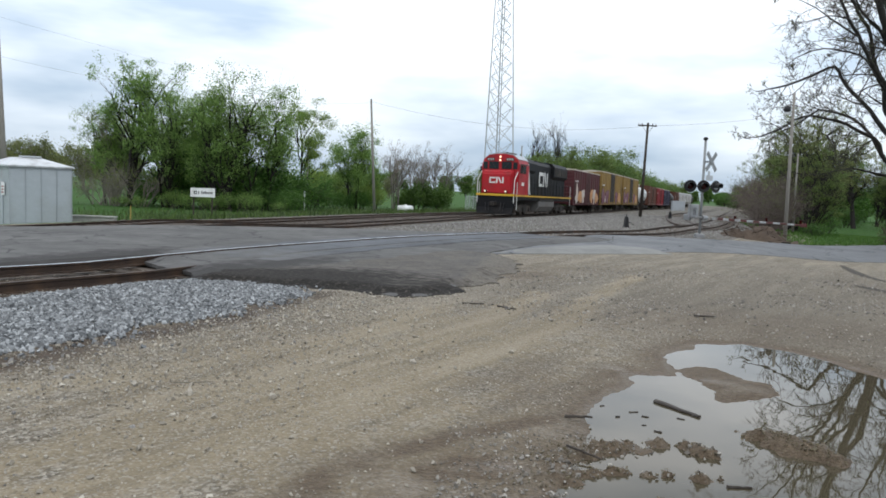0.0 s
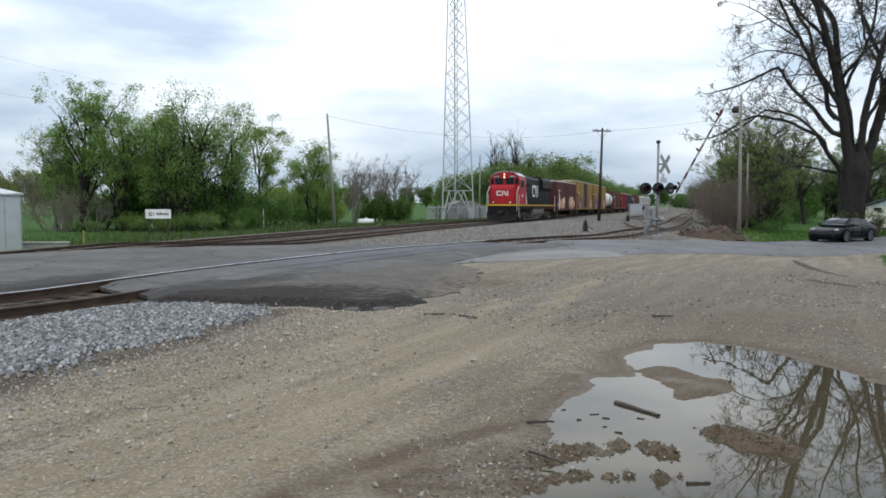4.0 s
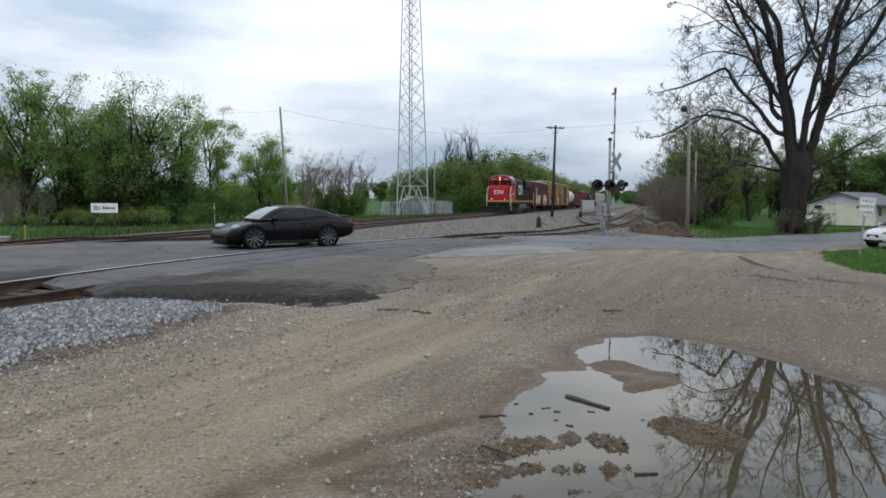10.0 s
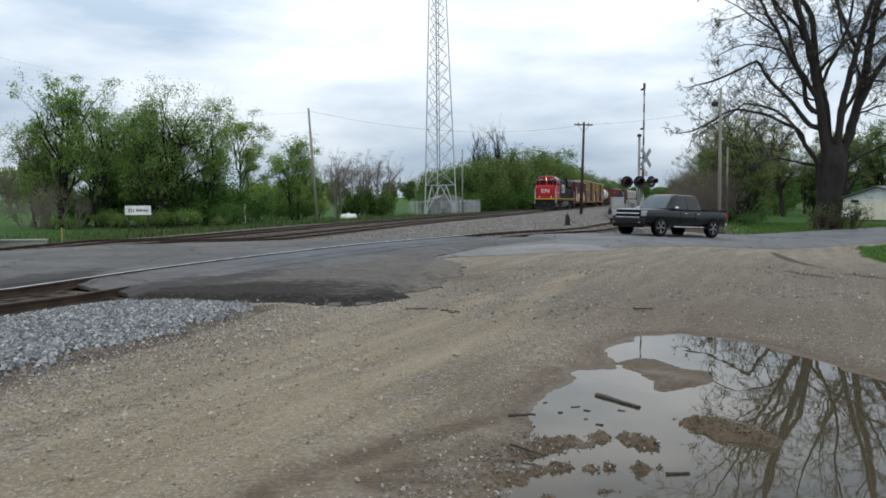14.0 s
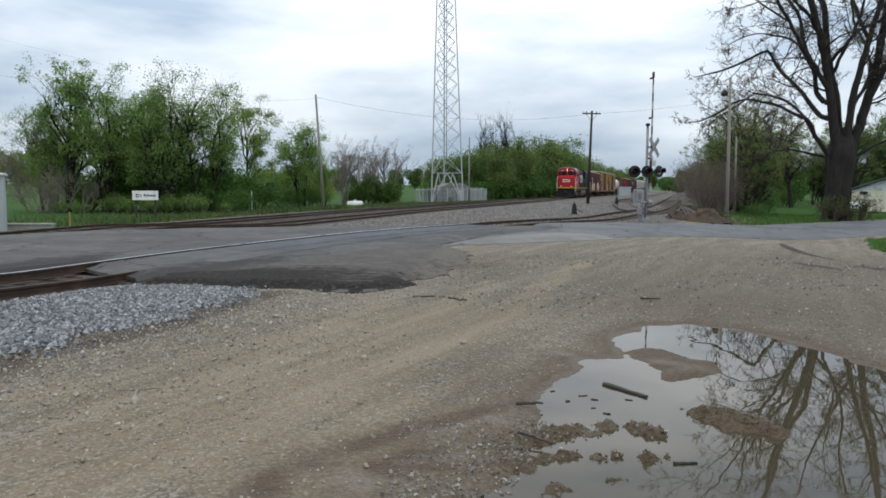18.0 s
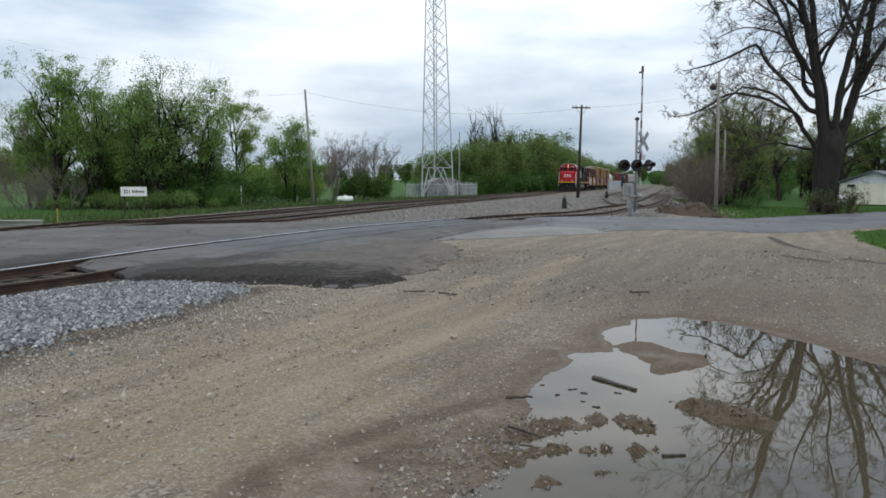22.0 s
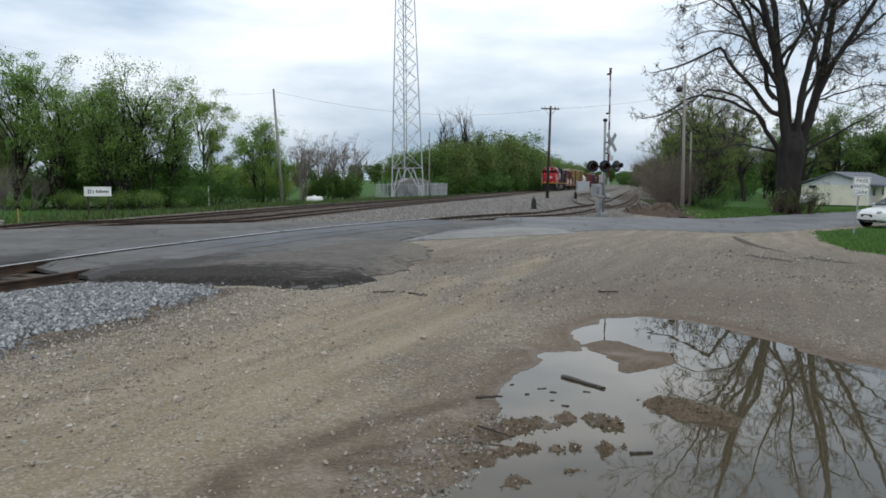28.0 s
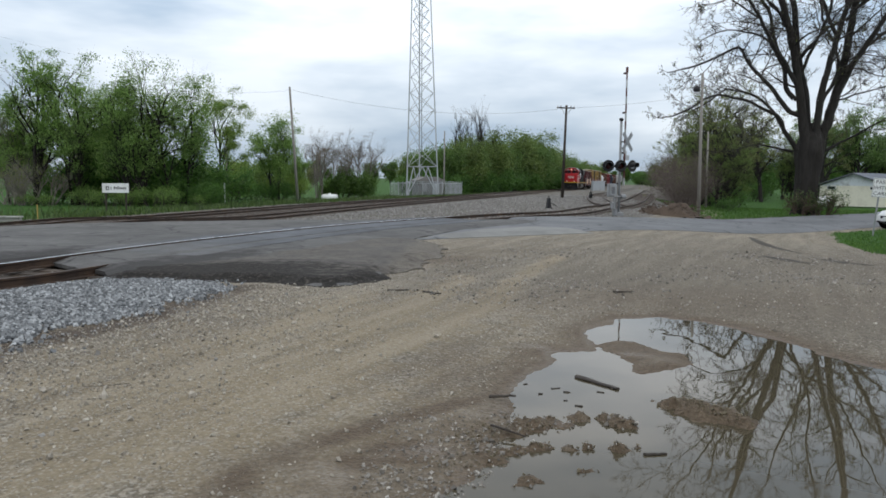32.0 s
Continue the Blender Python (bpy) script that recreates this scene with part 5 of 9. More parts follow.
def right_woods():
    a = leafy_tree(41, 11.8, 0.19, "dark tree with sparse olive leaves", M_BUD, at_land(30, 74), 0.07, 6000, stems=3, airy=True, low=0.15, group="woods beside the yard")
    b = leafy_tree(42, 9.8, 0.15, "thin brushy tree in olive-green leaf", M_OLIVE, at_land(28.5, 76), 0.08, 6200, stems=4, low=0.12, puff=0.26, group="woods beside the yard")
    for k, (x, y, s) in enumerate(((23.6, 61, 0.62), (25.3, 62, 0.72), (27, 72, 0.85), (28.5, 78, 0.9), (30.0, 86, 0.95), (33, 96, 1.0), (37, 108, 1.1), (41, 120, 1.1), (53, 104, 1.0), (50, 134, 1.1), (55, 150, 1.0), (61, 168, 1.0), (68, 188, 1.0), (60, 122, 1.0), (69, 130, 1.0), (78, 122, 1.0), (67, 104, 1.0), (82, 108, 1.0))):
        copy_thing(a if k % 2 else b, at_land(max(x, 0.327 * y + 5.0), y, k * 83 % 360, s))
    s = bush(43, 1.4, 3.4, "bare grey-brown thicket beside the yard", M_BUD, at_land(21.2, 60), 200, 0.06, "thickets", "thicket", M_THICKET, 12)
    for k, (x, y, z) in enumerate(((20.6, 54, 0.6), (22.6, 58.5, 0.95), (24.8, 66, 1.25), (26.8, 73, 1.3), (20.6, 56, 0.75), (22.0, 61, 1.1), (22.2, 65, 1.2), (23.9, 69, 1.25), (25.6, 75, 1.3), (27.4, 81, 1.3), (29.6, 88, 1.35), (32, 95, 1.4), (22.5, 55.5, 0.7), (34, 104, 1.4), (37, 114, 1.4), (42, 128, 1.5), (47, 142, 1.5), (52, 158, 1.5))):
        copy_thing(s, at_land(0.327 * y + 1.45 * z + 0.45 * (k % 3), y, k * 61 % 360, z))
    w = leafy_tree(47, 14.5, 0.42, "spreading dark-limbed tree with thin new leaves", M_BUD, at_land(33.6, 82), 0.075, 5200, stems=1, airy=True, low=0.2, spread=0.85, puff=0.3, group="woods beside the yard")
    for x, y, turn, z in ((39.5, 92, 140, 0.9), (47.5, 102, 250, 0.95), (53.8, 98, 30, 0.85)):
        copy_thing(w, at_land(x, y, turn, z))
    g = bush(44, 1.4, 1.8, "low green brush under the trees", M_LEAF_MID, at_land(29.5, 71), 2600, 0.075)
    for k, (x, y, z) in enumerate(((28.2, 66, 0.8), (31.4, 77, 0.9), (22.2, 53, 0.4), (48, 106, 1.2))):
        copy_thing(g, at_land(x, y, k * 71 % 360, z))
    f = leafy_tree(45, 12.6, 0.3, "large broad tree in dark spring leaf", M_HEDGE, at_land(60.5, 100), 0.11, 17000, stems=3, low=0.15, puff=0.4, group="woods beside the yard")
    for x, y, turn, z in ((67, 104, 120, 0.95), (75, 108, 20, 0.95), (57, 124, 60, 0.9), (64, 118, 60, 1.0)):
        copy_thing(f, at_land(x, y, turn, z))
    # far green trees closing the line of the yard
    h = leafy_tree(46, 6.0, 0.14, "small distant green tree beside the line", M_LEAF_MID, at_land(79, 232), 0.2, 3200, stems=3, low=0.05, puff=0.5, group="distant trees")
    for k, (x, y, z) in enumerate(((68, 205, 0.8), (70, 212, 0.9), (77, 226, 0.9), (75, 240, 0.9), (80, 252, 0.9), (84, 268, 0.9), (87, 283, 1.0), (90, 296, 1.0), (94, 316, 1.0), (98, 335, 1.1), (82, 240, 1.0), (86, 255, 1.05), (88, 270, 1.0), (93, 285, 1.1), (98, 300, 1.15), (101, 320, 1.2), (104, 335, 1.1), (106, 360, 1.1), (112, 380, 1.2), (116, 400, 1.1), (121, 410, 1.2), (66, 162, 1.3), (72, 168, 1.4), (79, 172, 1.3), (86, 170, 1.4), (92, 176, 1.3), (100, 174, 1.4), (108, 170, 1.4), (75, 158, 1.2), (83, 160, 1.3), (97, 164, 1.3), (70, 150, 1.2), (88, 152, 1.2))):
        copy_thing(h, at_land(x, y, k * 57 % 360, z))


M_HEDGE = leaf_mat("hedge_leaf", (0.058, 0.118, 0.026), (0.20, 0.315, 0.08))
M_OLIVE = leaf_mat("olive_leaf", (0.075, 0.12, 0.026), (0.22, 0.30, 0.075))


def great_tree():
    """The huge bare tree on the lawn: a short stout trunk, steep crooked limbs and sparse curling twigs."""
    t = thing("tree", at_land(24.25, 46), "huge old bare tree with budding twigs on the lawn", "tree")
    rng = np.random.default_rng(52)
    fine, tips = [], []
    trunk = ((-0.3, 1.0), (0.1, 0.82), (0.7, 0.70), (1.6, 0.66), (2.6, 0.69), (3.4, 0.78), (4.1, 0.86), (4.7, 0.78), (5.3, 0.55), (5.9, 0.2))

    def limb(r0, r1, y0, y1, twiggy, *knots):
        """A crooked limb through a few (across, up) knots, swinging from depth y0 to y1, with shoots along it."""
        joined = knots[0][1] > 5.9 or knots[0][0] < -1.2
        if joined:
            near = min(fine, key=lambda g: (g[0] - knots[0][0]) ** 2 + (g[2] - knots[0][1] + 0.4) ** 2 - 4 * min(g[6], 0.3))
            knots, y0 = ((near[0], near[2]), *knots), near[1]
        q = smooth_line(knots, 0.45)
        n = len(q)
        w = np.linspace(0, 1, n)
        y = y0 + (y1 - y0) * w ** 1.2 + 0.16 * np.sin(w * 9 + r0 * 50) * w
        p = np.stack([q[:, 0] + rng.normal(0, 0.028, n), y, q[:, 1] + rng.normal(0, 0.028, n)], 1)
        r = (r0 + (r1 - r0) * w ** 0.6) * 0.9
        for i in range(n - 1):
            fine.append((*p[i], *p[i + 1], r[i] * 1.02, r[i + 1]))
        d = p[-1] - p[-3]
        grow(rng, p[-1], d / np.linalg.norm(d), 5.2 if knots[-1][1] > 15.5 else 0.55 + 10 * r1, r1 * 0.85, 5, [6, 4, 3, 2] if knots[-1][1] > 15.5 else [4, 3, 3, 2], 0.6, 0.02, 0.24, fine, 0.6, tips, first=0.2, thin=0.55)
        along = 0.0
        for i in range(2, n - 1):
            along += np.linalg.norm(p[i] - p[i - 1])
            if w[i] < 0.22 or along < (0.56 if r0 > 0.2 else 0.38) / twiggy * rng.uniform(0.6, 1.5):
                continue
            along = 0.0
            d = p[i + 1] - p[i]
            d /= np.linalg.norm(d)
            side = rng.normal(size=3) * (1.1, 1.0, 0.8) + np.array((0.35 * np.sign(p[i][0]), 0, 0.1))
            side -= side.dot(d) * d
            side /= np.linalg.norm(side)
            a = rng.uniform(0.6, 1.15)
            ln = rng.uniform(0.9, 2.9) * (1.0 - 0.4 * w[i])
            rs = min(r[i] * 0.45, 0.02 + 0.024 * ln)
            grow(rng, p[i], d * math.cos(a) + side * math.sin(a), ln, rs, 4, [4, 3, 3], 0.68, 0.03, 0.26, fine, 0.62, tips, level=0, first=0.2, thin=0.55)

    limb(0.4, 0.15, -0.25, -1.2, 1, (-0.24, 4.33), (-0.64, 6.35), (-0.98, 8.01), (-1.75, 10.87), (-2.36, 12.8), (-3.33, 15.19), (-4.11, 18.14))
    limb(0.36, 0.14, 0.3, 1.4, 1, (-0.02, 4.51), (-0.02, 7.27), (-0.46, 9.3), (-0.76, 11.51), (-1.05, 13.72), (-1.99, 15.19), (-2.45, 18.51))
    limb(0.3, 0.12, -0.35, -1.8, 1, (0.24, 4.7), (0.39, 7.83), (0.92, 10.77), (1.38, 12.8), (2.04, 15.19), (2.52, 18.69))
    limb(0.42, 0.17, 0.1, 0.6, 1, (0.64, 4.14), (1.38, 6.54), (1.97, 8.75), (2.49, 11.51), (2.85, 13.72), (3.41, 15.19), (4.0, 18.88))
    limb(0.26, 0.11, -0.2, -2.2, 1, (1.6, 7.46), (2.49, 9.67), (3.48, 11.51), (4.46, 13.44), (5.14, 15.19), (6.02, 17.77))
    limb(0.17, 0.07, 0.2, 1.8, 1, (2.27, 9.26), (3.66, 10.68), (5.1, 11.69), (6.24, 12.65), (7.5, 13.54))
    limb(0.14, 0.06, 0, 2, 1, (2.74, 12.98), (4.0, 13.87), (6.02, 15.19), (7.5, 16.85))
    limb(0.19, 0.05, -0.3, -2.4, 0.8, (-0.83, 4.14), (-1.86, 5.43), (-2.45, 6.26), (-4.29, 7.05), (-5.95, 7.37), (-7.15, 7.31), (-8.43, 6.54), (-9.54, 6.02))
    limb(0.1, 0.035, 0.2, 1.5, 0.6, (-0.88, 4.14), (-2.08, 4.42), (-3.09, 4.55), (-4.2, 4.14))
    limb(0.2, 0.06, 0.4, 2.6, 1, (-1.38, 6.54), (-2.36, 8.01), (-3.52, 9.58), (-4.18, 10.81), (-5.4, 10.2), (-6.6, 9.75), (-7.2, 9.6))
    limb(0.2, 0.06, -0.4, -2, 1, (-1.31, 8.38), (-2.36, 9.85), (-3.09, 10.68), (-4.01, 12.15), (-4.94, 13.44), (-5.76, 14.64), (-6.69, 16.3))
    limb(0.13, 0.04, 0.3, 0.6, 1, (-1.86, 9.12), (-2.85, 10.81), (-3.83, 11.42), (-5.25, 11.69), (-6.5, 11.35))
    limb(0.14, 0.05, 0.4, 2.2, 0.8, (-2.08, 5.99), (-2.85, 7.27), (-3.83, 7.79), (-4.88, 8.08), (-5.67, 7.46), (-6.69, 6.81))
    limb(0.11, 0.035, -0.2, -1.6, 0.7, (0.9, 4.05), (1.88, 4.66), (3.11, 5.38), (4.64, 6.54), (5.84, 7.09))
    limb(0.1, 0.035, 0.2, 2.4, 0.9, (2.12, 8.93), (3.35, 9.52), (4.55, 9.26), (5.87, 9.12), (6.94, 9.67))
    limb(0.15, 0.06, -0.5, -2.8, 1, (-0.24, 10.41), (0.72, 11.73), (1.69, 12.28), (2.8, 14.09), (3.26, 16.3))
    limb(0.17, 0.07, 0.4, 3, 1, (1.09, 11.23), (0.79, 13.17), (0.57, 15.19), (0.31, 18.14))
    limb(0.2, 0.08, 0.5, 3.2, 1, (-1.53, 7.64), (-1.75, 9.67), (-2.08, 11.51), (-2.15, 12.98), (-2.91, 14.83), (-3.55, 17.4))
    limb(0.16, 0.06, 0.5, 3.4, 1, (0.68, 7.27), (1.82, 9.12), (2.06, 10.96), (1.6, 12.98), (1.88, 15.93))
    limb(0.14, 0.06, -0.4, -3, 1, (-0.94, 9.12), (-0.24, 11.33), (0.13, 13.35), (-0.15, 15.56), (0.13, 18.14))
    limb(0.09, 0.03, 0.2, 1.5, 1, (-4.25, 12.43), (-5.36, 13.63), (-6.3, 14.46), (-6.8, 14.9))
    limb(0.09, 0.03, -0.3, -1.5, 1, (-4.66, 13.08), (-5.9, 13.17), (-6.9, 12.8))
    limb(0.12, 0.04, 0.3, 2, 1, (-2.27, 12.43), (-3.55, 14.09), (-4.66, 15.56), (-5.76, 17.4))
    limb(0.12, 0.05, 0.3, -2.4, 1, (-0.98, 10.59), (-2.45, 12.43), (-4.11, 13.54), (-5.21, 15.38))
    limb(0.1, 0.04, 0.3, 2.6, 1, (2.52, 11.14), (4.0, 12.43), (5.47, 13.54), (6.39, 14.83))
    limb(0.09, 0.03, -0.2, -2, 1, (1.6, 7.27), (3.08, 7.83), (4.55, 8.2), (6.02, 7.83))
    big = [s for s in fine if s[6] > 0.05]
    small = [s for s in fine if s[6] <= 0.05]
    zz = np.linspace(-0.3, 5.9, 40)
    rr = np.interp(zz, [q[0] for q in trunk], [q[1] for q in trunk])
    th = np.linspace(0, 2 * math.pi, 48, endpoint=False)
    Z, T = np.meshgrid(zz, th, indexing="ij")
    R = rr[:, None] * (1 + 0.06 * np.sin(5 * T + 0.5 * Z) + 0.05 * np.sin(11 * T - 0.8 * Z) + 0.03 * np.sin(19 * T + 1.4 * np.sin(1.7 * Z)) + 0.03 * np.sin(3.1 * Z + 3 * T) + 0.14 * np.exp(-(Z + 0.3) / 0.45) * np.sin(4 * T + 1))
    i = (np.arange(39)[:, None] * 48 + np.arange(48)[None]).ravel()
    j = (np.arange(39)[:, None] * 48 + (np.arange(48)[None] + 1) % 48).ravel()
    lean = 0.04 * Z
    pydata("trunk", np.stack([(R * np.cos(T) + lean).ravel(), (R * np.sin(T)).ravel(), Z.ravel()], 1), np.stack([i, j, j + 48, i + 48], 1), M_BARK, t, smooth=True)
    tubes("branchwork", big, 8, M_BARK, t)
    tubes("fine_branchwork", [(*s[:6], max(s[6], 0.012), max(s[7], 0.009)) for s in small], 3, M_TWIG, t)
    pts = np.array([p for p, _ in tips])
    pts = pts[rng.integers(0, len(pts), 6500)] + rng.normal(0, 0.10, (6500, 3))
    leaves("bud_cover", pts, 0.04, M_BUD, t, 9)
    foot = bush(48, 0.7, 1.3, "twiggy sprouts round the foot of the huge tree", M_WEED, at_land(23.6, 45.1), 900, 0.05, "sprouts", "bush", M_BRUSH, 9)
    copy_thing(foot, at_land(25.2, 45.2, 120, 1.1))
    copy_thing(foot, at_land(24.4, 44.9, 230, 0.7))
    return t


def far_trees():
    rng = np.random.default_rng(61)
    a = leafy_tree(62, 11, 0.2, "distant tree on the skyline", M_LEAF_DK, at_land(-30, 420), 0.5, 2500, stems=3, low=0.05, puff=1.0, group="distant trees")
    for k in range(54):
        ang = radians(-42 + 84 * (k + rng.uniform(-0.3, 0.3)) / 54)
        d = rng.uniform(430, 640)
        copy_thing(a, at_land(d * math.sin(ang), d * math.cos(ang), k * 97 % 360, rng.uniform(0.8, 1.25)))


def trees_behind():
    """Unseen trees added behind the camera, to darken reflections and light from that side."""
    a = leafy_tree(66, 12, 0.25, "unseen leafy tree added behind the lot as a dark reflector", M_LEAF_DK, at_land(-8, -34), 0.22, 6000, stems=3, low=0.08, puff=0.5, group="trees behind the lot")
    for k in range(15):
        x = -74 + 11 * k
        if k != 6:
            copy_thing(a, at_land(x, -34 - 0.004 * x * x + (k % 3) * 3, k * 77 % 360, 0.9 + 0.08 * (k % 4)))


def weeds(name, x, y, tall, label, seed, material=None, width=0.02):
    """Upright blades of grass and weeds in one mesh."""
    rng = np.random.default_rng(seed)
    n = len(x)
    z = height(x, y) - 0.02
    a, lean = rng.uniform(0, 6.28, n), rng.uniform(0.05, 0.6, n)
    h = tall * rng.uniform(0.4, 1.3, n)
    w = width * rng.uniform(0.6, 1.5, n)
    p = np.stack([x, y, z], 1)
    side = np.stack([np.cos(a), np.sin(a), 0 * a], 1) * w[:, None]
    tip = np.stack([-np.sin(a) * lean * h, np.cos(a) * lean * h, h], 1)
    v = np.stack([p - side, p + side, p + tip * 0.55 + side * 0.6 + (0, 0, 0.02), p + tip], 1)
    i = np.arange(n) * 4
    f = np.concatenate([np.stack([i, i + 1, i + 2], 1), np.stack([i, i + 2, i + 3], 1)])
    ob = pydata(name, v.reshape(-1, 3), f, material or M_GRASS)
    return tagged(ob, label, "grass", kind="stuff")


def verges():
    rng = np.random.default_rng(77)
    x, y = rng.uniform(10.8, 30, 90000), rng.uniform(14, 38, 90000)
    d = outline_distance(x, y, LAWN_NEAR) + 0.25 * wavy(x, y, 2.5)
    k = (d < 0) & (rng.uniform(0, 1, 90000) < np.clip(1.2 - (np.hypot(x, y) - 20) / 22, 0.15, 1))
    weeds("grass_blades", x[k], y[k], 0.10, "short green lawn grass beside the lot", 1, None, 0.012)
    s, o = rng.uniform(-42, 70, 60000), 6.4 + rng.gamma(2.0, 2.6, 60000)
    p = A_ORIGIN[None] + s[:, None] * A_DIR + o[:, None] * A_NRM
    k = (wavy(p[:, 0], p[:, 1], 0.7) + rng.normal(0, 0.5, 60000) > -0.4) & (p[:, 1] > 34.5)
    p = p[k]
    weeds("tall_weeds", p[:, 0], p[:, 1], 0.33, "tall green weeds along the track verge", 2, M_WEED, 0.03)
    x, y = rng.uniform(15, 48, 60000), rng.uniform(36, 70, 60000)
    v = road_uv(x, y)[1]
    k = (v > 8.6) & (x > 15.2 + 0.25 * (y - 42))
    weeds("lawn_grass", x[k], y[k], 0.13, "green lawn grass across the road", 3, None, 0.022)
    u, w = rng.uniform(12, 60, 5000), 7.25 + rng.exponential(0.35, 5000)
    q = R_ORIGIN[None] + u[:, None] * R_DIR + w[:, None] * R_NRM
    k = q[:, 0] > 14.8
    weeds("road_edge_grass", q[k, 0], q[k, 1], 0.22, "rough grass along the road's edge", 4, None, 0.02)


def clods():
    rng = np.random.default_rng(91)
    pts, size = [], []
    for mx, my, a, b, turn, top in MOUNDS:
        n = int((260 if a > 0.4 and top > 0.06 else 120) * a * b / 0.05) + 12
        c, s = math.cos(radians(turn)), math.sin(radians(turn))
        px, py = rng.normal(0, a * 0.55, n), rng.normal(0, b * 0.6, n)
        pts.append(np.stack([mx + px * c - py * s, my + px * s + py * c], 1))
        size.append(rng.gamma(1.5, 0.0026, n) + 0.0025)
    pts, size = np.concatenate(pts), np.concatenate(size)
    k = height(pts[:, 0], pts[:, 1]) > WATER_Z - 0.012
    stones("mud_clods", pts[k], size[k], M_MUD, "crumbled wet mud clods on the ridges", 0.3, 12)
    x, y = rng.uniform(-0.35, 1.6, 5200), rng.uniform(2.9, 4.9, 5200)
    k = (rng.uniform(0, 1, 5200) < 0.55 + 0.5 * wavy(x, y, 5.0)) & (height(x, y) > WATER_Z - 0.02)
    a, b = rng.uniform(-0.4, 0.5, 130), rng.uniform(3.25, 3.95, 130)
    stones("wet_stones", np.stack([a, b], 1), rng.gamma(1.8, 0.0042, 130) + 0.004, M_COARSE, "larger wet stones lying in the mud", 0.35, 18)
    stones("wet_gravel", np.stack([x[k], y[k]], 1), rng.gamma(1.7, 0.003, k.sum()) + 0.003, M_COARSE, "wet pebbles and mud at the puddle's edge", 0.35, 14)


def driftwood():
    def stick(p, q, r, label, flat=1.0):
        t = single("stick", tubes_bm(p, q, r, flat), M_BRUSHWET, Matrix(), label, "stick", "sticks")
        return t

    def tubes_bm(p, q, r, flat):
        bm = B()
        n = 5
        rng = np.random.default_rng(int(abs(p[0]) * 1000))
        pts = [Vector(p).lerp(Vector(q), k / n) + Vector(rng.normal(0, r * 0.12, 3)) for k in range(n + 1)]
        for k in range(n):
            tube(bm, pts[k], pts[k + 1], r * (1 - 0.08 * k), r * (1 - 0.08 * (k + 1)), 8)
        for v in bm.verts:
            v.co.z = WATER_Z + 0.01 + (v.co.z - WATER_Z - 0.01) * flat
        return bm
    stick((1.25, 5.83, -0.03), (1.50, 5.48, -0.03), 0.03, "dark waterlogged plank lying in the puddle", 0.55)
    stick((0.46, 5.15, 0.012), (0.66, 5.17, 0.012), 0.013, "thin dark stick at the puddle's edge")
    stick((1.30, 4.14, -0.03), (1.44, 4.15, -0.03), 0.012, "thin dark stick floating in the puddle")
    stick((0.42, 4.52, 0.02), (0.62, 4.36, 0.0), 0.009, "thin brown stick on the mud")
    stick((-2.6, 5.3, 0.02), (-2.25, 5.42, 0.02), 0.014, "small grey stick on the gravel")
    for k, (x, y) in enumerate(((1.02, 5.2), (1.06, 5.42), (0.98, 5.5), (0.86, 5.36), (1.32, 5.42), (1.45, 5.5), (0.78, 5.62), (1.08, 5.08))):
        a = 0.6 * math.sin(k * 4.3)
        stick((x, y, WATER_Z), (x + 0.03 + 0.02 * (k % 3), y + 0.04 * a, WATER_Z + 0.002), 0.008 + 0.003 * (k % 2), "small dark chip of bark floating in the puddle")
    for p, q in (((-0.55, 10.1), (-0.25, 10.15)), ((-0.05, 9.95), (0.2, 9.7)), ((2.62, 10.0), (2.9, 10.02)), ((0.05, 9.8), (0.12, 9.65))):
        stick((*p, hz(*p) + 0.012), (*q, hz(*q) + 0.012), 0.014, "short dark stick on the gravel")


def tyre_marks():
    for line in ([(11.6, 25.6), (10.65, 23.0), (9.65, 20.0), (9.3, 18.2), (9.2, 17.4)], [(7.75, 16.4), (7.85, 15.6), (8.0, 14.8)], [(8.85, 15.9), (8.9, 15.2), (9.2, 14.6)]):
        c = smooth_line(line, 0.25)
        d = np.gradient(c, axis=0)
        d /= np.hypot(d[:, 0], d[:, 1])[:, None]
        nrm = np.stack([-d[:, 1], d[:, 0]], 1)
        w = (0.17 * np.sin(np.linspace(0.25, 2.9, len(c))) + 0.03 * wavy(c[:, 0], c[:, 1], 9.0))[:, None]
        a, b = c + nrm * w, c - nrm * w
        v = np.concatenate([a, b])
        z = height(v[:, 0], v[:, 1]) + 0.006
        n = len(c)
        f = [(i, i + 1, n + i + 1, n + i) for i in range(n - 1)]
        tagged(pydata("tyre_mark", np.column_stack([v, z]), f, M_RUT), "dark wet tyre mark pressed into the gravel", "tyre mark", "tyre marks", "structure")


M_RUT = plain("dark_wet_rut", (0.036, 0.028, 0.02), 0.7, 0, 0.4, 18, 3, dirty=0.2)
M_BRUSHWET = plain("wet_wood", (0.034, 0.027, 0.022), 0.5, 0, 0.4, 14, 2, dirty=0.2, relief=0.01)
trees_behind()
verges()
clods()
driftwood()
tyre_marks()
roadside_trees()
hedge_trees()
right_woods()
great_tree()
far_trees()


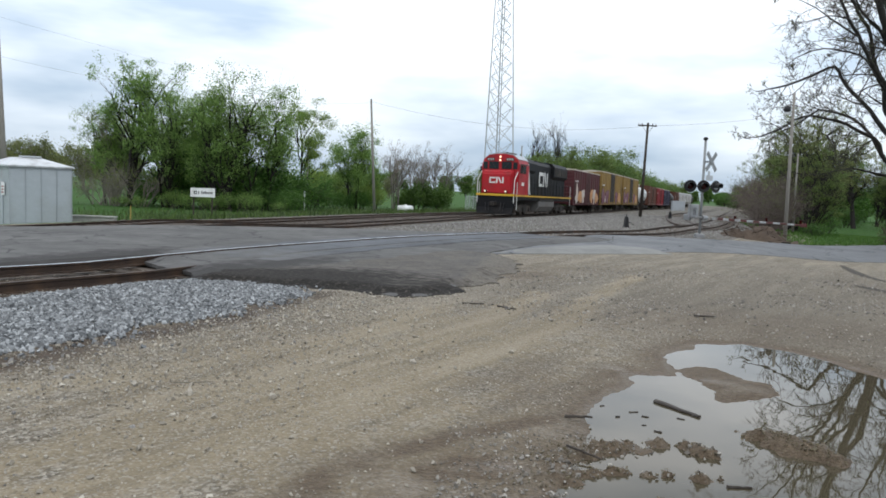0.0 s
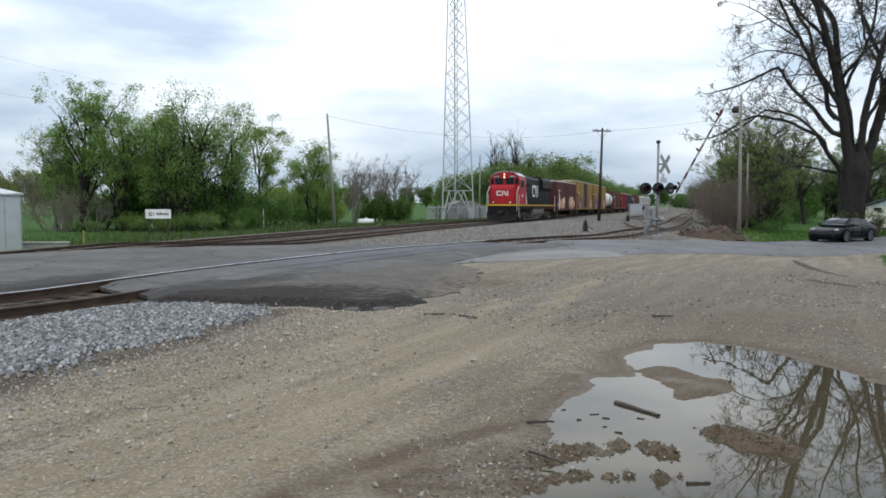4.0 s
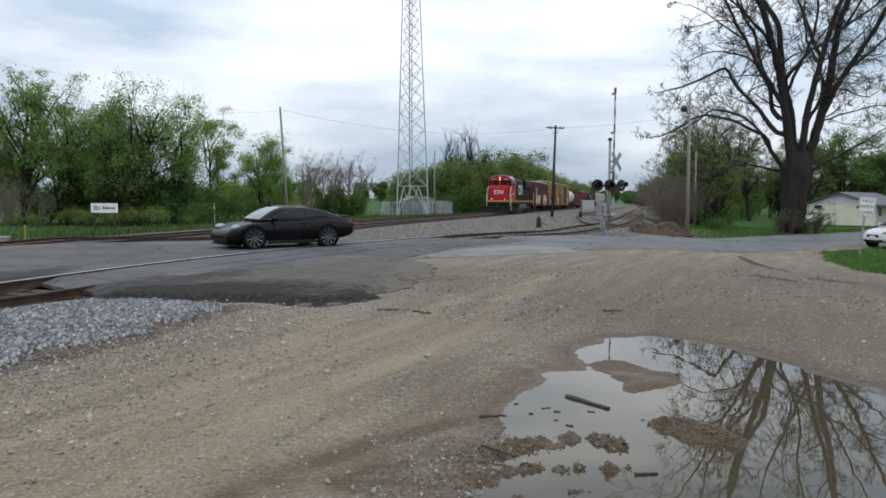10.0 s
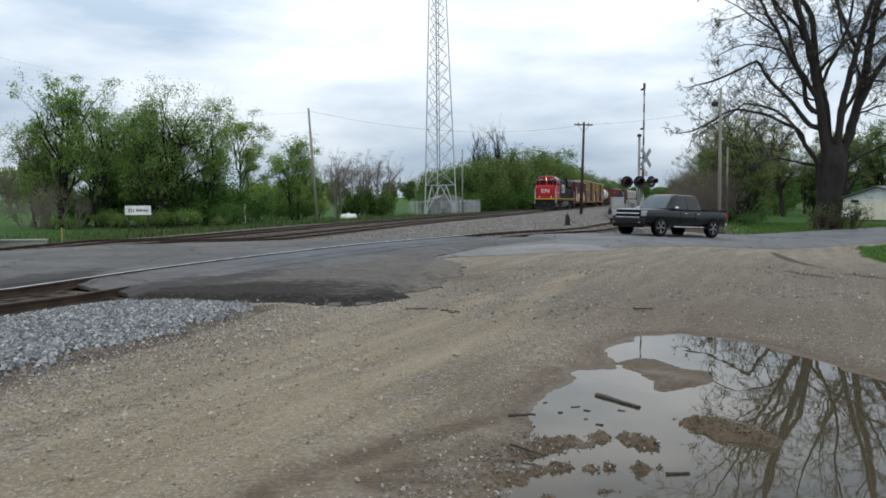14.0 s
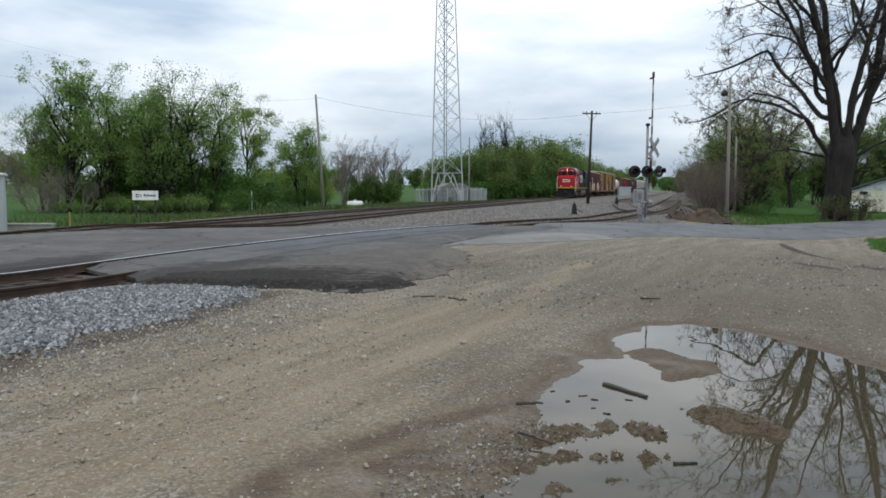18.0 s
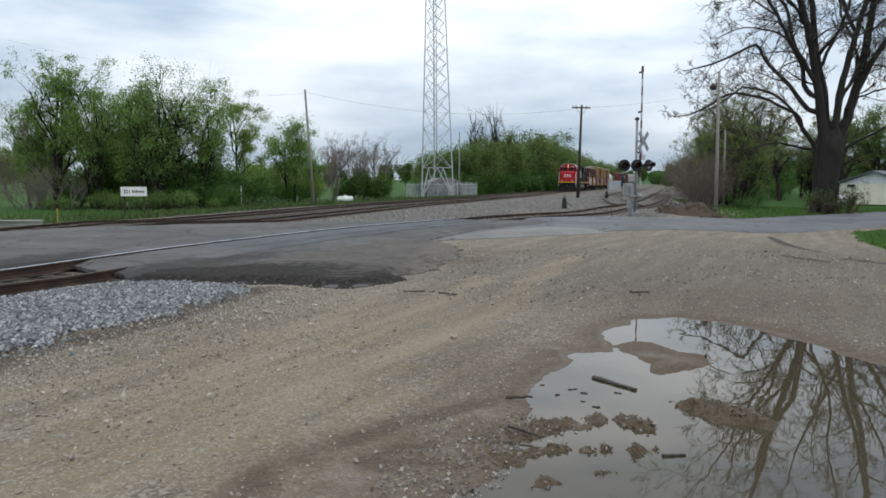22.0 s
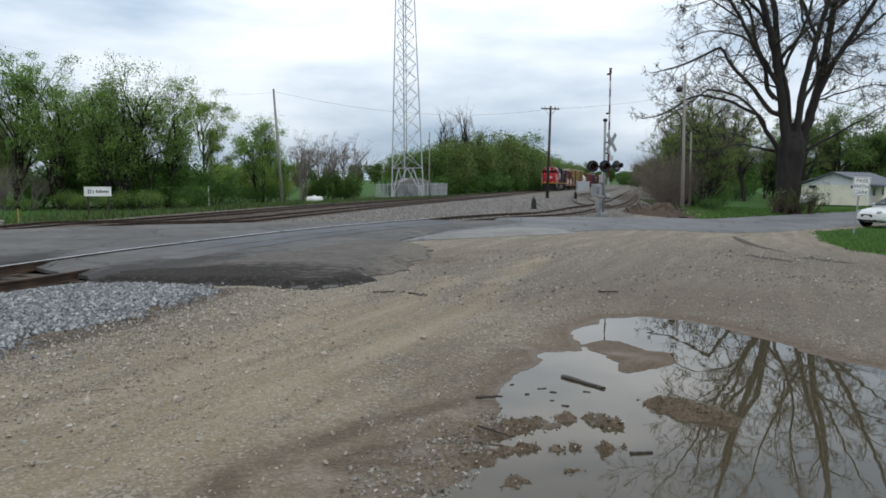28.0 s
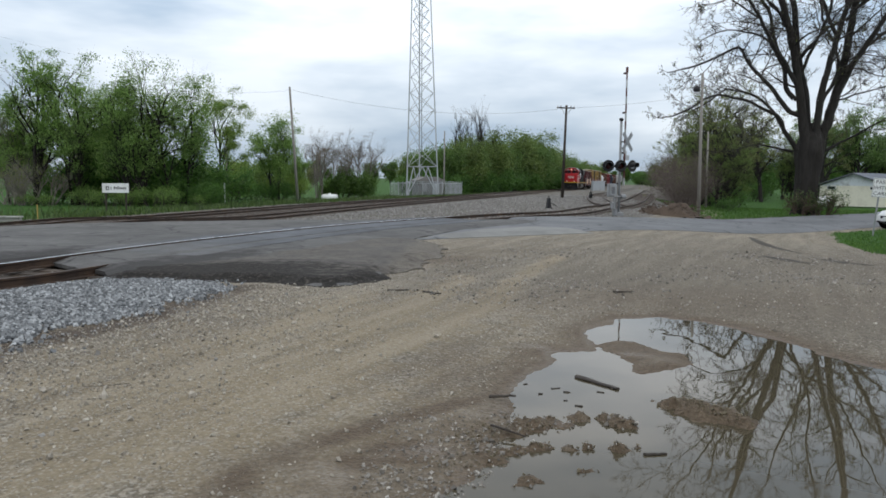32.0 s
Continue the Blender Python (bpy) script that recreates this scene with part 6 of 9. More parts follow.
# ---- poles, wires, tower ----
def pole(x, y, tall, r, lean, material, label, arm=0.0, z=None):
    t = thing("utility_pole", pose(x, y, float(land(x, y)) if z is None else z), label, "pole", "utility poles")
    top = Vector((lean[0], lean[1], tall))
    part("shaft", tube(B(), (0, 0, -0.4), top, r, r * 0.62, 14), material, t, smooth=True)
    if arm:
        m = Matrix.Translation(top - Vector((0, 0, 0.25))) @ Matrix.Rotation(radians(12), 4, "Z")
        part("crossarm", box(B(), (0, 0.12, 0), (arm, 0.1, 0.12), m, 0.01), material, t)
        for k in (-0.45, -0.28, 0.28, 0.45):
            bm = tube(B(), m @ Vector((k * arm, 0.12, 0.05)), m @ Vector((k * arm, 0.12, 0.2)), 0.035, 0.05, 8)
            part("insulator", bm, M_WHITE if abs(k) > 0.4 else M_DARKPOLE, t)
        for k in (-0.3, 0.3):
            part("brace", tube(B(), m @ Vector((k * arm, 0.06, -0.05)), m @ Vector((0, 0.06, -0.75)), 0.018, n=6), M_DARKPOLE, t)
    return t


pole(-10.95, 62, 9.9, 0.13, (-0.62, 0, 0), M_POLE, "bare leaning wooden utility pole by the tracks")
pole(13.1, 70, 8.85, 0.16, (0.22, 0, 0), M_DARKPOLE, "dark wooden pole with a crossarm between tracks", 1.85)
pole(-25.9, 36, 10.4, 0.17, (-0.45, 0, 0), M_POLE, "tall wooden utility pole behind the metal hut", 0)
pole(2.4, 103, 9.4, 0.13, (0.05, 0, 0), M_POLE, "wooden pole beside the tower compound")
pole(23.3, 60, 6.3, 0.10, (-0.05, 0, 0), M_POLE, "thin grey pole behind the yard light")
pole(-20.4, 74.5, 7.6, 0.13, (0.1, 0, 0), M_POLE, "short wooden pole among the trees")


def wire(p0, p1, sag, r=0.012):
    t = []
    n = 24
    for k in range(n):
        a, b = k / n, (k + 1) / n
        q = [Vector(p0).lerp(Vector(p1), s) - Vector((0, 0, 4 * sag * s * (1 - s))) for s in (a, b)]
        t.append((*q[0], *q[1], r, r))
    v, f = [], []
    for k in range(n + 1):
        q = Vector(t[k][:3]) if k < n else Vector(t[-1][3:6])
        v += [(q.x, q.y - r, q.z), (q.x, q.y, q.z + r), (q.x, q.y + r, q.z), (q.x, q.y, q.z - r)]
        if k < n:
            f += [(4 * k + i, 4 * k + (i + 1) % 4, 4 * k + 4 + (i + 1) % 4, 4 * k + 4 + i) for i in range(4)]
    ob = pydata("overhead_wire", v, f, M_CABLE)
    return tagged(ob, "thin black overhead wire slung between poles", "wire", "overhead wires")


wire((-11.55, 62, 8.9), (13.3, 70, 8.35), 1.15, 0.009)
wire((13.3, 70, 8.35), (34, 74, 11.6), 0.5, 0.009)
wire((-26.3, 36, 7.6), (-11.55, 62, 8.8), 0.9, 0.005)
wire((-60, 40, 13), (-26.3, 36, 9.6), 0.5, 0.004)
wire((-26.3, 36, 9.6), (-24, 110, 14), 0.5, 0.004)


def lattice_tower(x, y, base, tall):
    """Three-legged tapering steel tower, cross-braced bay by bay."""
    t = thing("lattice_tower", pose(x, y, base, 0, -0.45, 7), "tall grey steel lattice radio tower", "tower")
    def legs(z):
        w = 4.3 - 0.0907 * min(z, 34)
        return [Vector((-w / 2, -0.289 * w, z)), Vector((w / 2, -0.289 * w, z)), Vector((0, 0.577 * w, z))]
    for k in range(3):
        part("leg", tube(B(), legs(0)[k], legs(tall)[k], 0.095, 0.06, 8), M_STEELGREY, t)
        part("footing", box(B(), legs(0)[k] + Vector((0, 0, 0.1)), (0.8, 0.8, 0.4), bevel=0.03), M_CONC, t)
    z = 4.4
    for a, b in ((0, 1), (1, 2), (2, 0)):
        lo, hi = legs(0.3), legs(z)
        mid = (hi[a] + hi[b]) / 2
        bm = tube(B(), lo[a], mid, 0.07, n=6)
        tube(bm, lo[b], mid, 0.07, n=6)
        tube(bm, hi[a], hi[b], 0.05, n=6)
        for c in (a, b):
            tube(bm, lo[c].lerp(hi[c], 0.5), lo[c].lerp(mid, 0.5), 0.035, n=5)
        part("brace", bm, M_STEELGREY, t)
    while z < tall:
        z1 = min(tall, z + 0.62 * (4.3 - 0.0907 * min(z, 34)) + 0.2)
        lo, hi = legs(z), legs(z1)
        for a, b in ((0, 1), (1, 2), (2, 0)):
            bm = tube(B(), lo[a], hi[b], 0.036, n=5)
            tube(bm, lo[b], hi[a], 0.036, n=5)
            part("brace", bm, M_STEELGREY, t)
        z = z1
    part("feed_cable", tube(B(), legs(0.5)[2] + Vector((0.3, -0.2, 0)), legs(tall)[2] + Vector((0.3, -0.2, 0)), 0.045, n=6), M_CABLE, t)
    return t


lattice_tower(-0.75, 98, -1.3, 44)


def compound():
    """The fenced shelter at the tower's foot."""
    t = thing("equipment_shelter", pose(0.1, 100.5, -1.25, 0, 0, 17), "low grey concrete equipment shelter with a pitched roof", "shelter")
    part("wall", box(B(), (0, 0, 1.2), (3.6, 3.0, 2.4), bevel=0.02), plain("grey_shelter_panel", (0.20, 0.205, 0.21), 0.8), t)
    bm = B()
    extrude(bm, [(-2.0, 2.4), (2.0, 2.4), (2.0, 2.5), (0.9, 3.0), (-0.9, 3.0), (-2.0, 2.5)], 3.3)
    part("roof", bm, plain("shelter_roof", (0.24, 0.23, 0.22), 0.9), t)
    part("door", box(B(), (0.7, -1.53, 1.05), (0.95, 0.06, 2.05), bevel=0.01), M_HUT, t)
    part("air_conditioner", box(B(), (-1.0, -1.72, 1.5), (0.6, 0.4, 0.9), bevel=0.02), M_SILVER, t)
    f = thing("fence", pose(0, 0, -1.25), "chain-link fence with some grey slats round the tower", "fence")
    m_slat = plain("fence_slat", (0.30, 0.32, 0.33), 0.7, 0.2, 0.15)
    quad = [(-3.2, 95.3), (4.7, 97.8), (2.7, 106.1), (-5.2, 103.6)]
    slat = B()
    box(slat, (0, 0, 1.05), (0.085, 0.02, 2.0))
    first = None
    for a, b in zip(quad, quad[1:] + quad[:1]):
        a, b = Vector((*a, 0)), Vector((*b, 0))
        L, ang = (b - a).length, math.degrees(math.atan2(b.y - a.y, b.x - a.x))
        n = int(L / 2.5)
        for k in range(n + 1):
            p = a.lerp(b, k / n)
            part("post", tube(B(), (p.x, p.y, -0.2), (p.x, p.y, 2.35), 0.04, n=8), M_GALV, f)
        part("top_rail", tube(B(), a + Vector((0, 0, 2.1)), b + Vector((0, 0, 2.1)), 0.025, n=6), M_GALV, f)
        k, gap = 0.1, 0.115
        bm = B()
        for q in np.arange(0.0, L, 0.22):
            p = a + (b - a) * (q / L)
            tube(bm, (p.x, p.y, 0.02), (p.x, p.y, 2.1), 0.007, n=3)
        for q in np.arange(0.1, 2.1, 0.25):
            tube(bm, a + Vector((0, 0, q)), b + Vector((0, 0, q)), 0.007, n=3)
        part("mesh_panel", bm, M_GALV, f, "chain-link wire")
        if a.y < 96:
            k = L * 0.74
        elif a.y < 99:
            L = 2.0
        else:
            continue
        while k < L:
            p = a + (b - a) * (k / L)
            mm = pose(p.x, p.y, 0, 0, 0, ang)
            if first is None:
                first = part("slat", slat, m_slat, f)
                first.matrix_basis = mm
            else:
                share("slat", first, f, mm)
            k += gap
        for h in (2.2, 2.28, 2.36):
            part("barbed_wire", tube(B(), a + Vector((0, 0, h)), b + Vector((0, 0, h)), 0.008, n=4), M_GALV, f)


compound()


# ---- crossing signal ----
def hood_lamp(t, x, y, z, turn, lens):
    """A round black target with a hooded lens; it looks along -y before turning."""
    m = Matrix.Translation((x, y, z)) @ Matrix.Rotation(radians(turn), 4, "Z")
    bm = B()
    bmesh.ops.create_cone(bm, cap_ends=True, segments=28, radius1=0.30, radius2=0.30, depth=0.015, matrix=m @ Matrix.Rotation(radians(90), 4, "X"))
    lamp = part("lamp_target", bm, M_BLACKP, t)
    bm = B()
    tube(bm, m @ Vector((0, 0.02, 0)), m @ Vector((0, 0.26, 0)), 0.17, 0.12, 18)
    part("lamp_housing", bm, M_BLACKP, lamp)
    bm = B()
    ball(bm, (0, 0, 0), (0.15, 0.05, 0.15), m @ Matrix.Translation((0, -0.02, 0)), 18, 10)
    part("lens", bm, lens, lamp, "round glass lens", True)
    bm = B()
    n = 14
    for k in range(n):
        a0, a1 = radians(-20 + 220 * k / n), radians(-20 + 220 * (k + 1) / n)
        p = [m @ Vector((0.165 * math.cos(a), yy, 0.165 * math.sin(a))) for a, yy in ((a0, -0.01), (a1, -0.01), (a1, -0.30 - 0.06 * math.sin(a1)), (a0, -0.30 - 0.06 * math.sin(a0)))]
        q = [m @ Vector((0.175 * math.cos(a), yy, 0.175 * math.sin(a))) for a, yy in ((a0, -0.01), (a1, -0.01), (a1, -0.30 - 0.06 * math.sin(a1)), (a0, -0.30 - 0.06 * math.sin(a0)))]
        vs = [bm.verts.new(v) for v in p + q]
        for f in ((0, 1, 2, 3), (7, 6, 5, 4), (3, 2, 6, 7)):
            bm.faces.new([vs[i] for i in f])
    bmesh.ops.remove_doubles(bm, verts=bm.verts, dist=1e-5)
    part("hood", bm, M_BLACKP, lamp)
    return lamp


SIGNAL = pose(9.75, 36.6, -0.31)


def crossing_signal():
    t = thing("crossing_signal", SIGNAL, "railway crossing signal with crossbuck and black flashing-light targets", "crossing signal")
    part("mast", tube(B(), (0, 0, 0.1), (0, 0, 4.78), 0.062, n=14), M_SILVER, t, smooth=True)
    part("mast_cap", tube(B(), (0, 0, 4.78), (0, 0, 4.84), 0.07, 0.03, 12), M_SILVER, t)
    part("base", box(B(), (0, 0, 0.12), (0.42, 0.42, 0.26), bevel=0.03), M_SILVER, t)
    bm = tube(B(), (0, 0, -0.3), (0, 0, 0.03), 0.45, 0.4, 16)
    part("foundation", bm, M_CONC, t)
    # the crossbuck faces oncoming traffic
    face = 44.0
    m = Matrix.Translation((0.31, -0.1, 3.79)) @ Matrix.Rotation(radians(face), 4, "Z")
    for a in (45, -45):
        bm = B()
        box(bm, (0, -0.02 if a > 0 else 0.0, 0), (1.22, 0.014, 0.23), m @ Matrix.Rotation(radians(a), 4, "Y"), 0.004)
        blade = part("crossbuck_blade", bm, M_BACKSIGN, t, "bare metal back of a crossbuck blade")
    part("bracket", box(B(), (0.14, -0.05, 3.79), (0.34, 0.06, 0.08), Matrix(), 0.01), M_SILVER, t)
    part("track_sign", box(B(), (0.3, -0.06, 3.0), (0.38, 0.016, 0.26), Matrix.Rotation(radians(20), 4, "Z"), 0.006), M_GALV, t)
    part("sign_post", box(B(), (0.27, -0.06, 3.2), (0.1, 0.03, 0.28), Matrix.Rotation(radians(20), 4, "Z")), M_GALV, t)
    part("light_arm", tube(B(), (-0.62, 0, 2.58), (0.62, 0, 2.58), 0.035, n=10), M_BLACKP, t)
    part("junction_box", box(B(), (0, -0.12, 2.62), (0.2, 0.16, 0.26), Matrix(), 0.02), M_BLACKP, t)
    hood_lamp(t, -0.62, -0.12, 2.58, -4, M_REDGLASS)
    hood_lamp(t, -0.02, -0.22, 2.58, 2, M_REDGLASS)
    hood_lamp(t, 0.60, -0.10, 2.58, 30, M_CLEARGLASS)
    part("bell", ball(B(), (0, 0, 4.9), (0.12, 0.12, 0.09)), M_BLACKP, t, smooth=True)
    # the gate's drive stands on its own post beside the mast
    part("mechanism_case", box(B(), (-0.36, 0.05, 1.36), (0.42, 0.44, 0.66), Matrix(), 0.03), M_SILVER, t, "grey gate mechanism case")
    part("case_cover", box(B(), (-0.36, -0.19, 1.36), (0.34, 0.05, 0.54), Matrix(), 0.015), M_SILVER, t)
    part("case_bracket", box(B(), (-0.12, 0, 1.05), (0.3, 0.12, 0.1), Matrix(), 0.01), M_SILVER, t)
    bm = B()
    for k in range(7):
        box(bm, (-0.36, -0.218, 1.2 + 0.05 * k), (0.16, 0.008, 0.02))
    part("case_marking", bm, M_BLACKP, t, "black lettering as bars")
    return t


crossing_signal()


def gate_arm():
    """The striped arm lies along +x of its own space; the turn is about its y axis."""
    t = thing("crossing_gate_arm", pose(9.95, 36.55, 0.73), "red and white striped crossing gate arm", "gate arm")
    m_str = plain("dull_white_reflective", (0.40, 0.41, 0.41), 0.5, dirty=0.3)
    m_dull = plain("dull_red_reflective", (0.105, 0.034, 0.032), 0.5, dirty=0.25)
    L, x = 6.2, 0.55
    part("hub", tube(B(), (0, -0.16, 0), (0, 0.1, 0), 0.12, n=16), M_SILVER, t)
    for xx, yy in ((-0.45, -0.62), (-0.78, -0.5)):
        part("counterweight", box(B(), (xx, yy, 0), (0.36, 0.10, 0.30), Matrix(), 0.03), M_SILVER, t)
    for s in (-0.56, -0.44):
        part("counterweight_arm", box(B(), (-0.42, s, 0), (1.0, 0.03, 0.09), Matrix(), 0.008), M_SILVER, t)
    part("axle", tube(B(), (0, -0.6, 0), (0, 0.16, 0), 0.05, n=10), M_SILVER, t)
    k = 0
    while x < L - 0.05:
        w = min(0.405, L - x)
        h = 0.115 - 0.05 * x / L
        part("stripe", box(B(), (x + w / 2, 0, 0), (w - 0.002, 0.045, h), Matrix(), 0.004), m_dull if k % 2 else m_str, t)
        x += w
        k += 1
    for xx in (2.2, 4.2, 6.15):
        b = tube(B(), (xx, -0.03, 0.05), (xx, -0.03, 0.2), 0.05, n=10)
        part("arm_lamp", b, M_REDGLASS, t, "red gate lamp")
    part("tip", box(B(), (L + 0.1, 0, 0), (0.3, 0.05, 0.15), Matrix(), 0.01), m_dull, t)
    return t


GATE = gate_arm()
TURN_ARM = -68.0
GATE_ROWS = [(0, 0), (0.5, 1), (1, 6), (1.5, 13), (2, 22), (2.5, 28.5), (3, 36), (3.5, 43), (4.5, 57), (5.5, 69), (6, 75), (6.5, 80), (7, 84.5), (7.5, 88.5), (8, 90), (32, 90)]


# ---- metal hut, signs, small trackside things ----
def metal_hut():
    t = thing("signal_hut", pose(-20.85, 30.1, -0.81, 0, 0, 55), "grey ribbed metal signal hut with a low hipped roof", "hut")
    w, d, h = 2.5, 2.6, 2.68
    part("wall", box(B(), (0.2, 0, h / 2), (w, d, h), Matrix(), 0.015), M_HUT, t)
    for k in range(5):
        x = 0.2 - w / 2 + w * k / 4
        part("seam", box(B(), (x, -d / 2 - 0.012, h / 2), (0.035, 0.03, h), Matrix(), 0.005), M_HUT, t)
    for k in range(4):
        part("panel", box(B(), (0.2 - w / 2 + w * (k + 0.5) / 4, -d / 2 - 0.006, h / 2), (w / 4 - 0.06, 0.014, h - 0.12), Matrix(), 0.004), M_HUT, t)
    bm = B()
    x0, x1, y0, y1 = 0.2 - w / 2 - 0.1, 0.2 + w / 2 + 0.1, -d / 2 - 0.1, d / 2 + 0.1
    lo = [bm.verts.new(v) for v in ((x0, y0, h), (x1, y0, h), (x1, y1, h), (x0, y1, h))]
    lo2 = [bm.verts.new(v) for v in ((x0, y0, h + 0.07), (x1, y0, h + 0.07), (x1, y1, h + 0.07), (x0, y1, h + 0.07))]
    hi = [bm.verts.new(v) for v in ((-0.45, -0.3, h + 0.42), (0.6, -0.3, h + 0.42), (0.6, 0.3, h + 0.42), (-0.45, 0.3, h + 0.42))]
    for a, b in ((lo, lo2), (lo2, hi)):
        for i in range(4):
            j = (i + 1) % 4
            bm.faces.new((a[i], a[j], b[j], b[i]))
    bm.faces.new(hi)
    bm.faces.new(lo[::-1])
    part("roof", bm, plain("galvanised_roof", (0.52, 0.54, 0.56), 0.45, 0.4, 0.1), t)
    part("roof_vent", box(B(), (0.2, -0.15, h + 0.46), (0.8, 0.4, 0.08), Matrix(), 0.02), M_GALV, t)
    part("door", box(B(), (0.2 - w / 2 - 0.02, -0.2, 1.05), (0.04, 0.95, 2.05), Matrix(), 0.01), M_HUT, t)
    s = part("warning_sign", box(B(), (0.2 - w / 2 - 0.05, -0.75, 1.75), (0.012, 0.36, 0.55), Matrix(), 0.003), M_WHITE, t)
    bm = B()
    for k in (-0.15, -0.03, 0.09):
        box(bm, (0.2 - w / 2 - 0.058, -0.75, 1.75 + k), (0.006, 0.22, 0.05))
    part("sign_marking", bm, M_RED, s, "red lettering as bars")
    part("foundation", box(B(), (0.2, 0, -0.15), (w + 0.3, d + 0.3, 0.3), Matrix(), 0.02), M_CONC, t)
    c = single("concrete_wall", box(B(), (0, 0, 0.28), (2.9, 0.3, 0.62), Matrix(), 0.02), M_CONC, pose(-19.6, 32.6, -0.90, 0, 0, 6), "low pale concrete wall beside the hut", "wall")
    part("coping", box(B(), (0, 0, 0.62), (2.96, 0.4, 0.07), Matrix(), 0.01), M_CONC, c)
    part("cleanout", tube(B(), (-0.6, -0.2, 0.3), (-0.6, -0.1, 0.3), 0.09, n=12), M_WHITE, c)


metal_hut()


def station_sign():
    t = thing("station_sign", pose(-17.85, 42, -0.75, 0, 0, 6), "white station name sign on two posts in the weeds", "sign")
    for s in (-0.55, 0.55):
        part("post", box(B(), (s, 0.05, 0.8), (0.08, 0.06, 2.1), Matrix(), 0.006), M_DARKPOLE, t)
    b = part("board", box(B(), (0, 0, 1.63), (1.46, 0.03, 0.54), Matrix(), 0.008), M_WHITE, t)
    bm = B()
    # railway mark as a plain shape, then the unreadable name as a bar
    for x, w in ((-0.5, 0.05), (-0.36, 0.04), (-0.24, 0.04)):
        box(bm, (x, -0.018, 1.62), (w, 0.006, 0.2))
    box(bm, (-0.44, -0.018, 1.70), (0.14, 0.006, 0.045))
    box(bm, (-0.44, -0.018, 1.545), (0.14, 0.006, 0.045))
    part("mark", bm, M_BLACKP, b, "dark mark as plain shapes")
    bm = B()
    for k in range(7):
        box(bm, (-0.05 + 0.1 * k, -0.018, 1.62 + (0.02 if k in (0, 2) else 0)), (0.065, 0.006, 0.17 if k in (0, 2) else 0.12))
    part("lettering", bm, M_BLACKP, b, "dark lettering as bars")


station_sign()


def signal_cabinet():
    t = thing("signal_cabinet", at_land(31.5, 133), "pale grey steel signal cabinet beside the far yard track", "cabinet")
    part("body", box(B(), (0, 0, 0.95), (2.2, 1.3, 1.7), Matrix(), 0.03), M_HUT, t)
    part("roof", box(B(), (0, 0, 1.85), (2.4, 1.5, 0.1), Matrix(), 0.03), M_GALV, t)
    part("plinth", box(B(), (0, 0, 0.05), (2.3, 1.4, 0.24), Matrix(), 0.02), M_CONC, t)
    for x in (-0.55, 0.55):
        part("door", box(B(), (x, -0.66, 0.95), (1.0, 0.03, 1.5), Matrix(), 0.01), M_HUT, t)


signal_cabinet()


def propane_tank(m, length, r, label):
    t = thing("propane_tank", m, label, "tank", "propane tanks")
    bm = tube(B(), (-length / 2 + r * 0.6, 0, r + 0.12), (length / 2 - r * 0.6, 0, r + 0.12), r, n=24)
    for s in (-1, 1):
        ball(bm, (s * (length / 2 - r * 0.6), 0, r + 0.12), (r * 0.6, r, r), None, 20, 12)
    part("shell", bm, M_WHITE, t, smooth=True)
    part("dome", tube(B(), (0, 0, 2 * r + 0.08), (0, 0, 2 * r + 0.26), 0.17, 0.14, 14), M_WHITE, t)
    for s in (-0.3, 0.3):
        part("foot", box(B(), (s * length, 0, 0.08), (0.12, r * 1.3, 0.2), Matrix(), 0.01), M_CONC, t)
    return t


propane_tank(pose(-10.7, 80, -1.12, 0, 0, 20), 1.85, 0.36, "white propane tank in the grass by the tracks")


def light_pole():
    t = thing("street_lamp", pose(15.9, 42, -0.5), "grey wooden pole with a yard light", "street lamp")
    part("shaft", tube(B(), (0, 0, -0.4), (-0.1, 0, 8.2), 0.105, 0.07, 14), M_POLE, t, smooth=True)
    part("arm", tube(B(), (-0.08, -0.02, 7.25), (-0.38, -0.12, 7.3), 0.025, n=8), M_GALV, t)
    part("lamp_head", ball(B(), (-0.46, -0.14, 7.28), (0.2, 0.2, 0.22)), M_BLACKP, t, smooth=True)
    part("reflector", tube(B(), (-0.46, -0.14, 7.16), (-0.46, -0.14, 7.02), 0.13, 0.16, 16), M_GALV, t)


light_pole()


def switch_stand(x, y, label, target):
    t = thing("switch_stand", pose(x, y, float(land(x, y)), 0, 0, 20), label, "switch stand", "switch stands")
    bm = B()
    extrude(bm, [(-0.18, 0), (0.18, 0), (0.12, 0.12), (0.06, 0.62), (-0.06, 0.62), (-0.12, 0.12)], 0.2)
    part("stand", bm, M_BLACKP, t)
    part("spindle", tube(B(), (0, 0, 0.6), (0, 0, 1.35 if target else 0.75), 0.025, n=8), M_BLACKP, t)
    part("lever", tube(B(), (0.1, 0, 0.35), (0.55, 0.1, 0.15), 0.02, n=8), M_BLACKP, t)
    if target:
        for s in (0, 90):
            part("target", box(B(), (0, 0, 1.42), (0.36, 0.012, 0.3), Matrix.Rotation(radians(s + 20), 4, "Z"), 0.004), M_RED if s == 0 else M_BLACKP, t, "red switch target" if s == 0 else "")
    return t


switch_stand(7.05, 41.8, "black switch stand beside the side track", False)
switch_stand(15.2, 67, "small black switch stand beside the yard track", False)


def marker_post(x, y, h, label, material, r=0.055):
    single("marker_post", tube(B(), (0, 0, -0.2), (0, 0, h), r, r * 0.9, 10), material, pose(x, y, float(land(x, y))), label, "post", "marker posts")


marker_post(-16.9, 61, 1.8, "white plastic marker post in the grass", M_WHITE)
marker_post(-19.3, 36.3, 0.85, "dull yellow gas marker post in the weeds", plain("yellow_plastic", (0.34, 0.24, 0.07), 0.7), 0.035)


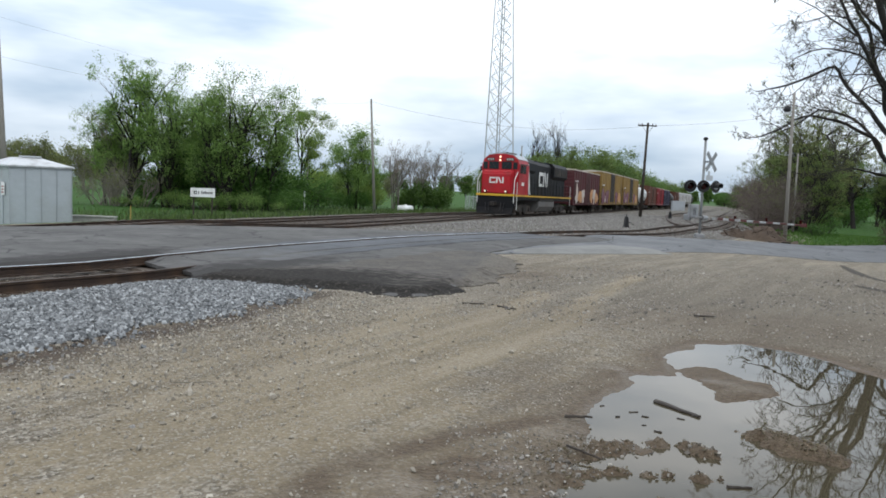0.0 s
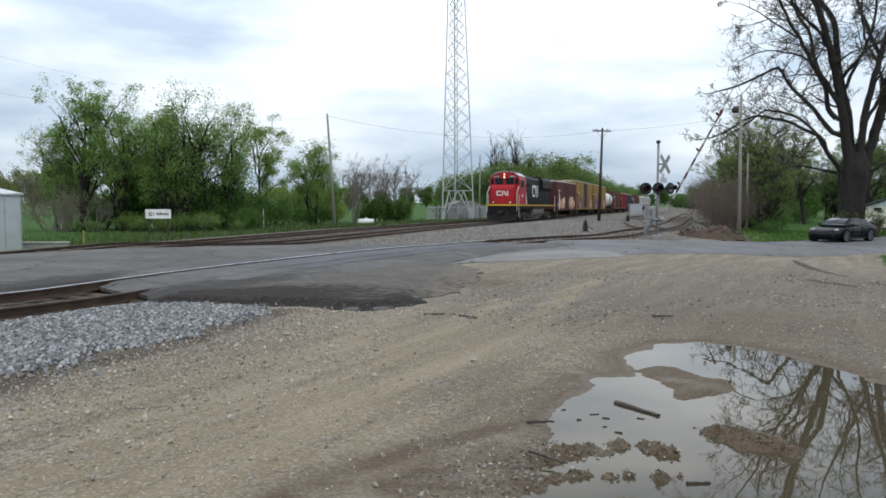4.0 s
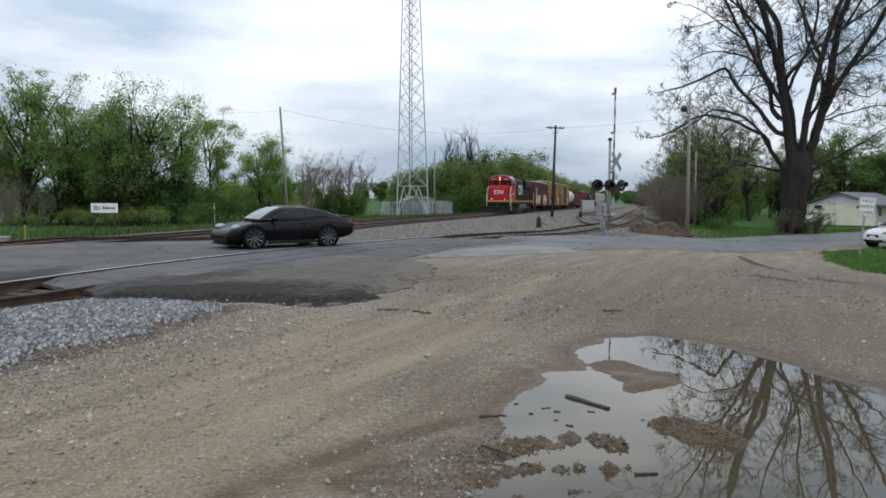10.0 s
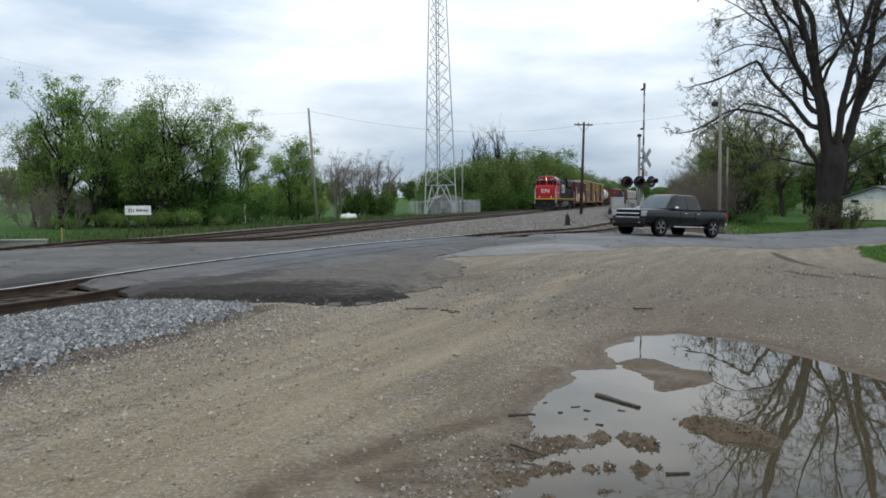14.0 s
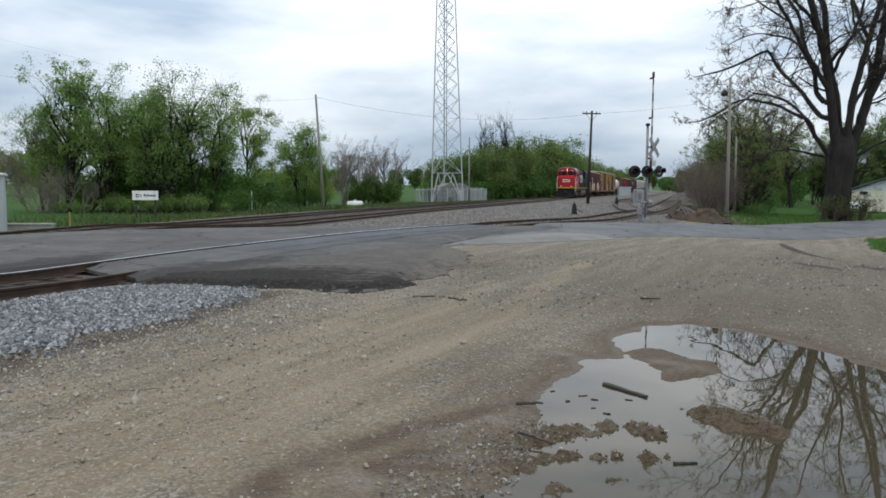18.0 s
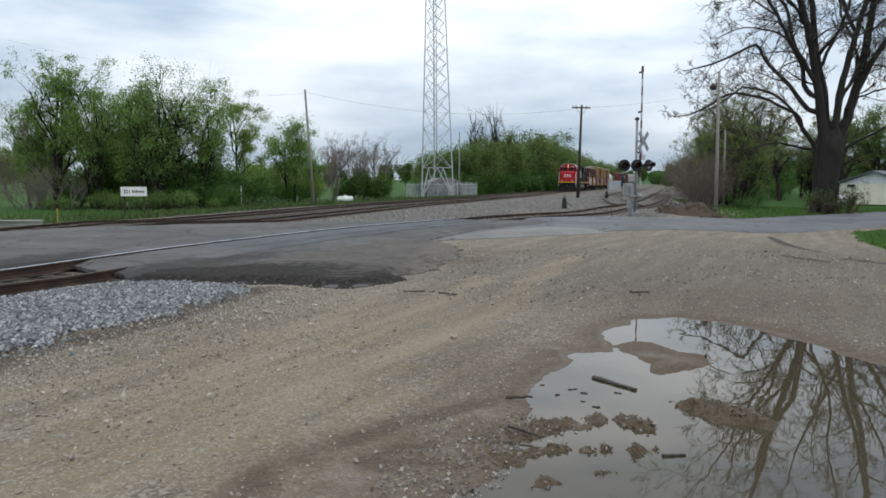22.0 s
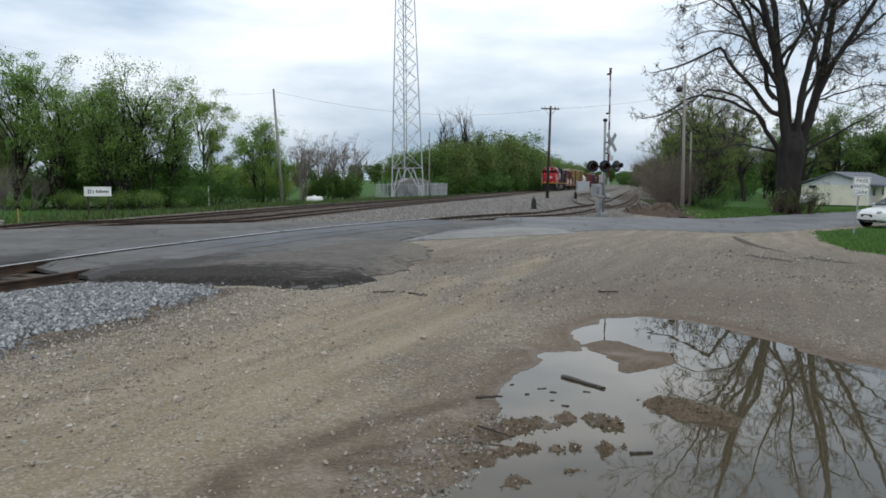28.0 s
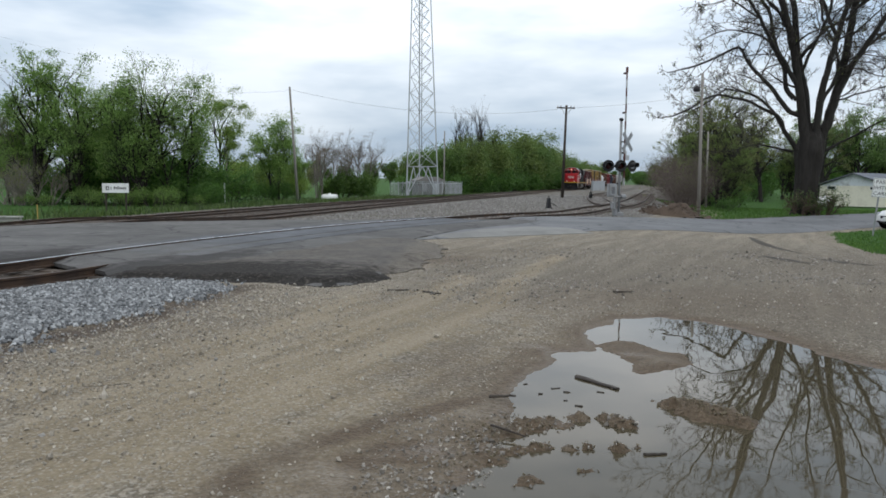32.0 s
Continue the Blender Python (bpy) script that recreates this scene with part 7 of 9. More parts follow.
def words(name, text, size, m, material, parent):
    cu = bpy.data.curves.new("tmp_text", "FONT")
    cu.body, cu.size, cu.extrude, cu.align_x, cu.align_y = text, size, 0.003, "CENTER", "CENTER"
    tmp = bpy.data.objects.new("tmp_text", cu)
    scene.collection.objects.link(tmp)
    me = bpy.data.meshes.new_from_object(tmp)
    bpy.data.objects.remove(tmp)
    bpy.data.curves.remove(cu)
    me.name = name
    me.materials.clear()
    me.materials.append(material)
    ob = new(name, me)
    ob.parent, ob.matrix_basis = parent, m
    return ob


def pass_sign():
    t = thing("road_sign", pose(18.3, 29.2, -0.64, 0, 4, -32), "white traffic sign reading PASS WITH CARE on a post", "sign")
    part("post", box(B(), (0, 0.03, 1.1), (0.07, 0.04, 2.5), Matrix(), 0.005), M_SILVER, t)
    b = part("panel", box(B(), (0.05, -0.005, 1.98), (0.61, 0.012, 0.78), Matrix(), 0.004), M_WHITE, t)
    for k, s in enumerate(("PASS", "WITH", "CARE")):
        words("lettering", s, 0.205, Matrix.Translation((0.05, -0.014, 2.21 - 0.235 * k)) @ Matrix.Rotation(radians(90), 4, "X"), M_BLACKP, b)
    bm = B()
    for c, s in (((0.05, -0.013, 2.345), (0.56, 0.004, 0.012)), ((0.05, -0.013, 1.615), (0.56, 0.004, 0.012)), ((-0.23, -0.013, 1.98), (0.012, 0.004, 0.73)), ((0.33, -0.013, 1.98), (0.012, 0.004, 0.73))):
        box(bm, c, s)
    part("border", bm, M_BLACKP, b)


pass_sign()


def dirt_pile():
    rng = np.random.default_rng(71)
    p = thing("dirt_pile", at_land(13.5, 40.2), "low pile of brown earth, roots and broken branches", "dirt pile")
    n = 46
    gx, gy = np.meshgrid(np.linspace(-1.9, 1.9, n), np.linspace(-1.7, 1.7, 30))
    x, y = gx.ravel(), gy.ravel()
    h = 0.72 * np.clip(1 - (x / 1.75) ** 2 - (y / 1.5) ** 2, 0, 1) ** 0.6 * (0.75 + 0.4 * wavy(x, y, 2.6, 3.0)) + 0.12 * wavy(x, y, 7.0, 2.0) - 0.08
    i = (np.arange(29)[:, None] * n + np.arange(n - 1)[None]).ravel()
    pydata("earth", np.stack([x, y, h], 1), np.stack([i, i + 1, i + n + 1, i + n], 1), M_DIRT, p, smooth=True)
    segs = []
    for k in range(90):
        a, b = rng.uniform(-1.6, 1.6), rng.uniform(-1.3, 1.3)
        z = 0.6 * max(0, 1 - (a / 1.75) ** 2 - (b / 1.5) ** 2) ** 0.6
        d = rng.normal(size=3) * (1, 1, 0.35)
        d *= rng.uniform(0.15, 0.5) / np.linalg.norm(d)
        r = rng.uniform(0.012, 0.05)
        segs.append((a, b, z, a + d[0], b + d[1], z + abs(d[2]), r, r * 0.6))
    for s in segs:
        tubes("branch", [s], 6, M_BRUSH, p)


dirt_pile()


# ---- the house across the road ----
def house():
    t = thing("house", pose(52.4, 84.4, -1.12, 0, 0, -48), "low cream block house with a grey shingle roof", "house")
    m_wall = plain("cream_block", (0.74, 0.71, 0.60), 0.85, 0, 0.1, 5, 1.1, (0.42, 0.38, 0.32), 0.2, 0.004)
    m_roof = plain("grey_shingle", (0.12, 0.135, 0.16), 0.9, 0, 0.25, 9, 0.8, relief=0.01)
    m_gable = plain("pale_siding", (0.60, 0.64, 0.68), 0.7, 0, 0.1)
    w, d, h = 6.9, 13.0, 2.3
    part("wall", box(B(), (0, 0, h / 2 - 0.1), (w, d, h), Matrix()), m_wall, t)
    bm = B()
    extrude(bm, [(-w / 2 - 0.4, h - 0.1), (0, h + 1.22), (w / 2 + 0.4, h - 0.1), (w / 2 + 0.4, h - 0.02), (0, h + 1.36), (-w / 2 - 0.4, h - 0.02)], d + 0.8)
    part("roof", bm, m_roof, t)
    bm = B()
    extrude(bm, [(-w / 2, h - 0.1), (w / 2, h - 0.1), (0, h + 1.18)], d - 0.02)
    part("gable", bm, m_gable, t, "pale grey gable siding")
    for x in (-2.2, 2.2):
        win = part("window", box(B(), (x, -d / 2 - 0.03, 1.95), (0.95, 0.06, 0.42), Matrix(), 0.01), M_WHITE, t)
        part("pane", box(B(), (x, -d / 2 - 0.065, 1.95), (0.83, 0.02, 0.3)), plain("dark_pane", (0.02, 0.025, 0.03), 0.08, dirty=0), win)
    for k in range(3):
        y = -d / 2 + 2.2 + k * 3.4
        win = part("window", box(B(), (w / 2 + 0.03, y, 1.5), (0.06, 1.0, 1.2), Matrix(), 0.01), M_WHITE, t)
        part("pane", box(B(), (w / 2 + 0.065, y, 1.5), (0.02, 0.86, 1.06)), plain("dark_pane", (0.02, 0.025, 0.03), 0.08, dirty=0), win)
    door = part("door", box(B(), (w / 2 + 0.03, -d / 2 + 0.7, 1.0), (0.06, 0.95, 2.0), Matrix(), 0.01), M_WHITE, t)
    part("porch_roof", box(B(), (w / 2 + 1.0, -d / 2 + 2.6, 2.35), (2.2, 5.0, 0.12), Matrix.Rotation(radians(3), 4, "Y"), 0.02), m_roof, t)
    for y in (-d / 2 + 0.3, -d / 2 + 2.6, -d / 2 + 4.9):
        part("porch_post", box(B(), (w / 2 + 1.95, y, 1.1), (0.1, 0.1, 2.5), Matrix(), 0.01), M_WHITE, t)
    propane_tank(pose(41.0, 74, -1.15, 0, 0, 30), 2.6, 0.5, "white propane tank on the lawn by the house")
    b = bush(75, 0.8, 0.8, "low clipped green shrub", M_LEAF_DK, at_land(53.5, 77.2), 1400, 0.08)
    for x, y, s in ((55, 78.3, 0.9), (56.5, 79.6, 1.0)):
        copy_thing(b, at_land(x, y, x * 40, s))


house()


# ---- the train ----
M_CNRED = plain("red_locomotive_paint", (0.37, 0.012, 0.019), 0.45, 0, 0.12, 6, 0.9, (0.12, 0.03, 0.025), 0.25)
M_LOCOBLK = plain("black_locomotive_paint", (0.011, 0.011, 0.0125), 0.55, 0, 0.25, 6, 0.9, (0.045, 0.04, 0.036), 0.25, spec=0.12)
M_UNDER = plain("grimy_running_gear", (0.035, 0.031, 0.028), 0.85, 0.1, 0.4, 8, 1.2, (0.10, 0.085, 0.07), 0.4)
M_YELLOW = plain("yellow_stripe_paint", (0.55, 0.33, 0.03), 0.5, 0, 0.12, 8, 1, dirty=0.2)
M_RAILW = plain("white_handrail_paint", (0.66, 0.66, 0.64), 0.5, 0, 0.1, 9, 1, dirty=0.2)
M_GLASS = plain("dark_window_glass", (0.008, 0.013, 0.016), 0.13, 0, 0.1, 3, 0.5, dirty=0.0, spec=0.26)
M_GREYTANK = plain("grey_fuel_tank", (0.13, 0.125, 0.12), 0.6, 0, 0.25, dirty=0.3)


def glow(name, color, strength):
    m, n, l, b = nodes(name)
    b.inputs["Base Color"].default_value = (*color, 1)
    b.inputs["Emission Color"].default_value, b.inputs["Emission Strength"].default_value = (*color, 1), strength
    return m


M_HEAD = glow("lit_headlight", (1.0, 0.66, 0.46), 1.2)
M_DITCH = glow("lit_ditch_light", (1.0, 0.80, 0.66), 0.45)

WHEEL_R = 0.5


def bogie(parent, y, axles, spacing, frame_h=0.62):
    """A truck with its side frames and wheelsets; returns the wheelsets."""
    tr = part("truck", box(B(), (0, y, 0.62), (2.0, spacing * (axles - 1) + 0.7, 0.28), Matrix(), 0.04), M_UNDER, parent)
    for s in (-1, 1):
        bm = B()
        h = spacing * (axles - 1) / 2
        prof = [(-h - 0.45, 0.42), (-h + 0.35, 0.36), (-0.3, 0.3), (0.3, 0.3), (h - 0.35, 0.36), (h + 0.45, 0.42), (h + 0.45, 0.74), (h * 0.5, 0.9), (-h * 0.5, 0.9), (-h - 0.45, 0.74)]
        extrude(bm, prof, 0.16, Matrix.Translation((s * 1.08, y, 0)) @ Matrix.Rotation(radians(90), 4, "Z"))
        part("side_frame", bm, M_UNDER, tr)
        for k in range(axles):
            part("journal_box", box(B(), (s * 1.17, y + (k - (axles - 1) / 2) * spacing, 0.52), (0.14, 0.34, 0.34), Matrix(), 0.03), M_UNDER, tr)
    sets = []
    for k in range(axles):
        bm = B()
        for s in (-1, 1):
            tube(bm, (s * 0.69, 0, 0), (s * 0.82, 0, 0), WHEEL_R - 0.04, WHEEL_R - 0.04, 26)
            tube(bm, (s * 0.68, 0, 0), (s * 0.71, 0, 0), WHEEL_R, WHEEL_R, 26)
            for q in range(4):
                a = q * math.pi / 2
                tube(bm, (s * 0.825, 0.26 * math.cos(a), 0.26 * math.sin(a)), (s * 0.83, 0.26 * math.cos(a), 0.26 * math.sin(a)), 0.06, n=8)
        tube(bm, (-0.7, 0, 0), (0.7, 0, 0), 0.09, n=10)
        w = part("wheelset", bm, M_UNDER, tr)
        w.matrix_basis = pose(0, y + (k - (axles - 1) / 2) * spacing, WHEEL_R)
        sets.append(w)
    return sets


def rail_mark(m, w, h, parent, depth=0.012):
    """The railway's mark as plain white shapes: an open bracket and a zigzag of bars, each a piece of its own."""
    t = h * 0.24
    for c, size, turn in (((-w * 0.28, 0, h / 2 - t / 2), (w * 0.42, depth, t), 0), ((-w * 0.28, 0, -h / 2 + t / 2), (w * 0.42, depth, t), 0), ((-w * 0.46, 0, 0), (t, depth, h * 0.6), 0),
                          ((w * 0.02, 0, 0), (t, depth, h), 0), ((w * 0.44, 0, 0), (t, depth, h), 0), ((w * 0.23, 0, 0), (t, depth * 0.98, h * 1.12), -26)):
        part("mark_bar", box(B(), (0, 0, 0), size, m @ Matrix.Translation(c) @ Matrix.Rotation(radians(turn), 4, "Y")), M_RAILW, parent, "white bar of the railway's mark")


def locomotive():
    t = thing("locomotive", Matrix(), "red-nosed black diesel freight locomotive with white mark and yellow sills", "locomotive")
    L = 21.3
    part("underframe", box(B(), (0, L / 2 + 0.4, 1.42), (2.9, L - 1.2, 0.34), Matrix(), 0.02), M_LOCOBLK, t)
    part("deck", box(B(), (0, L / 2 + 0.3, 1.62), (3.08, L - 0.9, 0.06), Matrix(), 0.01), M_LOCOBLK, t)
    for s in (-1, 1):
        part("sill_stripe", box(B(), (s * 1.545, L / 2 + 0.3, 1.58), (0.02, L - 1.0, 0.13), Matrix(), 0.004), M_YELLOW, t, "yellow sill stripe")
    part("end_stripe", box(B(), (0, 0.72, 1.60), (3.06, 0.03, 0.16), Matrix(), 0.004), M_YELLOW, t, "yellow end stripe")
    # pilot plate, plough and steps
    part("pilot", box(B(), (0, 0.86, 1.05), (3.0, 0.12, 0.95), Matrix(), 0.02), M_LOCOBLK, t)
    bm = B()
    extrude(bm, [(-1.4, 0.16), (1.4, 0.16), (1.5, 0.66), (-1.5, 0.66)], 0.1, Matrix.Translation((0, 0.62, 0)) @ Matrix.Rotation(radians(-14), 4, "X"))
    part("plough", bm, M_LOCOBLK, t)
    part("coupler", box(B(), (0, 0.35, 0.92), (0.34, 0.8, 0.3), Matrix(), 0.06), M_UNDER, t)
    for k in (-0.75, -0.5, 0.5, 0.75):
        part("air_hose", tube(B(), (k, 0.74, 1.0), (k * 0.9, 0.6, 0.45), 0.03, n=6), M_BLACKP, t)
    for s in (-1, 1):
        for k in range(4):
            part("step", box(B(), (s * 1.38, 1.15, 0.42 + 0.3 * k), (0.3, 0.5, 0.03)), M_UNDER, t)
    # nose
    bm = B()
    extrude(bm, [(0.95, 1.65), (0.95, 3.28), (1.15, 3.48), (2.3, 3.56), (2.3, 1.65)], 2.36, Matrix.Rotation(radians(90), 4, "Z"))
    bmesh.ops.bevel(bm, geom=bm.edges[:], offset=0.1, segments=3, affect="EDGES")
    nose = part("nose", bm, M_CNRED, t, "red short hood")
    rail_mark(Matrix.Translation((0, 0.935, 2.72)), 1.15, 0.46, nose)
    for s in (-0.82, 0.82):
        d = part("ditch_light", tube(B(), (s, 0.7, 1.86), (s, 0.86, 1.86), 0.11, n=16), M_LOCOBLK, t)
        part("lens", tube(B(), (s, 0.685, 1.86), (s, 0.70, 1.86), 0.065, n=16), M_DITCH, d)
    part("nose_door", box(B(), (-0.75, 0.945, 2.3), (0.55, 0.02, 1.1), Matrix(), 0.008), M_CNRED, nose)
    # cab
    prof = [(-1.5, 1.65), (1.5, 1.65), (1.5, 3.95), (1.36, 4.35), (0.95, 4.66), (0.4, 4.76), (-0.4, 4.76), (-0.95, 4.66), (-1.36, 4.35), (-1.5, 3.95)]
    bm = B()
    a = [bm.verts.new((x, 1.75 if z > 3.0 else 1.75, z)) for x, z in prof]
    b = [bm.verts.new((x, 4.7, z)) for x, z in prof]
    bm.faces.new(a)
    bm.faces.new(b[::-1])
    for i in range(len(prof)):
        j = (i + 1) % len(prof)
        bm.faces.new((a[j], a[i], b[i], b[j]))
    bmesh.ops.recalc_face_normals(bm, faces=bm.faces)
    bmesh.ops.bevel(bm, geom=[e for e in bm.edges if abs(e.verts[0].co.y - e.verts[1].co.y) < 0.01], offset=0.06, segments=2, affect="EDGES")
    cab = part("cab", bm, M_CNRED, t, "red cab")
    for x, w in ((-0.52, 0.8), (0.52, 0.8)):
        part("windscreen", box(B(), (x, 1.735, 3.88), (w, 0.03, 0.58), Matrix(), 0.012), M_GLASS, cab, "dark windscreen pane")
    for x in (-1.2, 1.2):
        part("windscreen", box(B(), (x, 1.735, 3.86), (0.36, 0.03, 0.54), Matrix(), 0.012), M_GLASS, cab, "dark windscreen pane")
    for x in (-0.78, 0.78):
        nb = part("number_board", box(B(), (x, 1.72, 4.34), (0.62, 0.06, 0.22), Matrix(), 0.01), M_BLACKP, cab)
        bm = B()
        for k in range(4):
            box(bm, (x - 0.2 + 0.13 * k, 1.685, 4.34), (0.07, 0.01, 0.13))
        part("number_marking", bm, M_RAILW, nb, "white number as bars")
    hl = part("headlight", box(B(), (0, 1.7, 4.4), (0.3, 0.1, 0.56), Matrix(), 0.04), M_CNRED, cab)
    for k in (-0.13, 0.13):
        part("lens", tube(B(), (0, 1.655, 4.4 + k), (0, 1.64, 4.4 + k), 0.085, n=16), M_HEAD, hl, "lit headlight lens")
    for s in (-1, 1):
        for y, w in ((2.5, 0.7), (3.4, 0.8)):
            part("side_window", box(B(), (s * 1.5, y, 3.62), (0.03, w, 0.62), Matrix(), 0.012), M_GLASS, cab, "dark side window")
        part("cab_door", box(B(), (s * 1.5, 4.25, 2.75), (0.03, 0.7, 2.0), Matrix(), 0.012), M_CNRED, cab)
        part("cab_number", box(B(), (s * 1.505, 3.0, 2.5), (0.012, 0.7, 0.24)), M_RAILW, cab, "white number as a bar")
        part("mirror", box(B(), (s * 1.66, 2.1, 3.6), (0.2, 0.03, 0.4), Matrix(), 0.01), M_BLACKP, cab)
    # sky light on the cab roof is put into this pale cap's colour
    bm = B()
    extrude(bm, [(-1.4, 4.35), (-0.97, 4.68), (-0.4, 4.785), (0.4, 4.785), (0.97, 4.68), (1.4, 4.35), (1.42, 4.37), (0.99, 4.72), (0.4, 4.83), (-0.4, 4.83), (-0.99, 4.72), (-1.42, 4.37)], 2.8, Matrix.Translation((0, 3.3, 0)))
    part("roof_cap", bm, M_HUT, cab, "cab roof, pale grey for the sky light on it")
    for s in (-1, 1):
        part("wiper", tube(B(), (s * 0.3, 1.70, 3.6), (s * 0.62, 1.70, 4.05), 0.015, n=5), M_BLACKP, cab)
        part("sun_visor", box(B(), (s * 1.62, 3.0, 4.0), (0.26, 1.9, 0.03), Matrix(), 0.008), M_GREYTANK, cab)
    part("horn", tube(B(), (0.3, 3.0, 4.85), (0.3, 2.4, 4.88), 0.04, 0.09, 10), M_BLACKP, cab)
    part("antenna", tube(B(), (-0.3, 3.2, 4.7), (-0.3, 3.2, 5.0), 0.03, n=6), M_BLACKP, cab)
    part("roof_air_conditioner", box(B(), (0, 3.7, 4.84), (1.1, 1.1, 0.22), Matrix(), 0.05), M_GREYTANK, cab)
    # long hood
    prof = [(-1.0, 1.65), (1.0, 1.65), (1.0, 4.28), (0.8, 4.58), (-0.8, 4.58), (-1.0, 4.28)]
    bm = B()
    extrude(bm, prof, 15.3, Matrix.Translation((0, 12.35, 0)))
    hood = part("long_hood", bm, M_LOCOBLK, t, "black long hood")
    bm = B()
    extrude(bm, [(-1.0, 3.2), (1.0, 3.2), (1.3, 3.5), (1.3, 4.35), (1.05, 4.66), (-1.05, 4.66), (-1.3, 4.35), (-1.3, 3.5)], 5.6, Matrix.Translation((0, 17.0, 0)))
    rad = part("radiator", bm, M_LOCOBLK, t, "flared black radiator section")
    bm = B()
    extrude(bm, [(-1.0, 3.5), (1.0, 3.5), (1.2, 3.7), (1.2, 4.3), (0.95, 4.62), (-0.95, 4.62), (-1.2, 4.3), (-1.2, 3.7)], 3.2, Matrix.Translation((0, 6.4, 0)))
    part("blower_housing", bm, M_LOCOBLK, t)
    for s in (-1, 1):
        for k in range(11):
            part("hood_door", box(B(), (s * 1.01, 5.4 + 1.18 * k, 2.5), (0.03, 1.06, 1.5), Matrix(), 0.01), M_LOCOBLK, hood)
        for k in range(2):
            part("radiator_grille", box(B(), (s * 1.305, 15.7 + 2.6 * k, 3.9), (0.03, 2.3, 0.6), Matrix(), 0.01), M_UNDER, rad)
        rail_mark(Matrix.Translation((s * 1.04, 11.3, 3.1)) @ Matrix.Rotation(radians(90 * s), 4, "Z"), 3.1, 1.25, hood, 0.02)
        bm = B()
        extrude(bm, [(0, 1.7), (0.55, 1.7), (-0.35, 4.2), (-0.9, 4.2)], 0.02, Matrix.Translation((s * 1.21, 5.9, 0)) @ Matrix.Rotation(radians(90), 4, "Z"))
        part("diagonal_stripe", bm, M_RAILW, hood, "white diagonal stripe")
    for y in (10.8, 12.6, 15.2, 17.0, 18.8):
        f = part("roof_fan", tube(B(), (0, y, 4.58 if y < 14 else 4.66), (0, y, 4.7 if y < 14 else 4.78), 0.62, 0.6, 24), M_LOCOBLK, t)
        part("fan_guard", tube(B(), (0, y, 4.785 if y > 14 else 4.705), (0, y, 4.80 if y > 14 else 4.72), 0.5, n=20), M_UNDER, f)
    part("exhaust_stack", box(B(), (0, 9.4, 4.66), (0.5, 0.9, 0.26), Matrix(), 0.03), M_UNDER, t)
    # rails, tank, trucks
    for s in (-1, 1):
        for k in range(12):
            y = 5.2 + 1.32 * k
            part("stanchion", tube(B(), (s * 1.5, y, 1.62), (s * 1.5, y, 2.72), 0.018, n=6), M_LOCOBLK, t)
        part("handrail", tube(B(), (s * 1.5, 5.2, 2.72), (s * 1.5, 19.8, 2.72), 0.018, n=6), M_LOCOBLK, t)
        part("front_handrail", tube(B(), (s * 1.46, 0.8, 1.0), (s * 1.46, 0.8, 2.75), 0.032, n=8), M_RAILW, t, "white grab rail")
        part("front_handrail", tube(B(), (s * 1.46, 0.8, 2.75), (s * 1.46, 1.7, 3.4), 0.032, n=8), M_RAILW, t, "white grab rail")
        part("step_rail", tube(B(), (s * 1.52, 1.42, 0.5), (s * 1.52, 1.42, 2.6), 0.028, n=8), M_RAILW, t, "white grab rail")
        part("rear_handrail", tube(B(), (s * 1.5, 20.6, 0.8), (s * 1.5, 20.6, 2.72), 0.03, n=8), M_RAILW, t, "white grab rail")
    bm = B()
    extrude(bm, [(-1.45, 0.75), (-1.2, 0.32), (1.2, 0.32), (1.45, 0.75), (1.45, 1.22), (-1.45, 1.22)], 5.6, Matrix.Translation((0, 11.2, 0)))
    part("fuel_tank", bm, M_GREYTANK, t, "grey fuel tank")
    part("air_reservoir", tube(B(), (1.35, 8.6, 1.3), (1.35, 13.6, 1.3), 0.16, n=12), M_UNDER, t)
    sets = bogie(t, 4.6, 3, 1.75) + bogie(t, 17.6, 3, 1.75)
    return t, L + 0.3, sets


def ends(t, L, w):
    for y, s in ((0.25, -1), (L - 0.25, 1)):
        part("coupler", box(B(), (0, y + s * 0.2, 0.9), (0.3, 0.9, 0.28), Matrix(), 0.05), M_UNDER, t)


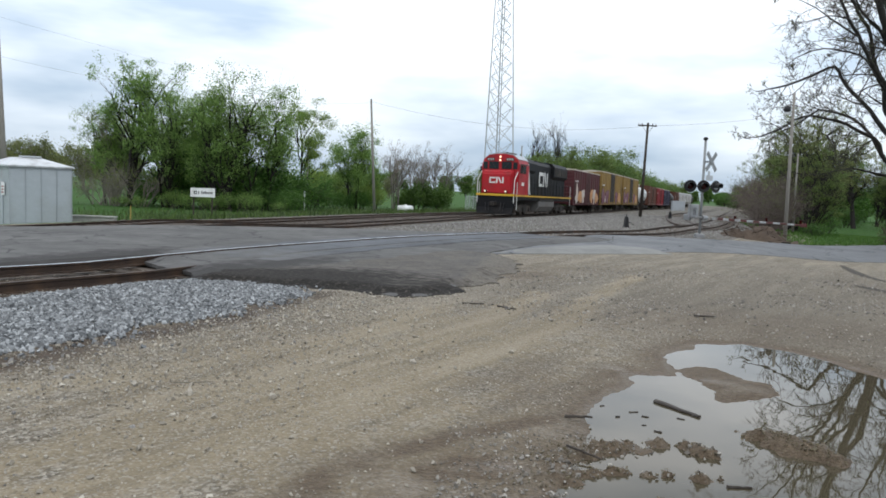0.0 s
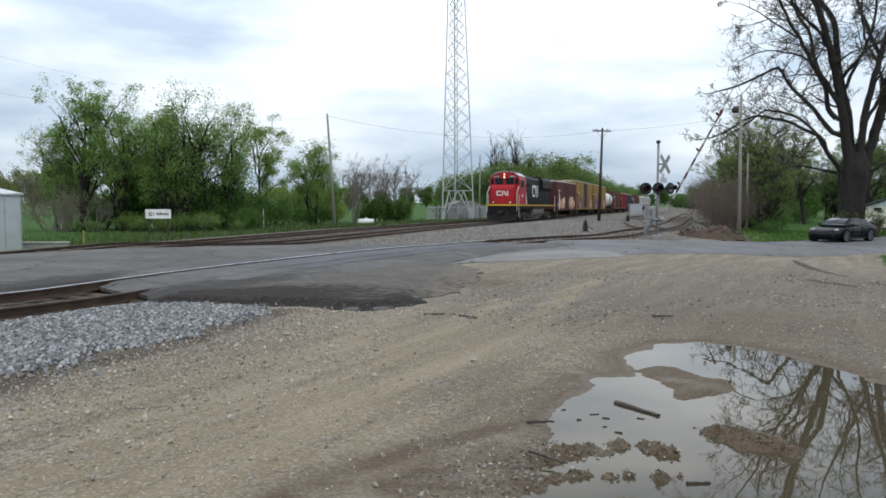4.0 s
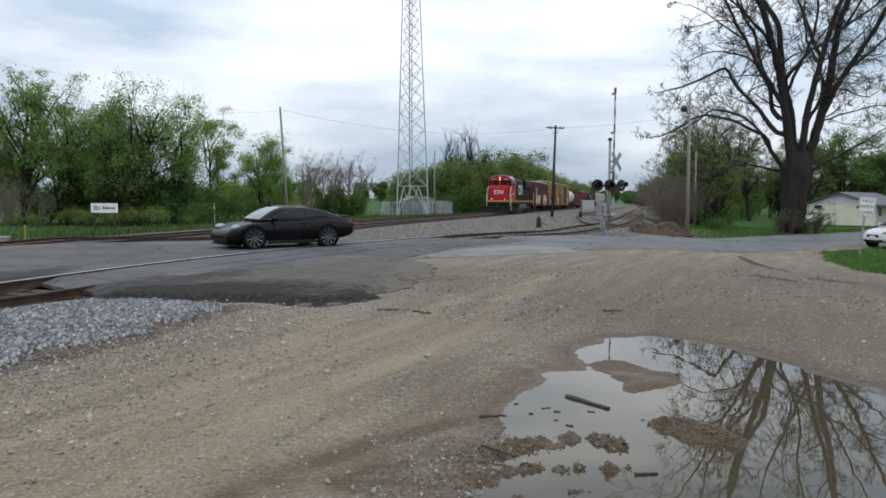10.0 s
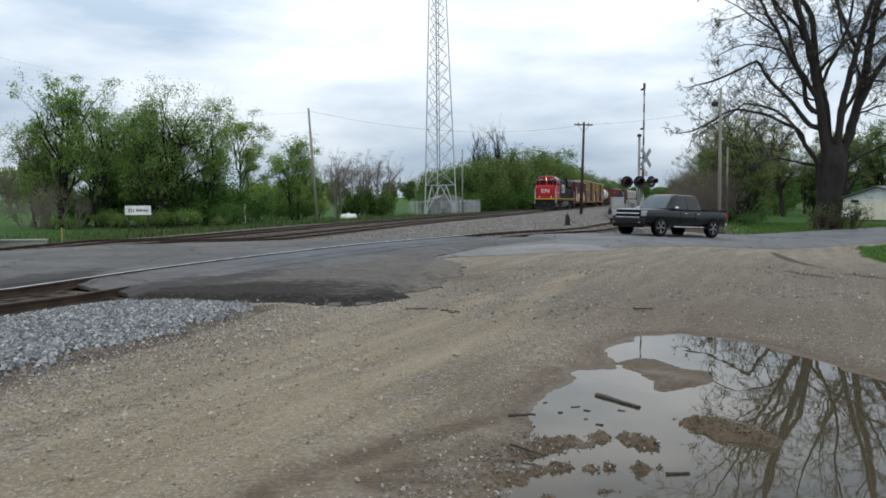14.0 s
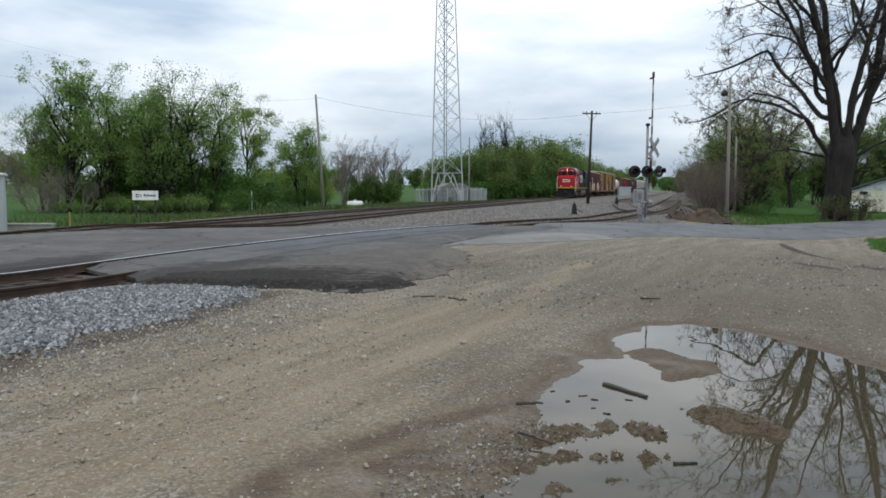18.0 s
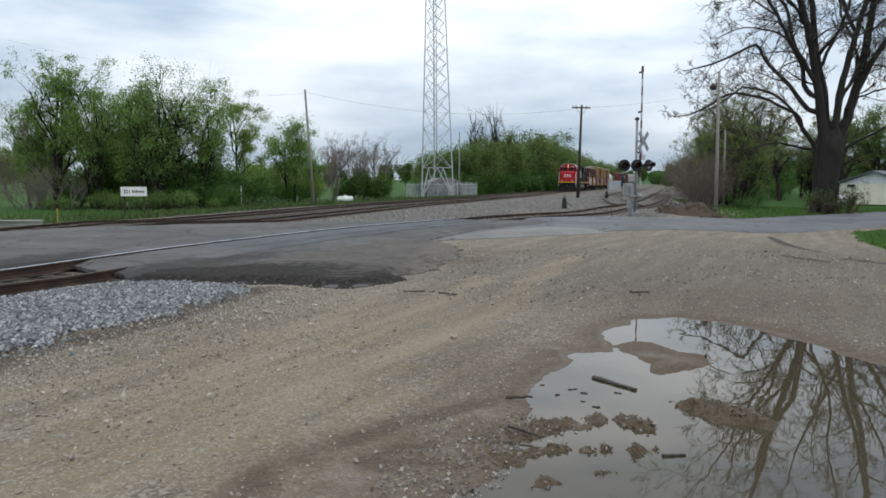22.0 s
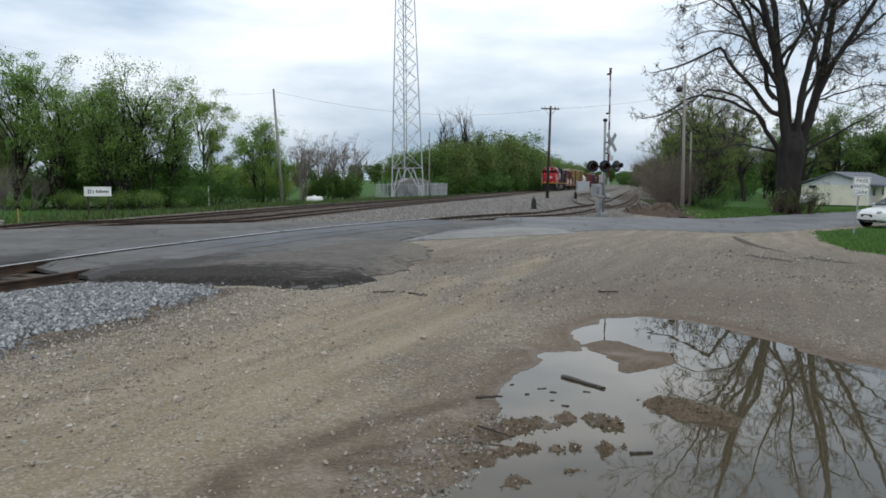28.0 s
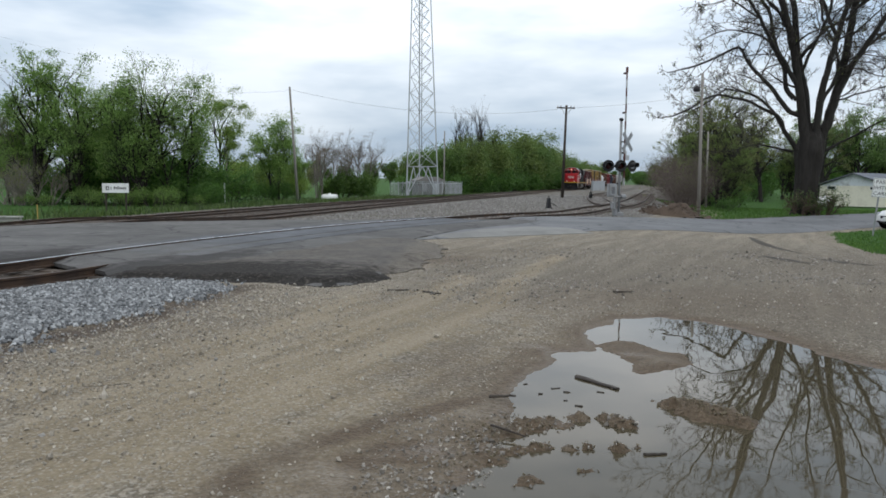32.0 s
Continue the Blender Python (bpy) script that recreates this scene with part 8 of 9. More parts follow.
def boxcar(label, paint, L, top, door_paint, roof_paint, ribs=12, graffiti=(), group="boxcars", doors=1):
    t = thing("boxcar", Matrix(), label, "boxcar", group)
    w = 2.95
    y0, y1 = 0.75, L - 0.75
    part("body", box(B(), (0, L / 2, (1.05 + top) / 2), (w - 0.12, y1 - y0, top - 1.05), Matrix(), 0.02), paint, t)
    part("side_sill", box(B(), (0, L / 2, 1.0), (w - 0.06, y1 - y0 - 0.4, 0.2), Matrix(), 0.02), paint, t)
    bm = B()
    extrude(bm, [(-w / 2, top - 0.06), (w / 2, top - 0.06), (w / 2, top + 0.03), (0, top + 0.16), (-w / 2, top + 0.03)], y1 - y0 + 0.1, Matrix.Translation((0, L / 2, 0)))
    roof = part("roof", bm, roof_paint, t, "pale metal roof")
    for k in range(13):
        y = y0 + (y1 - y0) * (k + 0.5) / 13
        bm = B()
        extrude(bm, [(-w / 2, top + 0.02), (w / 2, top + 0.02), (w / 2, top + 0.07), (0, top + 0.2), (-w / 2, top + 0.07)], 0.07, Matrix.Translation((0, y, 0)))
        part("roof_rib", bm, roof_paint, roof)
    for s in (-1, 1):
        dc = L / 2
        for k in range(ribs + 1):
            y = y0 + (y1 - y0) * k / ribs
            if abs(y - dc) > 1.6:
                part("side_post", box(B(), (s * (w / 2 - 0.035), y, (1.1 + top) / 2), (0.07, 0.11, top - 1.2), Matrix(), 0.008), paint, t)
        d = part("door", box(B(), (s * (w / 2 - 0.01), dc, (1.15 + top) / 2), (0.09, 2.9, top - 1.35), Matrix(), 0.01), door_paint, t, "sliding door")
        for k in range(4):
            part("door_rod", tube(B(), (s * (w / 2 + 0.05), dc - 1.0 + 0.65 * k, 1.25), (s * (w / 2 + 0.05), dc - 1.0 + 0.65 * k, top - 0.3), 0.025, n=6), M_UNDER, d)
        part("door_track", box(B(), (s * (w / 2 + 0.01), dc, 1.12), (0.07, 6.2, 0.09), Matrix(), 0.008), paint, t)
        for y in (y0 + 0.25, y1 - 0.25):
            lad = part("ladder", box(B(), (s * (w / 2 + 0.03), y - 0.2, 2.2), (0.03, 0.04, 2.2)), M_UNDER, t)
            part("ladder_rail", box(B(), (s * (w / 2 + 0.03), y + 0.2, 2.2), (0.03, 0.04, 2.2)), M_UNDER, lad)
            for k in range(6):
                part("rung", box(B(), (s * (w / 2 + 0.03), y, 1.25 + 0.38 * k), (0.025, 0.42, 0.03)), M_UNDER, lad)
        for gy, gz, gw, gh, mat in graffiti:
            bm = B()
            tube(bm, (s * (w / 2 - 0.09), gy, gz), (s * (w / 2 + 0.006), gy, gz), 1, 1, 28)
            for v in bm.verts:
                a = math.atan2(v.co.z - gz, v.co.y - gy)
                r = 1 + 0.18 * math.sin(3 * a + gy) + 0.1 * math.sin(7 * a + gz)
                v.co.y, v.co.z = gy + math.cos(a) * gw / 2 * r * (abs(v.co.y - gy) + abs(v.co.z - gz) > 0.01), gz + math.sin(a) * gh / 2 * r * (abs(v.co.y - gy) + abs(v.co.z - gz) > 0.01)
            part("graffiti", bm, mat, t, "painted graffiti blot")
        bm = B()
        for k in range(4):
            box(bm, (s * (w / 2 - 0.05), y0 + 1.2 + 0.45 * k, 3.4), (0.03, 0.3, 0.2))
        part("marking", bm, M_RAILW, t, "white lettering as bars")
    for y in (y0, y1):
        for k in range(9):
            part("end_rib", box(B(), (0, y, 1.35 + (top - 1.6) * k / 8), (w - 0.3, 0.12, 0.16), Matrix(), 0.05), paint, t)
    ends(t, L, w)
    sets = bogie(t, 2.4, 2, 1.75) + bogie(t, L - 2.4, 2, 1.75)
    return t, L, sets


def tank_car(label, paint, L=14.5):
    t = thing("tank_car", Matrix(), label, "tank car", "tank cars")
    r, z = 1.42, 2.75
    bm = tube(B(), (0, 1.6, z), (0, L - 1.6, z), r, n=36)
    for y in (1.6, L - 1.6):
        ball(bm, (0, y, z), (r, 0.55, r), None, 36, 16)
    part("shell", bm, paint, t, smooth=True)
    part("dome", tube(B(), (0, L / 2, z + r - 0.1), (0, L / 2, z + r + 0.42), 0.62, n=20), paint, t)
    part("platform", box(B(), (0, L / 2, z + r + 0.06), (1.8, 2.6, 0.06), Matrix(), 0.01), M_UNDER, t)
    for s in (-1, 1):
        part("side_ladder", box(B(), (s * (r + 0.06), L / 2, z), (0.05, 0.5, 2.7), Matrix(), 0.01), M_UNDER, t)
        part("platform_rail", tube(B(), (s * 0.9, L / 2 - 1.3, z + r + 0.9), (s * 0.9, L / 2 + 1.3, z + r + 0.9), 0.025, n=6), M_UNDER, t)
    part("underframe", box(B(), (0, L / 2, 1.1), (1.1, L - 1.2, 0.3), Matrix(), 0.02), M_UNDER, t)
    for y in (2.2, L - 2.2):
        part("saddle", box(B(), (0, y, 1.45), (2.5, 0.8, 0.6), Matrix(), 0.08), M_UNDER, t)
    for y in (L / 2 - 3, L / 2 + 3):
        part("strap", tube(B(), (0, y - 0.06, z), (0, y + 0.06, z), r + 0.012, n=36), M_UNDER, t)
    ends(t, L, 2.9)
    sets = bogie(t, 2.2, 2, 1.75) + bogie(t, L - 2.2, 2, 1.75)
    return t, L, sets


def hopper(label, paint, L=16.5):
    t = thing("hopper_car", Matrix(), label, "hopper car", "hopper cars")
    w, top = 3.0, 4.6
    bm = B()
    extrude(bm, [(-w / 2, 1.6), (-w / 2, top - 0.3), (-w / 2 + 0.4, top), (w / 2 - 0.4, top), (w / 2, top - 0.3), (w / 2, 1.6), (0.6, 0.7), (-0.6, 0.7)], L - 4.4, Matrix.Translation((0, L / 2, 0)))
    part("body", bm, paint, t)
    for s in (-1, 1):
        for k in range(10):
            part("side_post", box(B(), (s * (w / 2 + 0.03), 2.6 + (L - 5.2) * k / 9, 2.95), (0.08, 0.1, 2.6), Matrix(), 0.01), paint, t)
    for y, d in ((1.9, 1), (L - 1.9, -1)):
        part("slope_sheet", box(B(), (0, y, 2.5), (w - 0.2, 0.1, 3.0), Matrix.Translation((0, y, 2.5)) @ Matrix.Rotation(radians(-28 * d), 4, "X") @ Matrix.Translation((0, -y, -2.5)), 0.01), paint, t)
    part("underframe", box(B(), (0, L / 2, 1.15), (0.8, L - 1.0, 0.34), Matrix(), 0.02), M_UNDER, t)
    part("roof_walk", box(B(), (0, L / 2, top + 0.06), (0.7, L - 4.6, 0.06), Matrix(), 0.01), M_GALV, t)
    ends(t, L, w)
    sets = bogie(t, 2.0, 2, 1.75) + bogie(t, L - 2.0, 2, 1.75)
    return t, L, sets


M_MAROON = plain("maroon_boxcar_paint", (0.088, 0.026, 0.030), 0.7, 0, 0.25, 5, 0.5, (0.09, 0.06, 0.045), 0.45)
M_YELBOX = plain("ochre_boxcar_paint", (0.27, 0.175, 0.055), 0.7, 0, 0.2, 5, 0.5, (0.14, 0.09, 0.04), 0.45)
M_REDBOX = plain("red_boxcar_paint", (0.22, 0.018, 0.024), 0.6, 0, 0.15, 5, 0.5, (0.14, 0.04, 0.035), 0.3)
M_BROWNBOX = plain("brown_boxcar_paint", (0.12, 0.05, 0.035), 0.75, 0, 0.3, 5, 0.5, dirty=0.4)
M_BLUEBOX = plain("dark_blue_boxcar_paint", (0.03, 0.035, 0.07), 0.7, 0, 0.25, 5, 0.5, dirty=0.3)
M_CARROOF = plain("weathered_car_roof", (0.50, 0.46, 0.39), 0.7, 0.2, 0.2, 5, 0.5, (0.2, 0.13, 0.09), 0.4)
M_DOORDK = plain("dark_car_door", (0.045, 0.04, 0.042), 0.7, dirty=0.3)
M_GRAF_O = plain("orange_graffiti", (0.50, 0.24, 0.09), 0.6, 0, 0.4, 3, 1.5, (0.55, 0.45, 0.36), 0.4)
M_GRAF_W = plain("pale_graffiti", (0.52, 0.47, 0.43), 0.6, 0, 0.3, 3, 1.5, (0.4, 0.2, 0.12), 0.4)
M_GRAF_P = plain("purple_graffiti", (0.13, 0.03, 0.06), 0.6, 0, 0.5, 3, 1.5, (0.3, 0.26, 0.24), 0.4)
M_TANKW = plain("white_tank_paint", (0.66, 0.67, 0.67), 0.45, 0, 0.1, 4, 0.5, (0.28, 0.25, 0.21), 0.3)
M_TANKB = plain("black_tank_paint", (0.02, 0.02, 0.022), 0.45, 0, 0.2, 4, 0.5, dirty=0.2)
M_HOPPER = plain("pale_grey_hopper_paint", (0.42, 0.42, 0.41), 0.6, 0, 0.12, 4, 0.5, dirty=0.35)


def train():
    """Builds every vehicle of the train; returns rows of (thing, offset from the front, wheelsets)."""
    made, s = [], 0.0
    lo = locomotive()
    consist = [lo,
               boxcar("maroon ribbed boxcar with orange graffiti along its side", M_MAROON, 16.6, 4.55, M_MAROON, M_CARROOF, graffiti=((2.6, 2.0, 1.3, 1.9, M_GRAF_W), (4.3, 1.75, 2.2, 1.2, M_GRAF_O), (6.0, 1.9, 1.5, 1.5, M_GRAF_W), (10.9, 1.85, 1.6, 1.6, M_GRAF_O), (12.6, 1.95, 1.5, 1.7, M_GRAF_W), (14.2, 1.7, 1.9, 1.1, M_GRAF_O))),
               boxcar("ochre yellow high boxcar with a dark door and purple graffiti", M_YELBOX, 19.0, 5.05, M_DOORDK, M_CARROOF, 14, ((2.4, 1.9, 2.4, 1.8, M_GRAF_P), (5.4, 2.0, 2.6, 1.7, M_GRAF_P), (4.0, 1.6, 0.9, 0.8, M_GRAF_W), (13.2, 1.9, 2.2, 1.6, M_GRAF_P), (15.9, 1.8, 2.0, 1.3, M_GRAF_O)))]
    y2 = copy_thing(consist[2][0], Matrix())
    consist.append((y2, 19.0, []))
    tank = tank_car("white tank car with a dome platform", M_TANKW)
    consist.append(tank)
    br = boxcar("dark brown boxcar in the train", M_BROWNBOX, 16.6, 4.5, M_BROWNBOX, M_BROWNBOX)
    consist.append(br)
    rd = boxcar("bright red boxcar in the train", M_REDBOX, 16.6, 4.55, M_REDBOX, M_CARROOF)
    consist.append(rd)
    bl = boxcar("dark blue boxcar in the train", M_BLUEBOX, 16.6, 4.5, M_BLUEBOX, M_CARROOF)
    consist.append(bl)
    tb = tank_car("black tank car in the train", M_TANKB)
    consist.append(tb)
    consist.append((tagged(copy_thing(br[0], Matrix())), 16.6, []))
    hp = hopper("pale grey covered hopper car in the train", M_HOPPER)
    consist.append(hp)
    for k in range(3):
        consist.append((copy_thing(hp[0], Matrix()), hp[1], []))
    consist.append((copy_thing(tb[0], Matrix()), 14.5, []))
    for ob, L, sets in consist:
        made.append((ob, s, sets))
        s += L
    return made


CONSIST = train()


# ---- road vehicles ----
def car_paint(name, color, metal=0.2, rough=0.55, coat=0.5):
    m, n, l, b = nodes(name)
    c = blend(n, l, ramp(n, l, tex(n, l, 2.0, 4), [(0.45, (0.0,)), (0.8, (0.25,))]), color, tuple(v * 0.7 + 0.008 for v in color))
    l.new(c, b.inputs["Base Color"])
    b.inputs["Metallic"].default_value, b.inputs["Roughness"].default_value = metal, rough
    b.inputs["Specular IOR Level"].default_value = 0.02
    b.inputs["Coat Weight"].default_value, b.inputs["Coat Roughness"].default_value = coat, 0.02
    return m


M_SCREEN = plain("windscreen_glass", (0.115, 0.137, 0.15), 0.14, 0.75, 0.05, 3, 0.5, dirty=0.0, spec=0.5)
M_TYRE = plain("tyre_rubber", (0.012, 0.012, 0.0125), 0.9, 0, 0.3, 20, 3, (0.03, 0.027, 0.025), 0.2, spec=0.08)
M_WELL_SHADE = plain("wheel_well_shade", (0.004, 0.004, 0.004), 0.95, 0, 0.2, 10, 2, dirty=0.0, spec=0.02)
M_RIM = plain("alloy_rim", (0.30, 0.31, 0.325), 0.3, 0.8, 0.1, 10, 2, dirty=0.1)
M_GUNRIM = plain("gunmetal_rim", (0.13, 0.135, 0.145), 0.3, 0.8, 0.1, 10, 2, dirty=0.1)
M_TRIM = plain("black_trim", (0.012, 0.012, 0.013), 0.6, 0, 0.2, 10, 2, dirty=0.05, spec=0.12)
M_CHROME = plain("chrome_trim", (0.62, 0.63, 0.65), 0.15, 1.0, 0.05, 10, 2, dirty=0.05)
M_LAMPW = plain("headlamp_glass", (0.30, 0.315, 0.34), 0.12, 0.4, 0.1, 20, 3, dirty=0)
M_LAMPR = plain("tail_lamp_red", (0.35, 0.012, 0.012), 0.15, 0, 0.1, 20, 3, dirty=0)
M_LAMPA = plain("amber_lamp", (0.6, 0.2, 0.02), 0.15, 0, 0.1, 20, 3, dirty=0)
M_PLATE = plain("plate_white", (0.6, 0.6, 0.6), 0.5, 0, 0.05, dirty=0.1)


def loft(bm, rings, caps=True):
    vs = [[bm.verts.new(p) for p in r] for r in rings]
    n = len(rings[0])
    for a, b in zip(vs[:-1], vs[1:]):
        for i in range(n):
            j = (i + 1) % n
            bm.faces.new((a[i], a[j], b[j], b[i]))
    if caps:
        bm.faces.new(vs[0][::-1])
        bm.faces.new(vs[-1])
    return bm


def wheel(t, x, y, r, w, spokes, rim=0.66, rim_mat=None):
    """A road wheel that turns about its y axis."""
    s = 1 if y > 0 else -1
    bm = B()
    prof = [(-w / 2, r * rim), (-w / 2, r * 0.93), (-w * 0.36, r), (w * 0.36, r), (w / 2, r * 0.93), (w / 2, r * rim)]
    rings = []
    for k in range(28):
        a = 2 * math.pi * k / 28
        rings.append([(q * math.cos(a), p, q * math.sin(a)) for p, q in prof])
    loft(bm, rings + rings[:1], False)
    bmesh.ops.remove_doubles(bm, verts=bm.verts, dist=1e-5)
    ty = part("wheel", bm, M_TYRE, t, smooth=True)
    ty.matrix_basis = pose(x, y, r)
    bm = tube(B(), (0, s * w * 0.12, 0), (0, s * w * 0.2, 0), r * rim, n=28)
    part("rim_disc", bm, M_TRIM, ty)
    bm = B()
    for k in range(spokes):
        a = 2 * math.pi * k / spokes
        d = 0.10 if spokes < 8 else 0.05
        for e in (-d, d):
            tube(bm, (0.06 * math.cos(a), s * w * 0.38, 0.06 * math.sin(a)), (r * (rim - 0.03) * math.cos(a + e), s * w * 0.44, r * (rim - 0.03) * math.sin(a + e)), 0.024, 0.02, 6)
    tube(bm, (0, s * w * 0.3, 0), (0, s * w * 0.45, 0), 0.07, 0.055, 14)
    rr = []
    for k in range(28):
        a = 2 * math.pi * k / 28
        rr.append([(q * math.cos(a), s * p, q * math.sin(a)) for p, q in ((w * 0.3, r * (rim - 0.06)), (w * 0.3, r * (rim + 0.02)), (w * 0.49, r * (rim + 0.02)), (w * 0.49, r * (rim - 0.03)))])
    loft(bm, rr + rr[:1], False)
    part("rim", bm, rim_mat or M_RIM, ty, "alloy rim")
    return ty


def vehicle(name, m, label, category, paint, st, gh, W, wheels, r, wins, spokes=5, tyre_w=0.22, curve=1.2, seams=(0.62, -0.4), rim=0.68, rim_mat=None):
    """st: stations x, bottom, shoulder, top, half width. gh: front base x, front top x, rear top x, rear base x, base z, roof z, base half width, roof half width."""
    t = thing(name, m, label, category, "road vehicles")
    rings = []
    for x, zb, zs, zt, w in st:
        rings.append([(x, -w * 0.90, zb), (x, -w, zb + (zs - zb) * 0.3), (x, -w * 1.0, zb + (zs - zb) * 0.75), (x, -w * 0.965, zs), (x, -w * 0.80, zt - 0.015), (x, 0, zt + 0.02), (x, w * 0.80, zt - 0.015), (x, w * 0.965, zs), (x, w * 1.0, zb + (zs - zb) * 0.75), (x, w, zb + (zs - zb) * 0.3), (x, w * 0.90, zb)])
    bm = loft(B(), rings)
    bmesh.ops.recalc_face_normals(bm, faces=bm.faces)
    body = part("body", bm, paint, t, smooth=True)
    md = body.modifiers.new("smooth", "SUBSURF")
    md.levels = md.render_levels = 2
    fb, ft, rt, rb, z0, z1, w0, w1 = gh
    crown = 0.05
    ring = []
    k = 7
    for i in range(k + 1):
        q = i / k
        xf, xr = fb + (ft - fb) * q, rb + (rt - rb) * q
        w = w0 + (w1 - w0) * q
        z = z0 + (z1 - z0) * (1 - (1 - q) ** curve)
        ring.append([(xf, -w * 0.86, z), (xf - 0.10, -w, z), (xr + 0.10, -w, z), (xr, -w * 0.86, z), (xr, w * 0.86, z), (xr + 0.10, w, z), (xf - 0.10, w, z), (xf, w * 0.86, z)])
    last = ring[-1]
    cx = (ft + rt) / 2
    ring.append([(cx + (p[0] - cx) * 0.86, p[1] * 0.78, z1 + crown) for p in last])
    bm = loft(B(), ring)
    bmesh.ops.recalc_face_normals(bm, faces=bm.faces)
    cab = part("cabin", bm, paint, t, smooth=True)

    def wall(x, z, s):
        q = 1 - (1 - (z - z0) / (z1 - z0)) ** (1 / curve)
        return s * (w0 + (w1 - w0) * q + 0.012)
    for poly in wins:
        for s in (-1, 1):
            bm = B()
            vs = [bm.verts.new((x, wall(x, z, s), z)) for x, z in poly]
            us = [bm.verts.new((x, wall(x, z, s) - s * 0.03, z)) for x, z in poly]
            bm.faces.new(vs)
            bm.faces.new(us[::-1])
            for i in range(len(poly)):
                j = (i + 1) % len(poly)
                bm.faces.new((vs[i], us[i], us[j], vs[j]))
            bmesh.ops.recalc_face_normals(bm, faces=bm.faces)
            part("side_window", bm, M_GLASS, cab, "dark glass side window")

    def screen(xb, xt, sign, nm):
        dz, rings = z1 - z0, []
        for i in range(8):
            q = 0.08 + 0.84 * i / 7
            w = (w0 + (w1 - w0) * q) * 0.83
            zz = z0 + dz * (1 - (1 - q) ** curve)
            xx = xb + (xt - xb) * q
            rings.append([(xx + sign * 0.022, -w, zz + 0.008), (xx + sign * 0.03, 0, zz + 0.012), (xx + sign * 0.022, w, zz + 0.008), (xx - sign * 0.02, w, zz - 0.02), (xx - sign * 0.02, -w, zz - 0.02)])
        bm = loft(B(), rings)
        bmesh.ops.recalc_face_normals(bm, faces=bm.faces)
        part(nm, bm, M_SCREEN, cab, "sky-reflecting " + nm.replace("_", " "))
    screen(fb, ft, 1, "windscreen")
    screen(rb, rt, -1, "rear_window")
    out = []
    for x in wheels:
        for s in (-1, 1):
            # a black disc paints the shade of the open wheel arch
            bm = tube(B(), (x, s * (W / 2 - 0.16), r * 1.02), (x, s * (W / 2 + 0.004), r * 1.02), r * 1.10, n=30)
            part("wheel_arch", bm, M_WELL_SHADE, t)
            out.append(wheel(t, x, s * (W / 2 - tyre_w / 2 + 0.025), r, tyre_w, spokes, rim, rim_mat))
    for s in (-1, 1):
        xm = fb - 0.42
        mr = part("mirror", ball(B(), (xm, s * (w0 + 0.14), z0 + 0.09), (0.09, 0.12, 0.075)), paint, t, smooth=True)
        part("mirror_stalk", box(B(), (xm, s * (w0 + 0.02), z0 + 0.05), (0.06, 0.16, 0.03)), M_TRIM, mr)
        for xs in seams:
            part("door_seam", box(B(), (xs, s * (W / 2 - 0.012), (st[len(st) // 2][1] + st[len(st) // 2][2]) / 2 + 0.05), (0.006, 0.026, (st[len(st) // 2][2] - st[len(st) // 2][1]) * 0.75)), M_TRIM, t)
        part("rocker_panel", box(B(), ((wheels[0] + wheels[1]) / 2, s * (W / 2 - 0.03), st[len(st) // 2][1] + 0.06), (wheels[0] - wheels[1] - r * 2.4, 0.05, 0.10), Matrix(), 0.02), M_TRIM, t)
    return t, out


def add_lamps(t, xf, xr, zf, zr, half, front, rear):
    for s in (-1, 1):
        part("headlamp", ball(B(), (xf, s * half, zf), front, None, 14, 8), M_LAMPW, t, "clear headlamp", True)
        part("tail_lamp", box(B(), (xr, s * half * 0.98, zr), rear, Matrix(), 0.02), M_LAMPR, t, "red tail lamp")
    part("number_plate", box(B(), (xr - 0.015, 0, zr - 0.25), (0.02, 0.32, 0.16)), M_PLATE, t)


